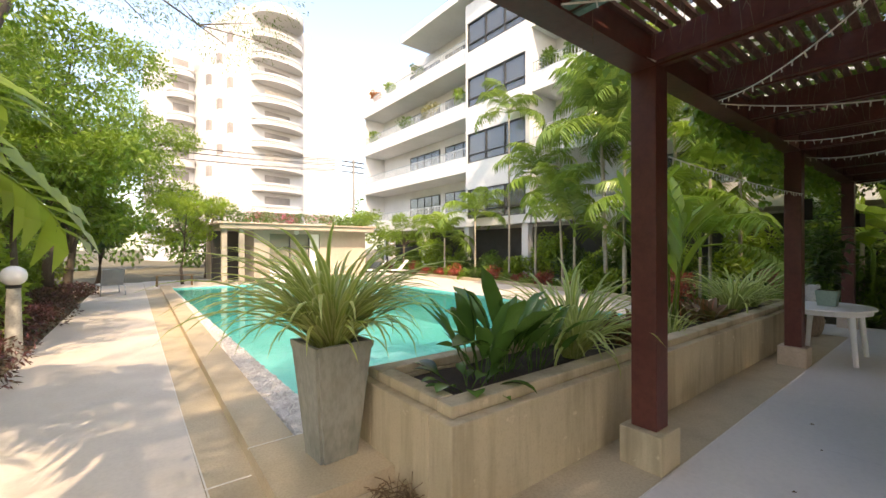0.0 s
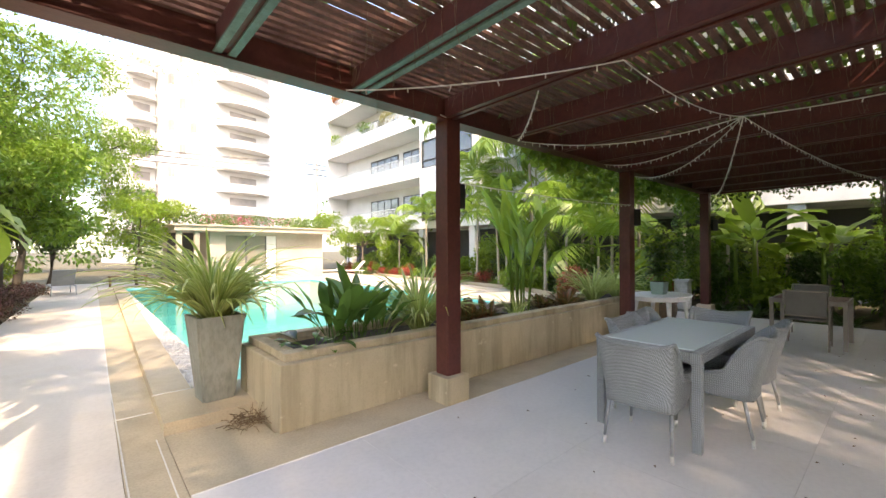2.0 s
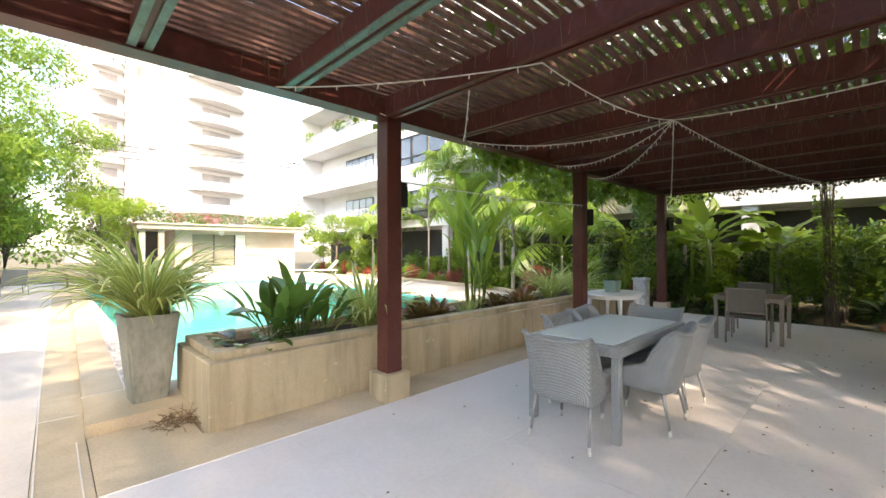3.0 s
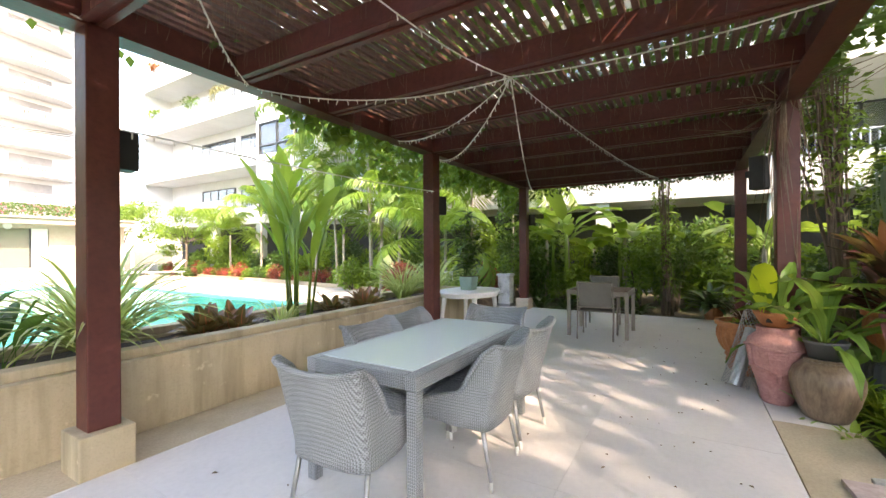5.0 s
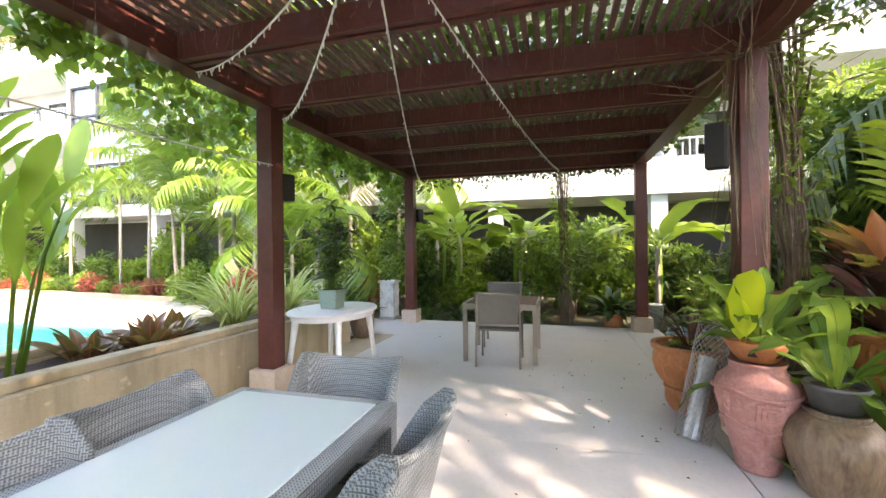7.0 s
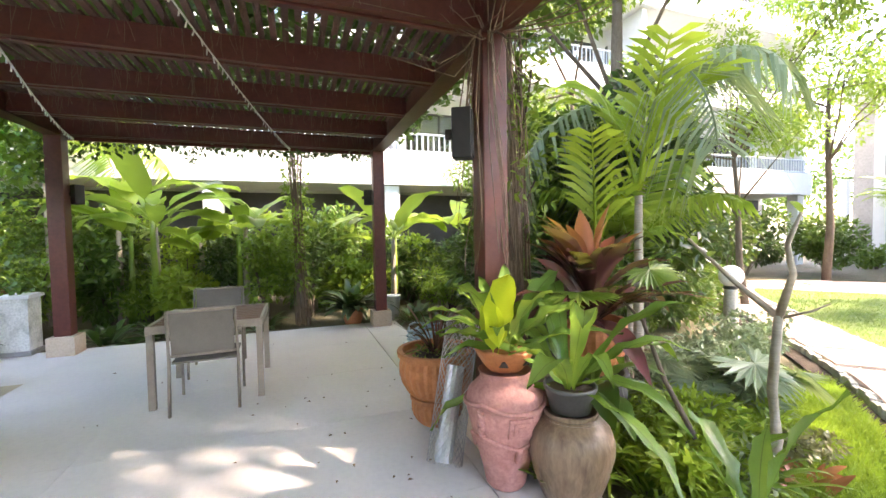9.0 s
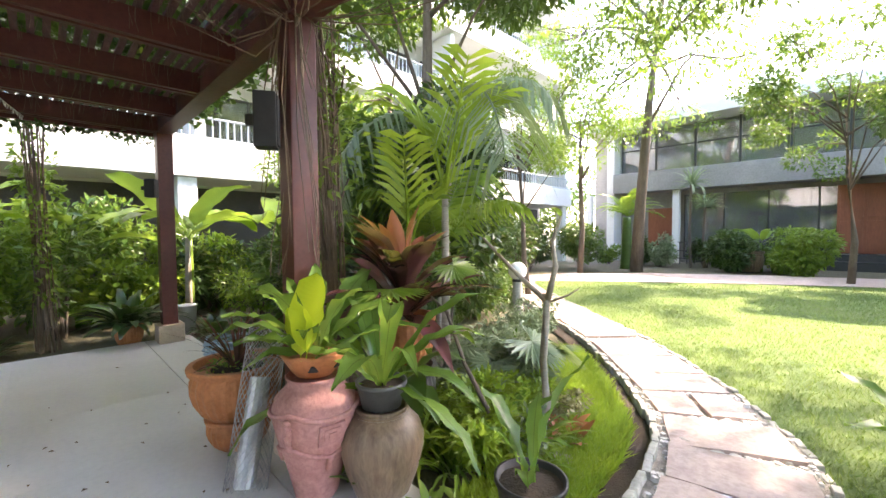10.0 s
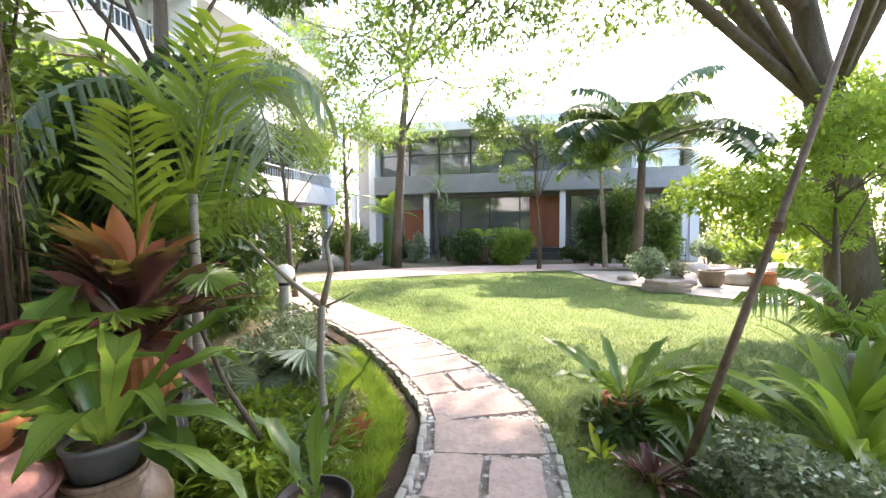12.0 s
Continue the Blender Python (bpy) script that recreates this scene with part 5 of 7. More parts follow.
under = ribbed_pot((7.6, -2.15, 0), 0.21, 0.22, terracotta_mat, "small terracotta pot used as a stand")
ribbed_pot((7.6, -2.15, 0.222), 0.305, 0.36, terracotta_mat, "ribbed terracotta pot standing on a smaller pot")
clump((7.6, -2.15, 0.535), "spiky", purple, 40, 0.52, 0.018, (20, 75), (40, 110), "strap", "thin dark purple strap-leaf plant in a terracotta pot", 41, "cordyline", base=0.03)
o = raw("pot_moss", *cloud(260, [((0, 0, 0), (0.22, 0.22, 0.03))], 0.035, 5), fresh)
o.location = (7.6, -2.15, 0.55)
tagged(o, "bright green moss covering the pot's soil", "moss", kind="stuff")

roll = thing("wire_mesh_roll", (6.98, -1.98, 0), "leaning roll of galvanised chicken wire", "wire roll")
bm = bmesh.new()
nz, na = 36, 20
gr = [[bm.verts.new((0.115 * math.cos(2 * math.pi * (i + 0.5 * (j % 2)) / na), 0.115 * math.sin(2 * math.pi * (i + 0.5 * (j % 2)) / na), 0.026 * j)) for i in range(na)] for j in range(nz)]
heap = Heap()
for j in range(nz - 1):
    for i in range(na):
        a, b, c = gr[j][i].co, gr[j + 1][i].co, gr[j + 1][(i + (1 if j % 2 else -1)) % na].co
        heap.tube([a, b], 0.0018, 3)
        heap.tube([a, c], 0.0018, 3)
bm.free()
o = heap.make("wire_mesh", wire_mat, roll)
o.matrix_basis = pose(0, 0, 0.02, 16, 17, 0)
h = Heap()
h.tube([(0, 0, 0.0), (0, 0, 0.6)], 0.06, 14)
o = h.make("inner_coil", wire_mat, roll)
o.matrix_basis = pose(0.02, 0, 0.02, 16, 17, 0)

hose = thing("hose_coil", (8.82, -2.45, 0.0), "heap of pale blue garden hose on a low crate", "hose")
part("crate", boxed(-0.26, 0.26, -0.2, 0.2, 0, 0.26, bevel=0.015), plastic_mat, hose)
for k in range(7):
    rr, zz = 0.16 + 0.04 * rng.random(), 0.285 + 0.028 * k
    pts = [(rr * math.cos(a * 0.35 + k) * 1.25 + rng.uniform(-0.02, 0.02), rr * math.sin(a * 0.35 + k) + rng.uniform(-0.02, 0.02), zz + 0.02 * math.sin(a + k)) for a in range(19)]
    h = Heap()
    h.tube(pts, 0.012, 6)
    h.make("hose_loop", hose_mat, hose, smooth=True)

amphora = thing("clay_amphora", (6.70, -2.27, 0), "pink clay jar with moulded rope handles", "jar")
AP = [(0.105, 0), (0.118, 0.02), (0.135, 0.10), (0.165, 0.22), (0.20, 0.34), (0.226, 0.45), (0.23, 0.51), (0.215, 0.565), (0.175, 0.605), (0.15, 0.63), (0.146, 0.66), (0.158, 0.68), (0.15, 0.686), (0.13, 0.66)]
part("body", lathe(AP, 40), pink_mat, amphora, smooth=True)


def jar_radius(z):
    """The amphora's radius at a height."""
    for (r0, z0), (r1, z1) in zip(AP, AP[1:]):
        if z0 <= z <= z1:
            return r0 + (r1 - r0) * (z - z0) / (z1 - z0)
    return AP[0][0]


def rope(name, turns, thick=0.015, twist=0):
    """A moulded cord over the jar's side, through (angle, height) pairs; two twisted strands where asked."""
    for strand in range(2 if twist else 1):
        h, pts, m = Heap(), [], 0
        for (a0, z0), (a1, z1) in zip(turns, turns[1:]):
            for k in range(8):
                f = k / 8
                w, z = radians(a0 + (a1 - a0) * f), z0 + (z1 - z0) * f
                ph = m * twist + strand * math.pi
                rr = jar_radius(z) + thick * 0.45 + (0.007 * math.cos(ph) if twist else 0)
                w += (0.05 * math.sin(ph) if twist else 0)
                pts.append((rr * math.cos(w), rr * math.sin(w), z))
                m += 1
        h.tube(pts, thick, 7)
        h.make(name, pink_mat, amphora, smooth=True)


rope("rope_band", [(a, 0.535 - 0.035 * abs(math.sin(radians(1.5 * a)))) for a in range(0, 361, 20)], 0.013)
for a0 in (115, 235, 355):
    rope("rope_strand", [(a0, 0.51), (a0 + 3, 0.45), (a0 - 2, 0.39), (a0, 0.33)], 0.014, 0.9)
for a0 in (115, 235, 355):
    rope("rope_swag", [(a0, 0.35), (a0 + 30, 0.315), (a0 + 60, 0.285), (a0 + 90, 0.315), (a0 + 120, 0.35)], 0.011)
    rope("rope_tassel", [(a0 + 60, 0.29), (a0 + 60, 0.20)], 0.02)
for a0 in (175, 295):
    m = pose(0, 0, 0.42, 0, 0, a0) @ pose(jar_radius(0.42) - 0.012, 0, 0, 0, 14, 0)
    for q, d in ((0.07, 0.014), (0.046, 0.02), (0.022, 0.026)):
        part("relief_square", boxed(-0.01, d, -q, q, -q * 0.85, q * 0.85, bevel=0.005, m=m), pink_mat, amphora)
bowl = thing("clay_bowl", (6.70, -2.27, 0.686), "orange clay bowl with painted dark leaf motif", "pot")
bm = lathe([(0.10, 0), (0.125, 0.03), (0.165, 0.10), (0.178, 0.125), (0.17, 0.135), (0.155, 0.125)], 40)
for v in bm.verts:
    if v.co.z > 0.09:
        v.co.z += 0.006 * math.sin(9 * math.atan2(v.co.y, v.co.x))
part("body", bm, terracotta_mat, bowl, smooth=True)
part("soil", lathe([(0.155, 0.11), (0.001, 0.12)], 16), soil_mat, bowl)
for a0 in (150, 210, 270):
    for k in range(5):
        d = (k - 2) * 4.5
        m = pose(0, 0, 0.045, 0, 0, a0 + d) @ pose(0.137, 0, 0, (k - 2) * 14, 32, 0)
        part("leaf_motif", boxed(-0.003, 0.003, -0.006, 0.006, 0.0, 0.045, bevel=0.002, m=m), black_mat, bowl)
clump((6.72, -2.29, 0.80), count=16, label="bird's-nest fern with wavy bright leaves in a clay bowl", seed=51, name="birds_nest_fern", group="bird's-nest ferns", low=(0.65, 1.05), base=0.05, **NEST)
t = thing("lime_leaf_plant", (6.57, -2.16, 0.80), "single lime-yellow upright leaf beside the fern", "plant")
ms = leaf_set("lime", lime, 2, 0.50, 0.20, (72, 86), (10, 30), "paddle", 0.2, 0.05)
put_leaf(t, ms[0], pose(0, 0, 0, 0, 0, 190) @ Matrix.Scale(1.05, 4))
put_leaf(t, ms[1], pose(0.02, 0.02, 0, 0, 0, 130) @ Matrix.Scale(0.7, 4))

jar = thing("glazed_jar", (6.46, -2.55, 0), "weathered brown glazed water jar", "jar")
part("body", lathe([(0.14, 0), (0.16, 0.02), (0.205, 0.14), (0.235, 0.26), (0.238, 0.33), (0.215, 0.40), (0.165, 0.45), (0.14, 0.465), (0.148, 0.485), (0.14, 0.495), (0.12, 0.48)], 40), jar_mat, jar, smooth=True)
part("shoulder_ring", lathe([(0.150, 0.455), (0.158, 0.462), (0.150, 0.470)], 40), jar_mat, jar)
gp = thing("plant_pot", (6.46, -2.55, 0.49), "dark grey plastic pot set into the jar's mouth", "pot")
part("body", lathe([(0.11, 0.0), (0.138, 0.12), (0.145, 0.125), (0.145, 0.145), (0.132, 0.145), (0.125, 0.11)], 32), dark_pot_mat, gp, smooth=True)
part("soil", lathe([(0.128, 0.12), (0.001, 0.135)], 16), soil_mat, gp)
clump((6.46, -2.55, 0.61), count=17, label="bird's-nest fern with long arching leaves in a grey pot", seed=58, name="birds_nest_fern", group="bird's-nest ferns", low=(0.8, 1.25), base=0.04,
      **{**NEST, "key": "nest_long", "L": 0.80, "W": 0.098, "rise": (5, 60), "droop": (55, 115)})

ribbed_pot((7.02, -3.16, 0), 0.26, 0.46, dark_pot_mat, "large dark pot under a terracotta pot")
ribbed_pot((7.02, -3.16, 0.462), 0.25, 0.38, terracotta_mat, "terracotta pot holding a large bromeliad")
br = clump((7.02, -3.16, 0.84), "bromel_low", purple, 28, 0.80, 0.17, (18, 50), (45, 115), "spear", "large red-bronze bromeliad with dark purple outer leaves", 61, "bromeliad", low=(0.75, 1.1), base=0.06, wave=0.03)
rosette(br, leaf_set("bromel_mid", purple, 5, 0.66, 0.17, (45, 72), (45, 115), "nest", 0.35, 0.03), 20, random.Random(62), (0.85, 1.15), 0.05, 0.14)
rosette(br, leaf_set("bromel_top", bronze, 5, 0.52, 0.135, (66, 88), (8, 50), "nest", 0.35, 0.02), 11, random.Random(63), (0.8, 1.15), 0.05, 0.26)
clump((6.75, -2.95, 0.45), "broad_fern", green, 11, 0.66, 0.16, (20, 60), (50, 110), "nest", "dark glossy broad-leaved fern behind the jars", 64, "birds_nest_fern", group="bird's-nest ferns", wave=0.06, low=(0.7, 1.1))
bp = thing("plant_pot", (5.72, -2.93, 0), "low black plastic pot on the soil", "pot")
part("body", lathe([(0.14, 0), (0.175, 0.20), (0.185, 0.205), (0.185, 0.225), (0.168, 0.225), (0.16, 0.18)], 32), black_mat, bp, smooth=True)
part("soil", lathe([(0.165, 0.19), (0.001, 0.2)], 16), soil_mat, bp)
clump((5.72, -2.93, 0.20), count=5, label="young bird's-nest fern with upright leaves in a black pot", seed=53, name="birds_nest_fern", group="bird's-nest ferns", low=(0.6, 1.0), base=0.03,
      **{**NEST, "key": "nest_up", "rise": (60, 86), "droop": (15, 60)})

# ---- plants at the terrace's far end ----
gpot = thing("plant_pot", (7.98, 1.52, 0.726), "square grey-green pot on the white table", "pot")
bm = bmesh.new()
box(bm, -0.12, 0.12, -0.12, 0.12, 0, 0.22, 0.012)
for v in bm.verts:
    v.co.x *= 0.82 + 0.18 * v.co.z / 0.22
    v.co.y *= 0.82 + 0.18 * v.co.z / 0.22
part("body", bm, green_pot_mat, gpot)
part("soil", boxed(-0.1, 0.1, -0.1, 0.1, 0.2205, 0.226), soil_mat, gpot)
tp = thing("leafy_pot_plant", (7.98, 1.52, 0.94), "tall dark leafy plant in the square pot", "plant")
ms = leaf_set("tabletop", deep, 5, 0.30, 0.075, (10, 60), (50, 110), "lance", 0.25, 0.02)
r = random.Random(71)
for s in range(15):
    h = Heap()
    x, y = r.uniform(-0.06, 0.06), r.uniform(-0.06, 0.06)
    hgt = r.uniform(0.45, 1.05)
    e = Vector((x + r.uniform(-0.22, 0.22), y + r.uniform(-0.2, 0.2), hgt))
    h.tube([(x, y, 0), (x * 1.5, y * 1.5, hgt * 0.5), e], [0.009, 0.007, 0.004], 5)
    h.make("stem", green, tp)
    for k in range(10):
        f = 0.2 + 0.8 * k / 9
        p = Vector((x, y, 0)).lerp(e, f)
        put_leaf(tp, r.choice(ms), pose(*p, 0, 0, r.uniform(0, 360)) @ pose(0, 0, 0, r.uniform(-20, 20), r.uniform(-10, 20)) @ Matrix.Scale(r.uniform(0.7, 1.1), 4))
pil = thing("pedestal", (11.45, 2.28, -0.003), "chipped white-painted pedestal beside the post", "pedestal")
part("body", boxed(-0.15, 0.15, -0.15, 0.15, 0.06, 0.74, bevel=0.01), mottled("peeling_white_paint", (0.25, 0.26, 0.25), (0.68, 0.68, 0.66), 4, (0.74, 0.74, 0.72), rough=0.8, bump=0.4), pil)
part("foot", boxed(-0.17, 0.17, -0.17, 0.17, 0.0, 0.06, bevel=0.008), grey_mat, pil)
part("cap", boxed(-0.18, 0.18, -0.18, 0.18, 0.74, 0.79, bevel=0.008), white_mat, pil)
bk = thing("bucket", (11.75, -2.75, -0.06), "white plastic bucket on the soil behind the post", "bucket")
part("body", lathe([(0.10, 0), (0.13, 0.42), (0.14, 0.43), (0.14, 0.45), (0.12, 0.45), (0.115, 0.4)], 24), plastic_mat, bk, smooth=True)
fp = ribbed_pot((11.62, -2.02, -0.06), 0.17, 0.3, terracotta_mat, "brown clay pot at the terrace's end")
clump((11.62, -2.02, 0.2), "spath", deep, 80, 0.42, 0.11, (20, 85), (40, 90), "lance", "dark green peace lily spilling from a clay pot", 72, "peace_lily", low=(0.9, 1.5), base=0.1)
# dry leaves blown over the floor
crumbs = Heap()
for k in range(95):
    x, y = rng.uniform(1.5, 11.2), rng.uniform(-2.1, 1.4)
    if rng.random() < 0.5:
        x, y = rng.uniform(3.5, 8.5), rng.uniform(-2.1, -0.9)
    s, a = rng.uniform(0.008, 0.022), rng.uniform(0, 6.28)
    c, d = s * math.cos(a), s * math.sin(a)
    crumbs.add([(x - c, y - d, 0.003), (x + d * 0.5, y - c * 0.5, 0.012), (x + c, y + d, 0.004), (x - d * 0.5, y + c * 0.5, 0.010)], [(0, 1, 2), (0, 2, 3)])
tagged(crumbs.make("fallen_leaves", straw_mat), "scattered small dry brown leaves on the floor", "leaf litter", kind="stuff")

ribbed_pot((9.72, 2.02, -0.003), 0.2, 0.42, jar_mat, "dark brown clay pot beside the planter's end")
clump((9.72, 2.02, 0.36), "spath", deep, 30, 0.42, 0.11, (20, 85), (40, 90), "lance", "glossy dark plant in a brown clay pot", 73, "peace_lily", low=(0.6, 1.0), base=0.06)


# ---- by the pool ----
def lounger(loc, rz, label, material):
    t = thing("sun_lounger", loc, label, "lounger", "loungers by the pool", rz=rz)
    for sx in (-1, 1):
        h = Heap()
        h.tube([(sx * 0.31, -0.55, 0.32), (sx * 0.31, 0.95, 0.32)], 0.018, 6)
        h.make("side_rail", material, t, smooth=True)
        for y in (-0.4, 0.85):
            h = Heap()
            h.tube([(sx * 0.31, y, 0.32), (sx * 0.33, y, 0.0)], 0.016, 6)
            h.make("leg", material, t, smooth=True)
    part("seat", boxed(-0.3, 0.3, -0.1, 0.95, 0.325, 0.345, bevel=0.005), material, t)
    m = pose(0, -0.1, 0.335, -48, 0, 0)
    part("backrest", boxed(-0.3, 0.3, -0.74, 0.0, -0.012, 0.012, bevel=0.005, m=m), material, t)
    return t


lounge_grey = mottled("grey_lounger_mesh", (0.30, 0.33, 0.34), (0.40, 0.43, 0.44), 4, fine=150, rough=0.6)
lounger((-0.28, 18.2, 0), 8, "grey mesh sun lounger on the pool walk", lounge_grey)
lounger((11.4, 21.0, 0.03), 60, "white sun lounger on the sunny deck", plastic_mat)
lounger((12.3, 20.2, 0.03), 75, "white sun lounger on the sunny deck", plastic_mat)
wb = thing("wooden_bench", (1.75, 21.0, 0), "weathered wooden bench on the far deck", "bench", rz=-5)
for k in range(4):
    part("seat_slat", boxed(-0.7, 0.7, -0.2 + 0.105 * k, -0.11 + 0.105 * k, 0.43, 0.46, bevel=0.005), straw_mat, wb)
for sx in (-1, 1):
    for sy in (-1, 1):
        part("leg", boxed(sx * 0.62 - 0.035, sx * 0.62 + 0.035, sy * 0.16 - 0.035, sy * 0.16 + 0.035, 0, 0.428), straw_mat, wb)
    part("stretcher", boxed(sx * 0.62 - 0.02, sx * 0.62 + 0.02, -0.12, 0.12, 0.16, 0.21), straw_mat, wb)
up = thing("utility_pole", (16.2, 34.0, -0.06), "concrete utility pole with crossarms and cables", "pole")
part("pole", lathe([(0.16, 0), (0.11, 9.6), (0.001, 9.62)], 10), grey_mat, up)
for z in (8.4, 8.9, 9.3):
    part("crossarm", boxed(-1.1, 1.1, -0.05, 0.05, z, z + 0.1), frame_mat, up)
for k, z in enumerate((8.5, 9.0, 9.4)):
    for sx in (-0.9, 0.9):
        h = Heap()
        h.tube([Vector(p) for p in arc((sx, 0, z + 0.1), (sx - 34, 8, z + 2.4), 1.0, 14)], 0.02, 4)
        h.make("cable", black_mat, up)

# ---- lawn, stepping-stone path and beds ----
lawn_mat = mottled("mown_grass", (0.055, 0.11, 0.025), (0.12, 0.18, 0.045), 0.9, (0.17, 0.21, 0.08), fine=90, rough=0.9, bump=0.8, dist=0.02)
blade_mat = leafy("grass_blade", (0.07, 0.145, 0.035), (0.17, 0.25, 0.07), scale=0.8, gloss=0.5, through=0.35)
PATH_MID = [(4.93, -2.6), (4.96, -3.1), (4.99, -3.6), (5.05, -4.09), (5.21, -4.6), (5.5, -5.06), (5.79, -5.48), (6.14, -5.9), (6.56, -6.38), (7.07, -6.9), (7.63, -7.41), (8.29, -7.99), (9.11, -8.7), (10.03, -9.54), (11.0, -10.5), (11.8, -11.6), (11.9, -12.9), (11.2, -14.2)]


def path_at(s):
    """The path's middle and its way at s stones along it."""
    i = max(0, min(len(PATH_MID) - 2, int(s)))
    a, b = Vector(PATH_MID[i]), Vector(PATH_MID[i + 1])
    p0, p3 = Vector(PATH_MID[max(0, i - 1)]), Vector(PATH_MID[min(len(PATH_MID) - 1, i + 2)])
    f = s - i
    p = 0.5 * ((2 * a) + (b - p0) * f + (2 * p0 - 5 * a + 4 * b - p3) * f * f + (3 * a - p0 - 3 * b + p3) * f**3)
    w = ((b - p0) * (1 - f) + (p3 - a) * f).normalized()
    return p, w


LAWN = [path_at(k * 0.5) for k in range(0, 32)]
outline = [tuple(p + Vector((w.y, -w.x)) * 0.44) for p, w in LAWN]
outline = [(p[0], p[1]) for p in outline] + [(9.0, -13.6), (6.5, -15.2), (3.8, -16.6), (2.9, -13.3), (1.3, -11.2), (-0.4, -10.1), (-9, -9.5), (-9, -3.6), (1.5, -3.3)]
bm = bmesh.new()
bm.faces.new([bm.verts.new((x, y, -0.025)) for x, y in outline])
bmesh.ops.recalc_face_normals(bm, faces=bm.faces)
if bm.faces[:][0].normal.z < 0:
    bmesh.ops.reverse_faces(bm, faces=bm.faces)
tagged(part("lawn", bm, lawn_mat), "mown green lawn dappled with sun", "lawn", kind="structure")


def inside(x, y, poly):
    c = False
    for (x0, y0), (x1, y1) in zip(poly, poly[1:] + poly[:1]):
        if (y0 > y) != (y1 > y) and x < (x1 - x0) * (y - y0) / (y1 - y0) + x0:
            c = not c
    return c


def grass(name, spots, size, label, seed, material=None):
    g = np.random.default_rng(seed)
    pos = np.array(spots)
    n = len(pos)
    a = g.random(n) * 6.28
    w = size * (0.10 + 0.08 * g.random(n))
    d = np.stack([np.cos(a), np.sin(a), np.zeros(n)], 1)
    tip = np.stack([g.normal(scale=0.5, size=n), g.normal(scale=0.5, size=n), np.ones(n)], 1) * (size * (0.6 + 0.8 * g.random(n)))[:, None]
    v = np.stack([pos - d * w[:, None], pos + d * w[:, None], pos + tip], 1).reshape(-1, 3)
    f = np.arange(3 * n).reshape(-1, 3)
    return tagged(np_mesh(name, v, f, material or blade_mat), label, "grass", kind="stuff")


spots = []
while len(spots) < 90000:
    s = rng.random()
    x = rng.uniform(-3, 11.5)
    y = -3.3 - 13.0 * rng.random() ** 1.5
    if inside(x, y, outline):
        spots.append((x, y, -0.03))
grass("grass", spots, 0.038, "short grass blades of the lawn", 3)
spots = []
while len(spots) < 30000:
    s = rng.uniform(0.6, 8)
    p, w = path_at(s)
    q = rng.uniform(0.62, 1.15) if s < 7 else rng.uniform(0.62, 0.95)
    spots.append((p.x - w.y * q, p.y + w.x * q, -0.03))
grass("grass_verge", spots, 0.075, "brighter grass tufts along the path", 4, bright)

verts = []
for k in range(0, 33):
    p, w = path_at(0.5 + k * 0.25)
    for q in (0.66, 1.25):
        verts.append((p.x - w.y * q, p.y + w.x * q, -0.04))
tagged(raw("verge", verts, [(2 * k, 2 * k + 1, 2 * k + 3, 2 * k + 2) for k in range(32)], lawn_mat), "strip of bright turf along the path", "lawn", kind="structure")

walkp = thing("stepping_stone_path", (5.0, -3.6, 0), "curved garden path of pinkish flagstones set in pebbles", "path", kind="structure")
verts, faces = [], []
for k in range(0, 65):
    p, w = path_at(k * 0.25)
    nrm = Vector((-w.y, w.x))
    for q in (-0.46, 0.46):
        verts.append((p.x + nrm.x * q - 5.0, p.y + nrm.y * q + 3.6, -0.012))
faces = [(2 * k, 2 * k + 1, 2 * k + 3, 2 * k + 2) for k in range(64)]
raw("gravel_bed", verts, faces, gravel_mat, walkp, "fine grey gravel")
# a dark soil gully beside the path
verts = []
for k in range(0, 49):
    p, w = path_at(k * 0.25)
    nrm = Vector((-w.y, w.x))
    for q in (0.50, 0.66):
        verts.append((p.x + nrm.x * q - 5.0, p.y + nrm.y * q + 3.6, -0.02 - (0.01 if q > 0.6 else 0)))
raw("soil_gully", verts, [(2 * k, 2 * k + 1, 2 * k + 3, 2 * k + 2) for k in range(48)], soil_mat, walkp)


def flag(parent, p, w, half_w, half_l, r):
    bm = bmesh.new()
    nrm = Vector((-w.y, w.x))
    pts = []
    for a, b in ((-1, -1), (0, -1), (1, -1), (1, 0), (1, 1), (0, 1), (-1, 1), (-1, 0)):
        q = p + nrm * (half_w * a + r.uniform(-0.012, 0.012)) + w * (half_l * b + r.uniform(-0.015, 0.015))
        pts.append(q)
    top = [bm.verts.new((q.x - 5.0, q.y + 3.6, 0.022 + r.uniform(-0.003, 0.003))) for q in pts]
    lo = [bm.verts.new((q.x - 5.0, q.y + 3.6, -0.03)) for q in pts]
    c = bm.verts.new((p.x - 5.0, p.y + 3.6, 0.026))
    for i in range(8):
        bm.faces.new((top[i], top[(i + 1) % 8], c))
        bm.faces.new((lo[i], lo[(i + 1) % 8], top[(i + 1) % 8], top[i]))
    bmesh.ops.recalc_face_normals(bm, faces=bm.faces)
    part("flagstone", bm, flag_mat, parent)


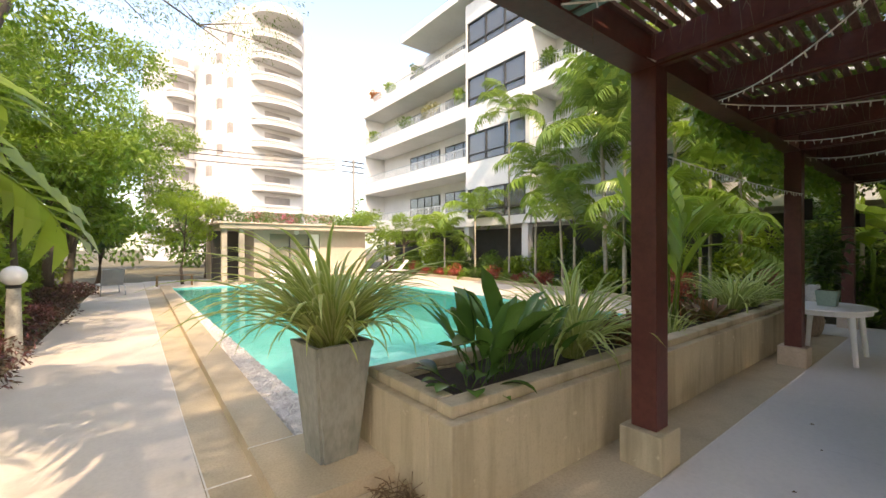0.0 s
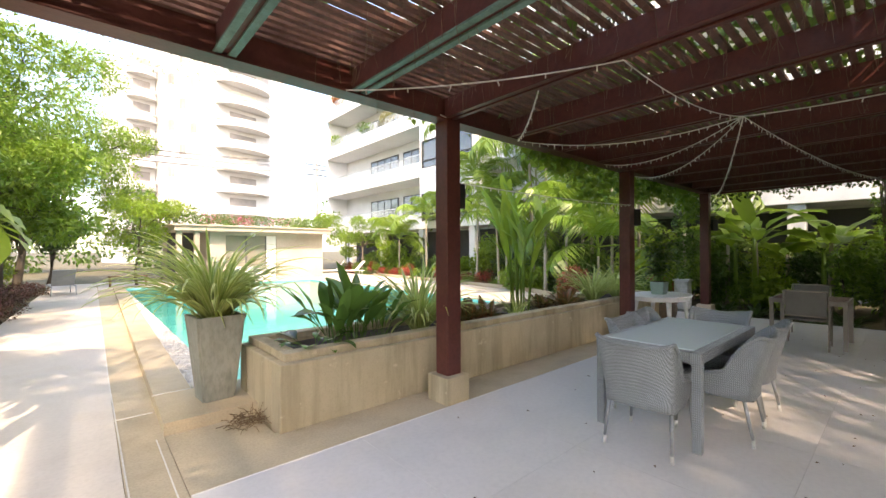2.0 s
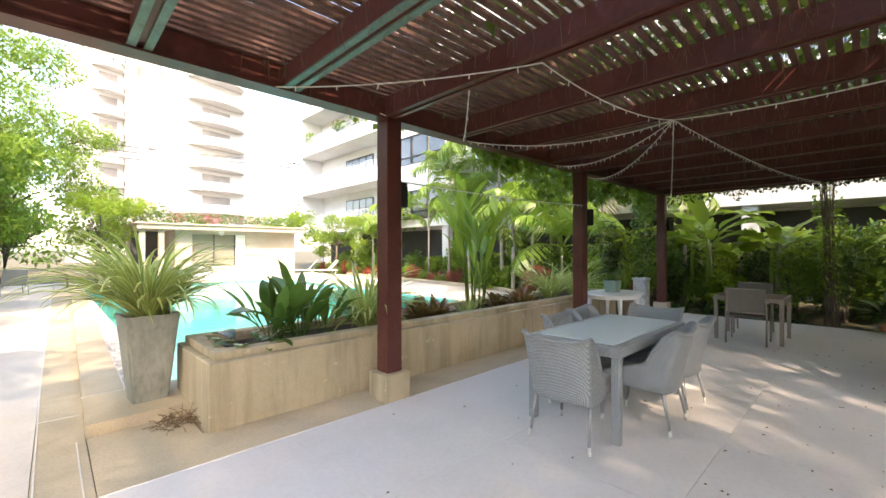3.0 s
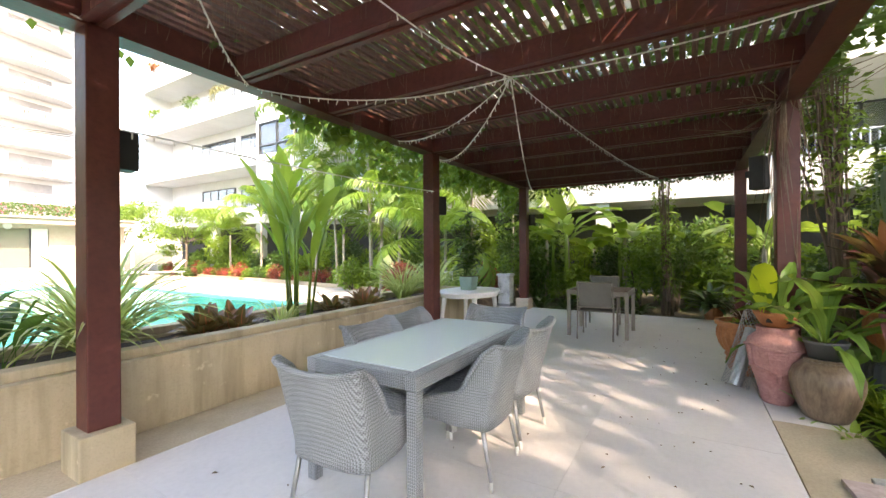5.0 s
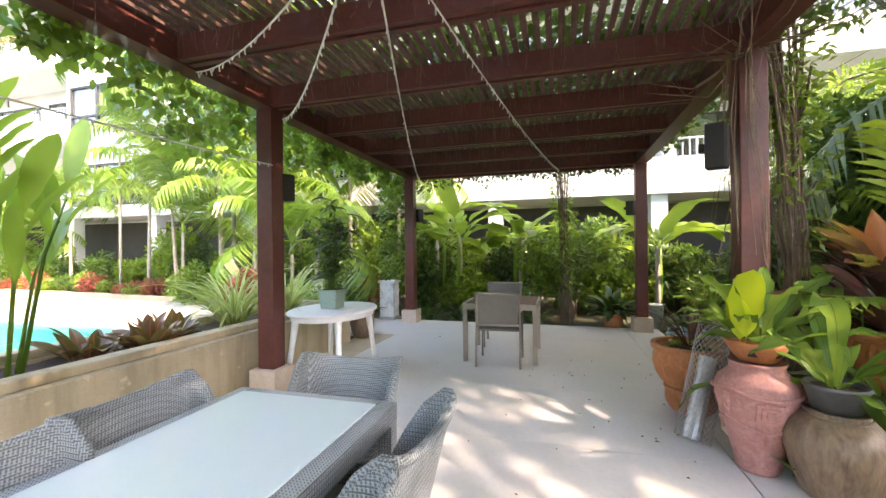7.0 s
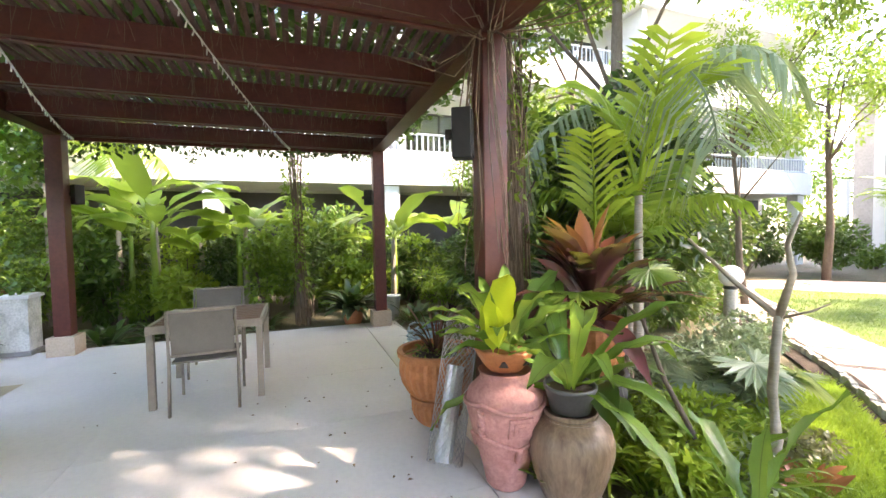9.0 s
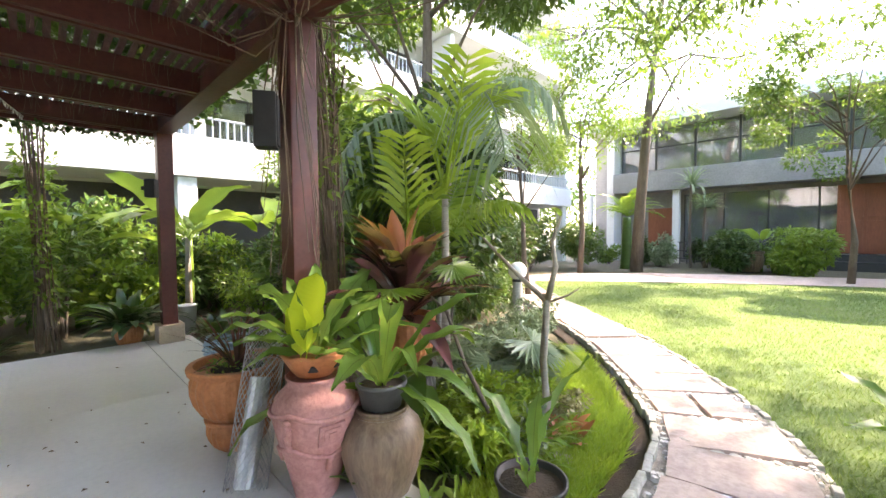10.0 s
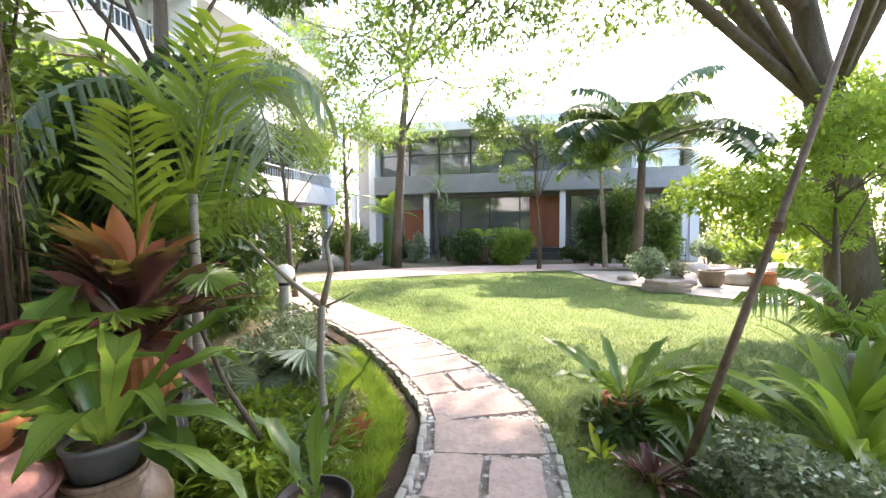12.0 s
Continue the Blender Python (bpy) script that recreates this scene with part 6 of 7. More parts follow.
r = random.Random(81)
for k in range(0, 17):
    p, w = path_at(float(k))
    gap = (Vector(PATH_MID[min(k + 1, 17)]) - Vector(PATH_MID[k])).length
    m = max(1, round(gap / 0.5))
    for j in range(m):
        p, w = path_at(k + (j / m))
        hl = gap / m / 2 - 0.03
        if (k + j) in (2, 5):
            nrm = Vector((-w.y, w.x))
            flag(walkp, p + nrm * 0.19, w, 0.165, hl, r)
            flag(walkp, p - nrm * 0.18, w, 0.155, hl, r)
        else:
            flag(walkp, p, w, r.uniform(0.35, 0.38), hl, r)
block_me = None
for side in (-1, 1):
    s = 0.0
    while s < 13.0:
        p, w = path_at(s)
        nrm = Vector((-w.y, w.x))
        q = p + nrm * side * (0.455 + r.uniform(-0.01, 0.01))
        if block_me is None:
            o = part("edging_block", boxed(-0.024, 0.024, -0.055, 0.055, -0.05, 0.036, bevel=0.01), edging_mat, walkp)
            block_me = o.data
        else:
            o = new("edging_block", block_me)
            o.parent = walkp
        zz = (0.0 if side > 0 else -0.03) + r.uniform(-0.012, 0.012)
        o.matrix_basis = pose(q.x - 5.0, q.y + 3.6, zz, r.uniform(-6, 6), r.uniform(-8, 8), math.degrees(math.atan2(w.y, w.x)) - 90 + r.uniform(-8, 8))
        s += 0.125 / max(0.3, (Vector(PATH_MID[int(s) + 1]) - Vector(PATH_MID[int(s)])).length)
heap = Heap()
for k in range(2600):
    s = rng.uniform(0, 9) if k < 2000 else rng.uniform(9, 14)
    p, w = path_at(s)
    nrm = Vector((-w.y, w.x))
    fr = s - math.floor(s)
    if rng.random() < 0.6:
        fr = 0.5 + rng.gauss(0, 0.045)
        p, w = path_at(math.floor(s) + fr)
    q = p + nrm * rng.uniform(-0.42, 0.42)
    rr = rng.uniform(0.01, 0.03)
    a = rng.uniform(0, 6.28)
    vs = [(q.x - 5 + rr * 1.2 * math.cos(a + i * 1.047), q.y + 3.6 + rr * math.sin(a + i * 1.047), -0.014) for i in range(6)]
    vs += [(q.x - 5 + rr * 0.7 * math.cos(a + i * 1.047), q.y + 3.6 + rr * 0.6 * math.sin(a + i * 1.047), -0.014 + rr * 0.95) for i in range(6)]
    heap.add(vs, [(i, (i + 1) % 6, 6 + (i + 1) % 6, 6 + i) for i in range(6)] + [(6, 7, 8, 9, 10, 11)])
o = heap.make("pebbles", pebble_mat, walkp)
tagged(o, kind="stuff")
# brick-brown paving round the far end of the lawn
pad("pavement_far", [(12.4, -11.5), (11.9, -14.6), (9.5, -16.6), (6.5, -18.2), (2.0, -19.8), (-4, -20), (-4, -18.2), (1.5, -17.9), (3.8, -16.7), (6.5, -15.3), (9.0, -13.7), (11.2, -12.0)], -0.1, -0.015, flag_mat,
    "pinkish brown paving round the far end of the lawn", "paving")
pad("pavement_patch", [(2.8, -13.4), (3.6, -16.5), (-3, -17), (-5, -11.5), (-0.4, -10.3), (1.25, -11.4)], -0.1, -0.018, rock_mat, "pale bare ground among rocks", "ground")


def rock(loc, r, seed, label="rounded pale garden rock"):
    bm = bmesh.new()
    bmesh.ops.create_icosphere(bm, subdivisions=3, radius=r)
    for v in bm.verts:
        d = 1 + 0.28 * noise.noise(v.co * (1.6 / r) + Vector((seed * 3.1, 0, 0))) + 0.1 * noise.noise(v.co * (5 / r))
        v.co = Vector((v.co.x * d * 1.2, v.co.y * d, v.co.z * d * 0.62))
    ob = part("rock", bm, rock_mat, None, smooth=True)
    ob.location = (loc[0], loc[1], loc[2] + r * 0.3)
    return tagged(ob, label, "rock", "rocks by the lawn")


r = random.Random(82)
for k in range(16):
    rock((r.uniform(-3.2, 1.6), r.uniform(-16.0, -11.6), -0.02), r.uniform(0.18, 0.5), k)
for x, y, q in ((5.9, -3.55, 0.07), (6.5, -4.3, 0.09), (2.2, -14.0, 0.2), (5.4, -4.35, 0.06)):
    rock((x, y, -0.03), q, int(100 * q))
for k in range(3):
    o = part("stone_slab", boxed(-0.45, 0.45, -0.3, 0.3, 0, 0.09, bevel=0.02), flag_mat)
    o.matrix_basis = pose(1.75 - 0.03 * k, -11.9, -0.02 + 0.093 * k, 0, 0, 12 + 14 * k)
    tagged(o, "flat stone slab stacked on others", "stone slab", "stacked slabs")


def globe_lamp(loc, h, label, lean=0):
    t = thing("garden_lamp", loc, label, "lamp", "globe lamps")
    part("post", lathe([(0.11, 0), (0.10, 0.05), (0.075, h - 0.02), (0.08, h)], 20), edging_mat, t, smooth=True)
    part("collar", lathe([(0.085, h), (0.085, h + 0.03), (0.06, h + 0.05)], 20), black_mat, t)
    bm = bmesh.new()
    bmesh.ops.create_uvsphere(bm, u_segments=28, v_segments=18, radius=0.145)
    bmesh.ops.translate(bm, vec=(0, 0, h + 0.17), verts=bm.verts)
    part("globe", bm, globe_mat, t, "white opal globe", smooth=True)
    return t


globe_lamp((-1.14, 8.6, -0.06), 1.06, "white globe lamp on a tapered concrete post by the pool walk")
globe_lamp((8.35, -6.55, -0.06), 0.74, "white globe lamp on a short post by the garden path")

# ---- slender plants and stakes near the path ----
twig = thing("bare_sapling", (6.2, -3.82, -0.03), "young forked sapling with few leaves by the path", "sapling")
h = Heap()
h.tube([(0, 0, 0), (-0.045, 0.02, 0.25), (-0.02, 0.03, 0.55), (-0.05, 0.03, 1.0)], [0.036, 0.031, 0.028, 0.025], 8)
h.tube([(-0.05, 0.03, 0.99), (0.16, 0.1, 1.18), (0.42, 0.18, 1.45)], [0.022, 0.016, 0.010], 6)
h.tube([(-0.05, 0.03, 0.99), (-0.12, 0.03, 1.25), (-0.1, 0.05, 1.42), (-0.15, 0.02, 1.60)], [0.024, 0.02, 0.016, 0.010], 6)
h.tube([(-0.05, 0.03, 0.98), (-0.2, 0.0, 1.05), (-0.27, -0.02, 1.1)], [0.01, 0.007, 0.004], 5)
h.make("trunk", pale_bark_mat, twig, smooth=True)
ms = leaf_set("sapling", fresh, 3, 0.16, 0.05, (0, 40), (20, 60), "lance")
for p, a in (((0.42, 0.18, 1.45), 20), ((0.42, 0.18, 1.45), 80), ((0.38, 0.16, 1.41), -40), ((-0.15, 0.02, 1.6), 100), ((0.3, 0.14, 1.33), 140)):
    put_leaf(twig, ms[abs(a) % 3], pose(*p, 0, 0, a))
stake = thing("wooden_stake", (3.86, -3.9, -0.05), "rough leaning wooden pole propping a tree", "pole")
h = Heap()
h.tube([(0, 0, 0), (-0.45, -0.27, 1.05), (-0.94, -0.58, 2.2), (-1.55, -0.95, 3.7)], [0.026, 0.025, 0.023, 0.019], 8)
h.make("pole", root_mat, stake, smooth=True)
h = Heap()
for k in range(4):
    h.tube([(-0.655 - 0.004 * k, -0.395, 1.50 + 0.02 * k), (-0.655 - 0.004 * k, -0.394, 1.515 + 0.02 * k)], 0.042, 8)
h.make("tie", straw_mat, stake, "frayed rope tie")
stem = thing("climbing_stem", (6.05, -3.35, -0.03), "thin crooked woody stem leaning over the pots", "plant")
h = Heap()
h.tube([(0, 0, 0), (0.2, 0.1, 0.32), (0.36, 0.16, 0.62), (0.48, 0.2, 0.95), (0.62, 0.22, 1.05)], [0.02, 0.017, 0.014, 0.012, 0.006], 6)
h.make("stem", bark_mat, stem, smooth=True)

# ---- climbers on the pergola ----
def matted(name, boxes, leaf, material, label, seed, sag=0.0):
    """Leaves strewn through flat boxes (x0, x1, y0, y1, z0, z1, count)."""
    g = np.random.default_rng(seed)
    vs, fs, n0 = [], [], 0
    for x0, x1, y0, y1, z0, z1, n in boxes:
        pos = np.stack([g.uniform(x0, x1, n), g.uniform(y0, y1, n), g.uniform(z0, z1, n)], 1)
        ax = g.normal(size=(n, 3)) * np.array([1, 1, 0.5]) + np.array([0, 0, -sag])
        ax /= np.linalg.norm(ax, axis=1)[:, None]
        up = g.normal(scale=0.5, size=(n, 3)) + np.array([0.0, 0, 1])
        sd = np.cross(ax, up)
        sd /= np.linalg.norm(sd, axis=1)[:, None] + 1e-9
        ln = leaf * g.uniform(0.6, 1.3, (n, 1))
        v = np.stack([pos, pos + ax * ln * 0.4 + sd * ln * 0.36, pos + ax * ln, pos + ax * ln * 0.4 - sd * ln * 0.36], 1).reshape(-1, 3)
        i = np.arange(n) * 4 + n0
        vs.append(v)
        fs.append(np.stack([i, i + 1, i + 2, i + 3], 1))
        n0 += 4 * n
    return tagged(np_mesh(name, np.concatenate(vs), np.concatenate(fs), material), label, "climber", kind="stuff")


matted("roof_creeper", [(-0.9, 1.2, -2.5, 1.8, 3.09, 3.2, 420), (1.2, 3.6, -2.5, 1.8, 3.08, 3.25, 1100), (3.6, 7.0, -2.5, 1.8, 3.08, 3.3, 5200), (7.0, 11.3, -2.5, 1.8, 3.08, 3.32, 12500),
                        (2.0, 11.3, -2.9, -2.3, 3.0, 3.4, 3000)], 0.12, green, "dense creeper matted over the pergola roof", 91)
hang = []
r = random.Random(92)
for k in range(46):
    x = 4.6 + 6.7 * (k / 45) + r.uniform(-0.1, 0.1)
    low = 3.02 - (0.25 + 0.35 * r.random()) * min(1, (x - 4.2) / 1.5) - (0.3 if 6.2 < x < 6.9 or x > 10.5 else 0)
    hang.append((x - 0.12, x + 0.12, 1.80, 2.05, low, 3.15, int(60 + 60 * r.random())))
for x in (2.9, 3.3):
    hang.append((x - 0.15, x + 0.15, 1.85, 2.05, 2.85, 3.15, 40))
matted("edge_creeper", hang, 0.10, fresh, "bright green creeper hanging over the pergola's pool edge", 93, sag=1.2)
hang = []
for k in range(40):
    y = -2.4 + 4.3 * k / 39
    low = 2.80 - 0.28 * r.random() * (1.0 if y > 0.2 else 0.35)
    hang.append((11.36, 11.5, y - 0.07, y + 0.07, low, 2.86, int(14 + 14 * r.random())))
matted("end_creeper", hang, 0.07, deep, "sparse creeper tendrils along the pergola's end beam", 94, sag=1.2)
matted("post_creeper", [(11.3, 11.62, 2.1, 2.45, 0.8, 1.9, 420), (11.25, 11.65, 2.0, 2.5, 1.9, 2.95, 640), (11.1, 11.5, 1.8, 2.2, 2.2, 3.0, 260)], 0.075, green, "ivy column climbing above the white pedestal", 95, sag=0.8)
# fine hanging roots below the slats
h = Heap()
for k in range(2600):
    x, y = rng.uniform(1.6, 11.2), rng.uniform(-2.3, 1.6)
    ln = rng.uniform(0.04, 0.26) * (1.6 if rng.random() < 0.12 else 1)
    p = Vector((x, y, 3.03))
    h.tube([p, p + Vector((rng.uniform(-0.02, 0.02), rng.uniform(-0.02, 0.02), -ln * 0.5)), p + Vector((rng.uniform(-0.03, 0.03), rng.uniform(-0.03, 0.03), -ln))], 0.0018, 3)
tagged(h.make("hanging_roots", root_mat), "fine dry roots hanging from the slatted roof", "roots", kind="stuff")


def root_bundle(name, foot, head, n, spread, label, seed, rad=(0.003, 0.011), twist=1.8):
    """Strands of a climber wound loosely together."""
    r = random.Random(seed)
    t = thing(name, foot, label, "vine")
    hgt = head[2] - foot[2]
    for k in range(n):
        h = Heap()
        a, q, w = r.uniform(0, 6.28), r.uniform(0.3, 1) * spread, r.uniform(-twist, twist)
        rr = r.uniform(*rad)
        pts = []
        for j in range(11):
            s = j / 10
            qq = q * (1 + 0.7 * abs(2 * s - 1) ** 2) + r.uniform(-0.02, 0.02)
            pts.append((qq * math.cos(a + w * s) + (head[0] - foot[0]) * s, qq * math.sin(a + w * s) + (head[1] - foot[1]) * s, hgt * s))
        h.tube(pts, rr, 5)
        h.make("strand", root_mat, t)
    return t


root_bundle("vine", (7.52, -2.95, -0.05), (7.46, -2.78, 3.15), 18, 0.075, "thick bundle of twisted aerial roots beside the post", 101)
root_bundle("vine", (7.9, -3.1, -0.05), (7.75, -2.85, 3.2), 14, 0.11, "loose twisted climber stems by the post", 102)
root_bundle("vine", (11.95, -1.2, -0.05), (11.85, -1.15, 3.0), 18, 0.09, "dark bundle of climber stems at the terrace's end", 103)
root_bundle("vine", (7.16, -2.42, 1.2), (7.16, -2.42, 2.95), 9, 0.13, "thin dry roots clinging to the post", 104, rad=(0.002, 0.006), twist=2.5)
t = thing("trailing_roots", (7.16, -2.42, 2.83), "loose wiry roots trailing from the post under the roof", "vine")
r = random.Random(105)
for k in range(22):
    h = Heap()
    a = r.uniform(1.2, 4.2)
    L = r.uniform(0.5, 1.7)
    e = Vector((L * math.cos(a), L * math.sin(a) * 0.7, r.uniform(-0.35, 0.1)))
    m = e * 0.5 + Vector((r.uniform(-0.1, 0.1), r.uniform(-0.1, 0.1), r.uniform(-0.25, 0.12)))
    h.tube([(0.1 * math.cos(a), 0.1 * math.sin(a), 0), m * 0.5, m, e], [0.006, 0.005, 0.004, 0.002], 4)
    h.make("root", root_mat, t)
for k in range(26):
    h = Heap()
    a = r.uniform(0, 6.28)
    L = r.uniform(0.4, 1.5)
    q = r.uniform(0.12, 0.25)
    h.tube([(q * 0.6 * math.cos(a), q * 0.6 * math.sin(a), 0), (q * math.cos(a), q * math.sin(a), -L * 0.5), (q * 1.2 * math.cos(a + 0.3), q * 1.2 * math.sin(a + 0.3), -L)], [0.005, 0.004, 0.002], 4)
    h.make("root", root_mat, t)
shrub((7.55, -2.8, 1.3), (0.35, 0.35, 2.1), 700, 0.09, fresh, "light climber leaves among the root strands", 106, "climber", "climber", stems=4)

# ---- palms between pool and block ----
areca = frond_mesh("areca", 1.7, palmy, 32, 0.5, 0.042, 68, 105, 0.9, 1)
areca_light = frond_mesh("areca_light", 1.7, fresh, 30, 0.5, 0.046, 66, 105, 1.0, 2)
broad = frond_mesh("broad", 1.45, sunny, 11, 0.42, 0.06, 74, 75, 0.35, 3, sweep=0.55)
dull = frond_mesh("dull", 1.9, silver, 34, 0.55, 0.035, 30, 130, 1.3, 4)
coco = frond_mesh("coco", 4.0, deep, 60, 0.75, 0.09, 80, 95, 1.2, 5)
feather = frond_mesh("feather", 2.3, palmy, 46, 0.6, 0.042, 70, 110, 1.1, 6)
fine = frond_mesh("fine", 1.0, fresh, 40, 0.16, 0.014, 35, 60, 0.2, 7)
for k, (x, y, hh, fr, n, rr, ln) in enumerate((
        (11.2, 5.4, 2.6, areca_light, 12, 0.045, (0.1, 0)), (11.9, 6.6, 4.4, feather, 13, 0.06, (0.2, 0.1)), (12.6, 7.6, 5.6, feather, 14, 0.065, (0, 0.2)), (12.9, 9.5, 3.2, areca_light, 12, 0.05, (-0.2, 0)),
        (13.4, 11.2, 4.6, areca, 12, 0.05, (0.1, 0)), (13.2, 5.6, 5.2, feather, 14, 0.06, (-0.1, 0.1)), (12.1, 4.4, 3.4, areca_light, 12, 0.045, (0, 0)), (14.0, 13.2, 7.6, areca, 11, 0.045, (0, 0)),
        (14.2, 8.6, 6.6, areca, 12, 0.05, (0.1, 0.1)), (13.9, 15.4, 3.0, areca_light, 11, 0.05, (0, 0)), (14.0, 18.0, 2.2, areca_light, 12, 0.05, (0, 0)), (10.9, 4.2, 1.4, areca_light, 10, 0.04, (0, 0)),
        (13.0, 4.0, 4.2, areca, 12, 0.05, (0, 0)), (13.8, 3.0, 3.0, areca_light, 12, 0.05, (0, 0)), (14.3, 6.6, 7.4, feather, 13, 0.055, (0, 0)), (12.3, 8.6, 2.0, areca, 11, 0.05, (0, 0)))):
    palm((x, y, -0.06), hh, fr, n, "slender feather palm with arching fronds in the poolside bed", 110 + k, rr, ln, group="palms by the pool", shaft=fresh if k % 2 else None, low=(0.95, 1.4))

# ---- beds of shrubs ----
r = random.Random(121)
mats = (green, fresh, deep, bright, fresh)
for k in range(30):
    y = -11.5 + 0.68 * k + r.uniform(-0.2, 0.2)
    shrub((r.uniform(12.3, 13.6) if y > -3 else r.uniform(10.6, 13.8), y, -0.06), (r.uniform(0.6, 1.0), r.uniform(0.5, 0.9), r.uniform(0.7, 1.9)), 1500, r.uniform(0.09, 0.17), mats[k % 5],
          "leafy green shrub in the shady border", 130 + k, group="border shrubs", aspect=r.choice((0.3, 0.45, 0.6)))
for k in range(22):
    y = -10.0 + 1.0 * k
    shrub((14.3 + r.uniform(-0.3, 0.3), y, -0.06), (0.8, 0.8, r.uniform(1.5, 2.5)), 1700, r.uniform(0.11, 0.2), mats[(k + 2) % 5], "tall leafy shrub against the block", 170 + k, group="border shrubs")
for k in range(24):
    y = 7.5 + 0.75 * k
    x = 12.6 + 0.075 * (y - 8) + 0.3
    red = k % 5 != 0 and k % 2 == 0
    shrub((x + r.uniform(0, 0.3), y, -0.06), (0.5, 0.5, r.uniform(0.4, 0.9)), 700, 0.12, ruby if red else (green, fresh)[k % 2], "red-leaved low border plant" if red else "low green border plant", 200 + k,
          group="poolside border plants", aspect=0.3, stems=3)
    if k % 2 == 0:
        shrub((x + 1.2, y, -0.06), (0.8, 0.8, r.uniform(1.2, 2.2)), 1500, 0.15, mats[k % 5], "leafy green shrub in the poolside bed", 230 + k, group="border shrubs")
for k, (x, y) in enumerate(((9.7, 2.9), (10.2, 3.6), (9.9, 4.3), (10.6, 4.9), (11.4, 3.6), (10.9, 2.9), (12.0, 3.0), (11.6, 5.2), (12.5, 6.0))):
    shrub((x, y, -0.06), (0.55, 0.5, r.uniform(0.5, 1.1)), 900, 0.12, (fresh, green, ruby, deep)[k % 4], "mixed low planting beside the terrace", 260 + k, group="poolside border plants", aspect=0.35)
for k, (x, y, n, L) in enumerate(((12.4, 0.75, 2, 1.5), (12.9, -0.15, 2, 1.6), (13.3, 1.9, 2, 1.5), (12.6, -2.9, 2, 1.3), (13.5, -1.6, 2, 1.7), (12.8, -4.4, 1, 1.4), (13.9, 0.6, 2, 1.8))):
    banana((x, y, -0.06), n, "banana plant with broad split leaves behind the terrace", 280 + k, group="banana plants", h0=(1.1, 1.9))
for k, (x, y) in enumerate(((11.9, 0.9), (12.0, 0.1), (11.85, -0.6), (11.8, 1.5), (11.9, -3.3), (11.4, -3.0), (10.6, -3.2), (9.8, -3.1))):
    clump((x, y, -0.05), "spath", deep, 34, 0.42, 0.11, (20, 85), (40, 90), "lance", "dark glossy ground plant at the terrace's end", 300 + k, "peace_lily", group="ground plants", low=(0.6, 1.15), base=0.12)

# ---- the walk's planted side ----
heap_c = []
for k in range(46):
    y = 3.2 + 0.36 * k
    heap_c.append(((-1.75 + r.uniform(-0.35, 0.35) + 0.016 * y, y, 0.16), (0.55, 0.4, 0.24)))
v, f = cloud(16000, heap_c, 0.09, 401, 0.3)
v[:, 2] = np.maximum(v[:, 2], -0.05)
tagged(np_mesh("ground_cover", v, f, purple), "dark purple-green ground cover along the pool walk", "ground cover", kind="stuff")
big_palm = frond_mesh("big_palm", 2.4, bright, 18, 0.75, 0.12, 58, 95, 0.5, 8)
palm((-1.95, 3.3, -0.06), 2.15, big_palm, 17, "large light-green palm overhanging the pool walk", 410, 0.07, (0.15, 0.1), low=(0.6, 0.85))
palm((-3.5, 7.6, -0.06), 2.6, big_palm, 11, "large light-green palm overhanging the pool walk", 411, 0.07, (0.1, 0))
banana((-3.0, 6.3, -0.06), 2, "tall plant with broad green leaves by the pool walk", 412, L=1.7, W=0.36, h0=(1.2, 2.0))
for k in range(16):
    y = 3.0 + 1.35 * k
    shrub((-2.9 + r.uniform(-0.4, 0.4), y, -0.06), (1.0, 0.9, r.uniform(1.2, 2.6)), 1900, r.uniform(0.12, 0.2), mats[k % 5], "dense green shrub along the boundary", 420 + k, group="boundary shrubs")
for k, (x, y, hh, sp, m, lf, n) in enumerate(((-4.2, 7.5, 8.5, 2.6, fresh, 0.16, 9000), (-4.8, 12.5, 10.5, 3.4, fresh, 0.17, 11000), (-1.9, 18.6, 9.8, 2.7, fresh, 0.17, 13000), (-0.9, 25.0, 9.6, 2.9, fresh, 0.18, 12000),
                                               (-6.8, 5.0, 8.0, 2.6, green, 0.17, 8000), (-2.4, 13.0, 4.6, 1.6, fresh, 0.15, 7000), (-3.8, 23.0, 7.0, 2.2, green, 0.17, 8000), (-1.6, 20.5, 3.6, 1.2, deep, 0.15, 5000))):
    tree((x, y, -0.06), hh, sp, int(1.5 * n), lf * 0.9, m, "leafy garden tree shading the pool walk", 440 + k, 0.14, 0.42, (0.3, 0), 0.62, limbs=13, group="trees by the pool walk")
tree((-2.9, 11.5, -0.06), 11.0, 4.2, 10000, 0.11, green, "tall fine-leaved tree reaching over the pool walk", 450, 0.16, 0.55, (1.6, 1.5), 0.3, aspect=0.25)
tree((-1.75, 12.2, -0.06), 5.0, 1.7, 9000, 0.15, fresh, "leafy light-green tree beside the pool walk", 455, 0.07, 0.35, (0.1, 0), 0.65, group="trees by the pool walk")
shrub((-1.9, 9.6, -0.06), (0.8, 0.9, 2.4), 3200, 0.15, bright, "tall bright green shrub beside the pool walk", 456, group="boundary shrubs")
tree((2.1, 21.6, 0.0), 3.9, 1.5, 8000, 0.12, bright, "bright lime-green small tree with several thin trunks", 451, 0.06, 0.4, (0.1, 0), 0.55)
tree((3.6, 26.5, -0.06), 5.2, 2.6, 1600, 0.10, dusty, "sparse greyish tree with fine bare branches", 452, 0.08, 0.35, (0.3, 0), 0.6, limbs=16)
tree((12.3, 25.6, -0.06), 4.6, 1.8, 7000, 0.14, fresh, "bushy light-green tree beside the pool house", 453, 0.08, 0.35, (0, 0), 0.6)
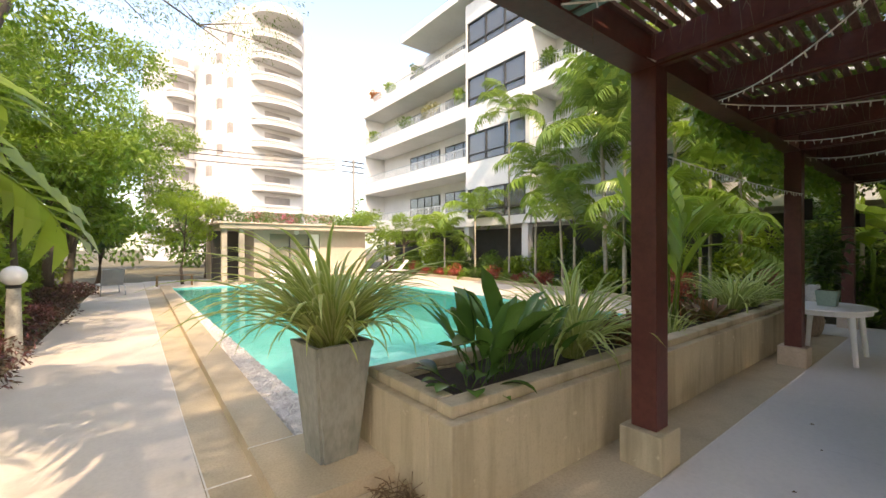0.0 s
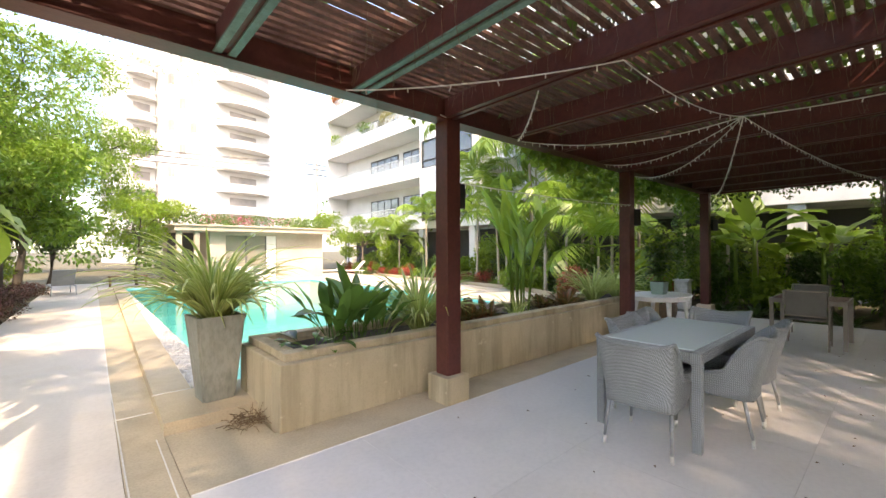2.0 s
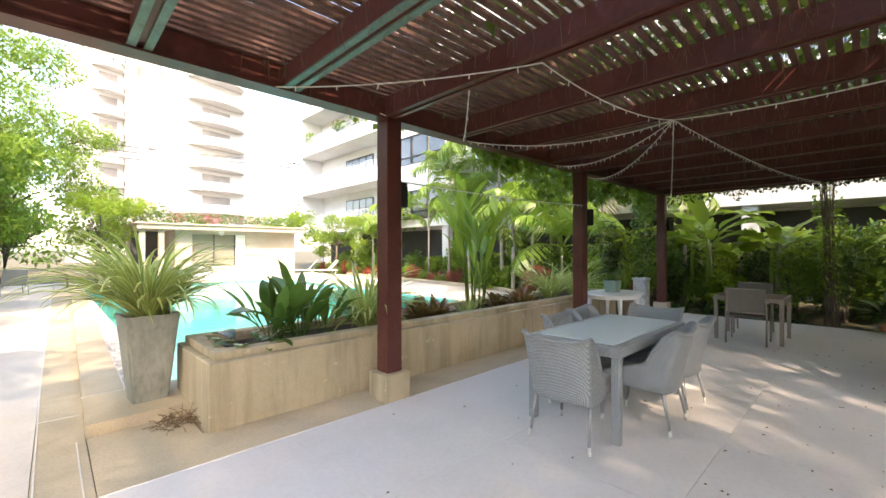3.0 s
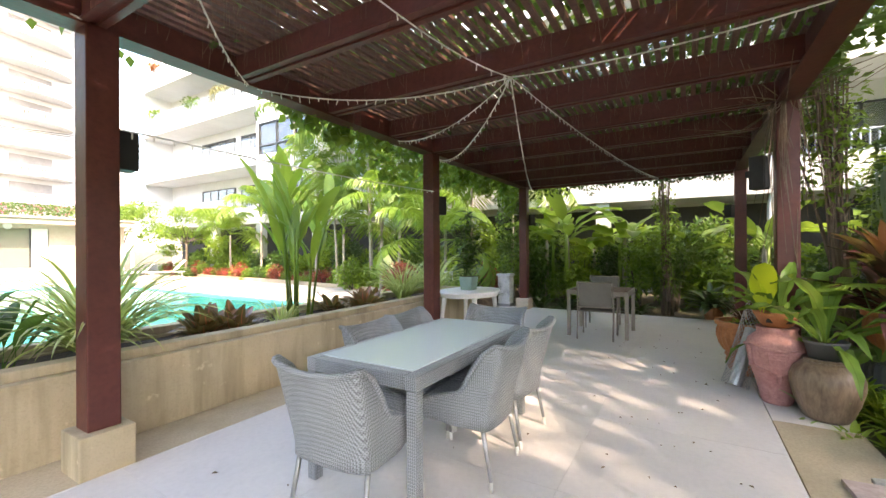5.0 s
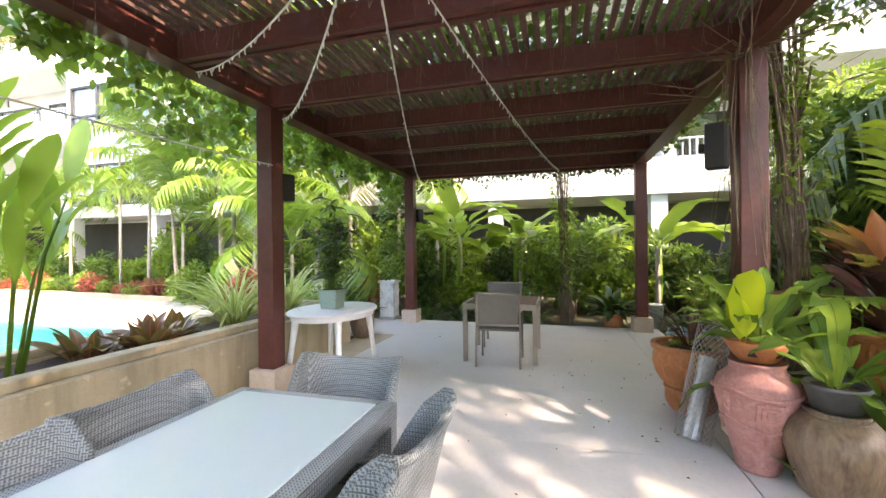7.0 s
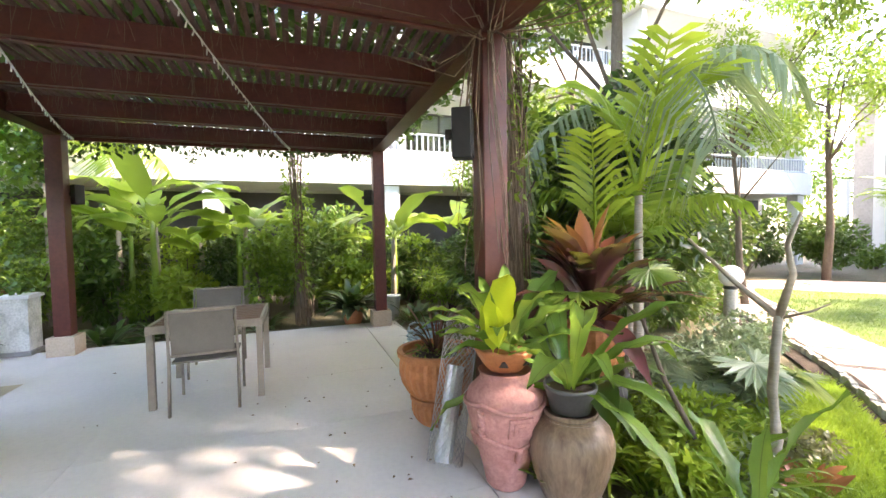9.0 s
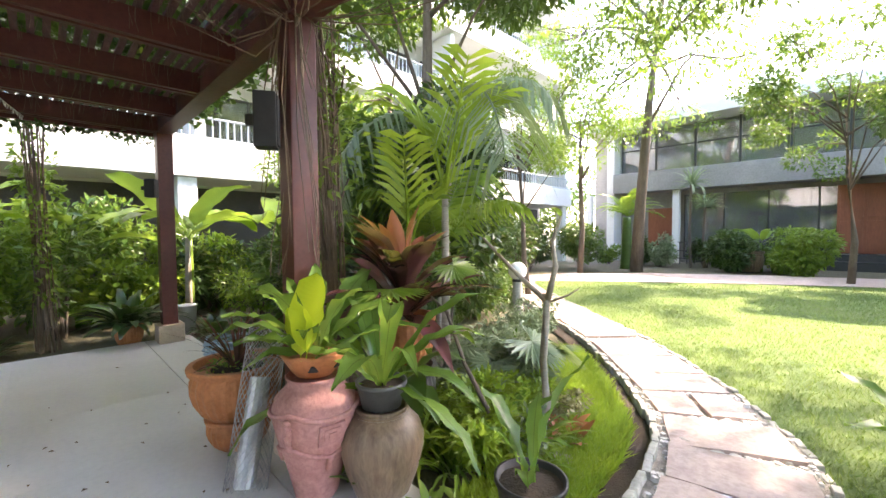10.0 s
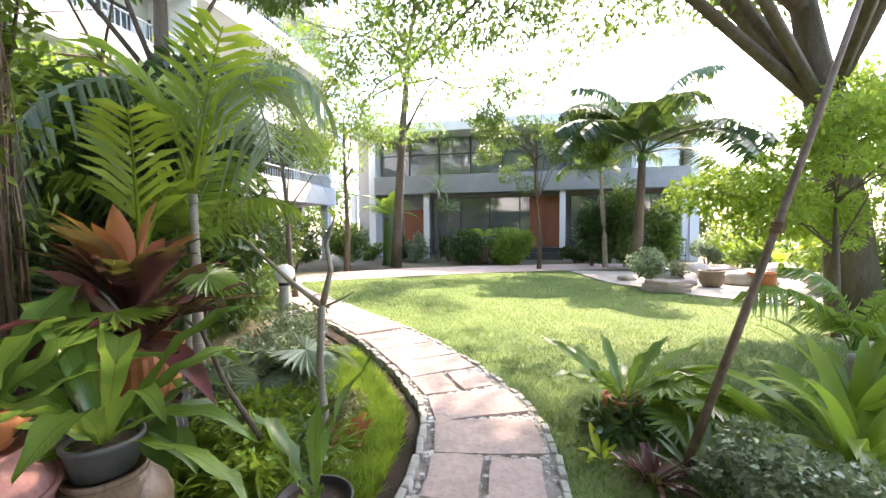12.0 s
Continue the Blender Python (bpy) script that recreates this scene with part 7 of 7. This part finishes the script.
tree((14.2, 22.5, -0.06), 3.6, 1.5, 6000, 0.14, fresh, "bushy green tree before the block", 454, 0.08, 0.35, (0, 0), 0.6)
bg = []
for k in range(26):
    bg.append(((3.4 + 0.27 * k, 20.6 + r.uniform(-0.3, 0.6), 3.0 + r.uniform(0, 0.15)), (0.35, 0.4, 0.22)))
v, f = cloud(3800, bg, 0.09, 460, 0.5)
tagged(np_mesh("roof_planting", v, f, green), "green trailing plants along the pool house roof", "plants", kind="stuff")
v, f = cloud(550, [bg[k] for k in (5, 6, 9, 10, 11, 12, 15, 19)], 0.07, 461, 0.8)
tagged(np_mesh("bougainvillea", v, f, pink), "pink bougainvillea flowering on the pool house roof", "bougainvillea", kind="stuff")
# planting on the block's upper balconies
for k, (y, z, w, m) in enumerate(((29.2, 9.85, 0.9, fresh), (24.0, 9.85, 1.4, green), (21.5, 9.85, 1.1, dusty), (18.4, 9.85, 0.7, fresh), (26.4, 12.9, 0.5, fresh), (22.8, 12.9, 0.5, green), (28.6, 12.9, 0.3, bronze),
                                  (12.0, 9.85, 0.6, green), (10.6, 9.85, 0.8, green))):
    shrub((15.5, y, z), (0.5, w, 0.9), 700, 0.16, m, "leafy plants spilling over a balcony", 470 + k, "balcony_plants", "plants", group="balcony plants", stems=3)

# ---- garden side ----
palm((7.35, -3.95, -0.06), 1.85, broad, 6, "bright green palm with broad leaflets behind the pots", 501, 0.045, (0.1, -0.1), tilt=(-10, 28), low=(0.8, 1.15))
palm((7.62, -3.72, -0.06), 1.3, broad, 3, "young bright green palm rising behind the bromeliad", 505, 0.035, (0, 0), tilt=(-10, 14), low=(0.75, 1.0))
tree((9.1, -5.3, -0.06), 8.0, 2.7, 14000, 0.15, green, "tall leafy tree behind the potted plants", 504, 0.1, 0.45, (-0.4, 0.3), 0.5, lump=0.3)
palm((8.15, -4.75, -0.06), 2.9, dull, 6, "palm with drooping grey-green old fronds", 502, 0.04, (-0.2, 0.1), tilt=(0, 50))
palm((7.9, -4.4, -0.06), 1.2, areca_light, 6, "young light-green palm beside the pots", 503, 0.035, (0, 0), tilt=(-30, 5), low=(0.6, 0.9))


def fan_palm(loc, label, seed, stalk=0.6, r0=0.34, n=9, material=None):
    """Round pleated fans on thin stalks."""
    r = random.Random(seed)
    t = thing("fan_palm", loc, label, "palm", "fan palms")
    key = "fan" + (material.name if material else "")
    if key not in FRONDS:
        h = Heap()
        for k in range(22):
            a = radians(-125 + 250 * k / 21)
            d = Vector((math.cos(a), math.sin(a), -0.12))
            s = Vector((-math.sin(a), math.cos(a), 0)) * 0.028
            h.add([(0, 0, 0), d * 0.22 + s + Vector((0, 0, 0.015)), d * 0.36, d * 0.22 - s + Vector((0, 0, 0.015))], [(0, 1, 2), (0, 2, 3)])
        me = bpy.data.meshes.new("fan")
        me.from_pydata([tuple(v) for v in h.v], [], h.f)
        me.materials.append(material or fresh)
        FRONDS[key] = [me]
    for k in range(n):
        h = Heap()
        a = 360 * k * 0.382 + r.uniform(-15, 15)
        q, z = r.uniform(0.15, 0.45) * stalk / 0.6, stalk * r.uniform(0.5, 1.1)
        e = Vector((q * math.cos(radians(a)), q * math.sin(radians(a)), z))
        h.tube([(0, 0, 0), e * 0.5 + Vector((0, 0, 0.08)), e], 0.006, 4)
        h.make("stalk", green, t)
        put_leaf(t, FRONDS[key][0], pose(*e, 0, 0, a) @ pose(0, 0, 0, r.uniform(-15, 15), r.uniform(-5, 45)) @ Matrix.Scale(r0 / 0.34 * r.uniform(0.8, 1.15), 4), "fan")
    return t


shrub((7.75, -5.9, -0.06), (0.5, 0.5, 0.62), 1300, 0.07, silver, "low grey-green plant before the globe lamp", 509, group="garden path planting")
shrub((8.45, -5.05, -0.06), (0.75, 0.75, 3.5), 5200, 0.15, deep, "dark climbing plant thick on a tree trunk", 508, "climber", "climber", lumps=16)
shrub((9.0, -4.3, -0.06), (0.9, 0.8, 2.9), 4200, 0.15, green, "tall leafy shrub behind the potted plants", 507, group="garden path planting", lumps=14)
fan_palm((7.5, -3.3, -0.05), "small fan palm among the pots", 510, 1.3, 0.24, 7)
fan_palm((6.75, -4.35, -0.05), "pale green fan palm in the path border", 511, 0.5, 0.3, 10, silver)
fan_palm((3.55, -4.55, -0.05), "green fan palm at the lawn's edge", 512, 0.4, 0.3, 8)
fan_palm((1.6, -5.2, -0.05), "green fan palm at the lawn's edge", 513, 0.5, 0.3, 8)
r = random.Random(520)
for k, (x, y, w, hgt, lf, m) in enumerate((
        (7.0, -4.3, 0.6, 0.55, 0.07, silver), (7.5, -5.2, 0.6, 0.45, 0.07, silver), (8.9, -5.4, 0.7, 0.8, 0.08, green), (6.55, -3.5, 0.5, 0.45, 0.07, bright), (6.3, -3.2, 0.35, 0.4, 0.07, bright),
        (6.9, -3.75, 0.45, 0.45, 0.05, silver), (9.3, -6.6, 0.9, 1.0, 0.1, green), (8.6, -4.4, 0.9, 1.5, 0.13, green), (9.4, -5.2, 1.0, 1.9, 0.14, deep), (10.4, -6.4, 1.1, 1.7, 0.14, deep),
        (8.6, -3.5, 0.8, 1.3, 0.12, deep), (9.6, -4.0, 1.0, 2.0, 0.14, green), (10.8, -4.8, 1.1, 2.4, 0.15, deep), (11.4, -8.0, 1.1, 1.6, 0.14, green), (10.2, -8.2, 0.8, 0.9, 0.11, green),
        (12.4, -9.6, 1.2, 1.9, 0.15, deep), (13.2, -12.0, 1.3, 2.2, 0.16, green), (13.6, -14.8, 1.3, 2.0, 0.16, deep), (12.6, -17.0, 1.2, 1.8, 0.16, green), (6.2, -4.1, 0.22, 0.24, 0.05, dusty),
        (6.45, -4.0, 0.3, 0.35, 0.05, bright))):
    shrub((x, y, -0.06), (w, w, hgt), int(1500 + 900 * w * hgt), lf, m, "low leafy plant beside the garden path" if hgt < 0.7 else "dense shrub behind the garden path", 520 + k, group="garden path planting", lumps=12)
for k, (x, y, s) in enumerate(((6.15, -3.55, 1.0), (6.35, -3.0, 0.9), (6.65, -3.9, 0.9), (6.0, -3.3, 0.7), (7.1, -4.8, 0.9), (6.9, -3.3, 1.0))):
    clump((x, y, -0.04), "grassy", fresh, 44, 0.42, 0.03, (30, 85), (50, 130), "strap", "arching green strap-leaved tuft in the path border", 550 + k, "strap_leaf_plant", group="border tufts", low=(0.6 * s, 1.1 * s), base=0.06)
for k, (x, y, key, m, L, W, n) in enumerate(((6.28, -3.62, "lime_small", lime, 0.2, 0.06, 18), (6.05, -3.9, "rusty", bronze, 0.22, 0.07, 14), (5.95, -3.75, "rusty", bronze, 0.22, 0.07, 10), (6.5, -3.3, "broad_small", fresh, 0.34, 0.12, 14),
                                              (6.75, -3.6, "broad_small", fresh, 0.34, 0.12, 14), (7.0, -4.1, "broad_small", fresh, 0.34, 0.12, 12))):
    clump((x, y, -0.03), key, m, n, L, W, (25, 80), (30, 80), "lance", "small leafy plant in the path border", 560 + k, "border_plant", group="border tufts", base=0.06)
for k in range(14):
    p, w = path_at(0.4 + 0.5 * k)
    q = r.uniform(1.15, 1.75)
    x, y = p.x - w.y * q, p.y + w.x * q
    if k % 3 == 0:
        shrub((x, y, -0.06), (0.3, 0.3, r.uniform(0.25, 0.45)), 520, 0.06, (fresh, silver, bright)[k % 2], "small bright leafy border plant", 640 + k, group="border tufts", lumps=7, stems=3)
    else:
        clump((x, y, -0.04), "grassy_bright", bright if k % 2 else fresh, 40, 0.40, 0.035, (35, 86), (50, 130), "strap", "bright arching strap-leaved tuft in the path border", 640 + k, "strap_leaf_plant", group="border tufts", low=(0.6, 1.1), base=0.06)
for k in range(9):
    p, w = path_at(0.3 + 0.33 * k)
    q = r.uniform(0.85, 1.25)
    clump((p.x - w.y * q, p.y + w.x * q, -0.04), "tiny", bright, 14, 0.15, 0.05, (20, 80), (20, 60), "lance", "low bright seedling in the path border", 660 + k, "border_plant", group="border tufts", base=0.04)
for k in range(16):
    p, w = path_at(0.1 + 0.2 * k)
    q = r.uniform(1.3, 2.0)
    loc = (p.x - w.y * q, p.y + w.x * q, -0.04)
    if k % 4 == 0:
        clump(loc, "broad_small", fresh, 16, 0.34, 0.12, (25, 80), (30, 80), "lance", "small leafy plant in the path border", 700 + k, "border_plant", group="border tufts", base=0.06)
    else:
        clump(loc, "grassy_bright", bright, 46, 0.40, 0.035, (35, 86), (50, 130), "strap", "bright arching strap-leaved tuft in the path border", 700 + k, "strap_leaf_plant", group="border tufts", low=(0.6, 1.2), base=0.07)
for k, (x, y) in enumerate(((6.62, -3.72), (6.25, -3.42), (7.0, -4.45))):
    clump((x, y, 0.0), "nest_pale", ribbed, 12, 0.5, 0.09, (25, 75), (40, 95), "nest", "bright wavy-leaved fern in the path border", 720 + k, "birds_nest_fern", group="bird's-nest ferns", low=(0.7, 1.1), base=0.05, wave=0.1)
fan_palm((6.85, -4.05, -0.05), "pale green fan palm in the path border", 725, 0.55, 0.3, 9, silver)
shrub((11.93, -1.2, 0.3), (0.3, 0.3, 2.6), 800, 0.11, fresh, "light green creeper leaves on the climber stems", 726, "climber", "climber", stems=3)
# right side of the lawn
clump((4.05, -4.62, 0.16), count=14, label="bird's-nest fern with spreading blades at the lawn's edge", seed=570, name="birds_nest_fern", group="bird's-nest ferns", low=(0.8, 1.15), base=0.05,
      **{**NEST, "key": "nest_flat", "L": 0.66, "W": 0.11, "rise": (15, 72), "droop": (20, 60)})
ribbed_pot((4.05, -4.62, -0.04), 0.15, 0.22, terracotta_mat, "small terracotta pot at the lawn's edge")
shrub((4.1, -4.45, -0.05), (0.3, 0.28, 0.22), 450, 0.10, deep, "dark low plants round the lawn-side fern", 571, group="lawn edge planting")
clump((4.28, -4.05, -0.03), "lime_small", lime, 9, 0.2, 0.06, (25, 80), (30, 80), "lance", "lime-green small plant at the lawn's edge", 572, "border_plant", group="lawn edge planting", base=0.05)
clump((4.02, -3.85, -0.03), "rhoeo", purple, 34, 0.32, 0.045, (20, 85), (25, 70), "strap", "purple and white striped rosette plant", 573, "border_plant", group="lawn edge planting", base=0.04)
clump((3.75, -3.9, -0.03), "agave", silver, 26, 0.34, 0.04, (50, 88), (10, 40), "strap", "stiff grey-green spiky plant by the pole", 574, "border_plant", group="lawn edge planting", base=0.04)
shrub((3.28, -3.66, -0.05), (0.55, 0.5, 0.44), 5200, 0.045, silver, "rounded small-leaved grey-green bush", 575, "round_bush", "shrub", aspect=0.6, lumps=18)
clump((2.68, -4.35, 0.0), "bigstrap", bright, 24, 0.95, 0.115, (35, 80), (60, 120), "strap", "large arching light-green strap plant", 576, "strap_leaf_plant", group="lawn edge planting", low=(0.7, 1.1), base=0.1)
clump((2.3, -5.0, 0.0), "bigstrap", bright, 22, 0.95, 0.115, (35, 80), (60, 120), "strap", "large arching light-green strap plant", 577, "strap_leaf_plant", group="lawn edge planting", low=(0.7, 1.1), base=0.1)
palm((1.7, -6.0, -0.06), 0.3, areca_light, 7, "young light palm at the lawn's edge", 578, 0.05, tilt=(-20, 25), low=(0.5, 0.8))
tree((0.75, -7.8, -0.06), 3.5, 1.35, 13000, 0.10, bright, "small light-green tree at the lawn's side", 580, 0.05, 0.4, (0.1, 0), 0.6)
tree((-2.6, -9.6, -0.06), 5.0, 2.0, 8000, 0.15, fresh, "bushy light-green tree at the lawn's side", 581, 0.08, 0.4, (0.1, 0), 0.65)
tree((-0.8, -9.95, -0.06), 11.0, 6.4, 72000, 0.18, green, "large spreading shade tree with a dark trunk", 582, 0.33, 0.37, (1.4, 0.3), 0.44, limbs=38, lump=0.25, reach=(2.6, 2.7))
tree((10.45, -17.2, -0.06), 12.0, 3.8, 9000, 0.17, fresh, "tall slender tree with thin light crown", 584, 0.19, 0.5, (-0.8, 0.3), 0.6, limbs=15, lump=0.2)
tree((9.95, -9.3, -0.06), 5.6, 1.7, 6500, 0.11, fresh, "slender light-leaved tree beside the garden path", 587, 0.06, 0.4, (0.3, 0.1), 0.55, limbs=12, lump=0.22)
tree((11.6, -15.0, -0.06), 7.5, 2.2, 4200, 0.15, fresh, "light-leaved tree behind the path", 585, 0.09, 0.5, (0, 0), 0.5)
tree((12.9, -7.2, -0.06), 7.0, 2.2, 7500, 0.15, fresh, "leafy tree before the block", 586, 0.09, 0.45, (-0.5, 0), 0.6)
palm((1.3, -16.9, -0.06), 3.9, coco, 19, "tall coconut palm behind the lawn", 588, 0.17, (-0.1, 0.1), bark=bark_mat, tilt=(-8, 72), shaft=fresh, low=(0.8, 1.1))
palm((2.2, -18.0, -0.06), 3.6, feather, 13, "feather palm beside the coconut palm", 589, 0.09, (0.2, 0))
tree((4.7, -17.0, -0.06), 7.4, 2.2, 8000, 0.15, green, "loose leafy tree before the grey house", 590, 0.08, 0.4, (0.2, 0), 0.55, limbs=14, lump=0.2)
for k, (x, y, hh) in enumerate(((2.6, -18.6, 2.6), (1.4, -18.4, 3.2), (5.9, -19.0, 1.5), (7.9, -19.2, 1.5), (0.2, -18.0, 2.4))):
    shrub((x, y, -0.06), (0.95, 0.8, hh), 3000, 0.17, (deep, green, fresh)[k % 3], "tall leafy shrub before the grey house", 740 + k, group="house border shrubs", lumps=14)
cyc = palm((11.2, -18.2, -0.06), 2.1, frond_mesh("cycad", 1.5, fresh, 34, 0.24, 0.03, 50, 75, 0.3, 9), 22, "cycad on a fern-covered trunk", 591, 0.22, bark=green, tilt=(-25, 25))
for k, (x, y, hh) in enumerate(((9.4, -20.2, 3.4), (9.0, -20.6, 2.5))):
    t = thing("dracaena", (x, y, -0.06), "tall dracaena with a rosette of narrow leaves", "plant", "dracaenas")
    h = Heap()
    h.tube([(0, 0, 0), (0.05, 0, hh * 0.5), (0, 0.05, hh)], [0.06, 0.05, 0.045], 7)
    h.make("trunk", bark_mat, t)
    rosette(t, leaf_set("drac", silver, 5, 0.95, 0.055, (20, 85), (60, 130), "strap", 0.4), 70, random.Random(592 + k), (0.7, 1.1), 0.05, hh, (-20, 40))
banana((6.9, -20.4, -0.06), 1, "banana plant beside the house door", 594, L=1.9, W=0.45, h0=(0.9, 1.2))
for k in range(17):
    x = -6.5 + 1.2 * k + r.uniform(-0.3, 0.3)
    if 3.2 < x < 5.8:
        continue
    shrub((x, -20.3 + r.uniform(-0.5, 0.7), -0.06), (0.7, 0.6, r.uniform(0.6, 1.5)), 1500, r.uniform(0.12, 0.2), (deep, palmy, green, deep, silver)[k % 5], "leafy shrub before the grey house", 600 + k, group="house border shrubs")
jar2 = ribbed_pot((7.3, -19.4, -0.02), 0.42, 0.75, jar_mat, "large clay jar before the house")
ribbed_pot((0.4, -12.9, -0.02), 0.3, 0.42, jar_mat, "squat dark clay pot among the slabs")
ribbed_pot((-0.9, -13.3, -0.02), 0.32, 0.36, terracotta_mat, "terracotta pot among the rocks")
banana((-0.9, -13.3, 0.3), 1, "lime-leaved plant in a terracotta pot", 618, L=0.9, W=0.26, h0=(0.1, 0.3), material=lime, mat_key="lime_banana")
shrub((1.9, -12.6, -0.02), (0.7, 0.7, 1.0), 1600, 0.11, silver, "grey-green shrub by the stacked slabs", 619)
shrub((1.3, -12.2, 0.2), (0.35, 0.35, 0.5), 500, 0.07, dusty, "pale flowering shrub by the stacked slabs", 620)
for k in range(12):
    shrub((r.uniform(-7, -1.5), r.uniform(-19, -9), -0.06), (r.uniform(0.7, 1.2), 0.9, r.uniform(0.7, 1.8)), 1400, 0.14, mats[k % 5], "leafy shrub at the garden's side", 630 + k, group="side border shrubs")

# ---- far woods that close the view ----
cs = []
g = random.Random(700)
for x0, y0, x1, y1, n, hgt in ((-14, -8, -14, 40, 34, 8), (-14, -8, -12, -34, 20, 9), (-12, -34, 30, -38, 34, 9), (-14, 40, 12, 44, 22, 7), (22, 40, 60, 46, 24, 8)):
    for k in range(n):
        s = k / (n - 1)
        cs.append(((x0 + (x1 - x0) * s + g.uniform(-1, 1), y0 + (y1 - y0) * s + g.uniform(-1, 1), hgt * g.uniform(0.2, 0.75)), (g.uniform(1.2, 2.2), g.uniform(1.2, 2.2), g.uniform(1.2, 2.4))))
v, f = cloud(60000, cs, 0.42, 701, 0.5)
v[:, 2] = np.maximum(v[:, 2], -0.05)
tagged(np_mesh("far_woods", v, f, green), "far belt of trees round the grounds", "woods", kind="stuff")
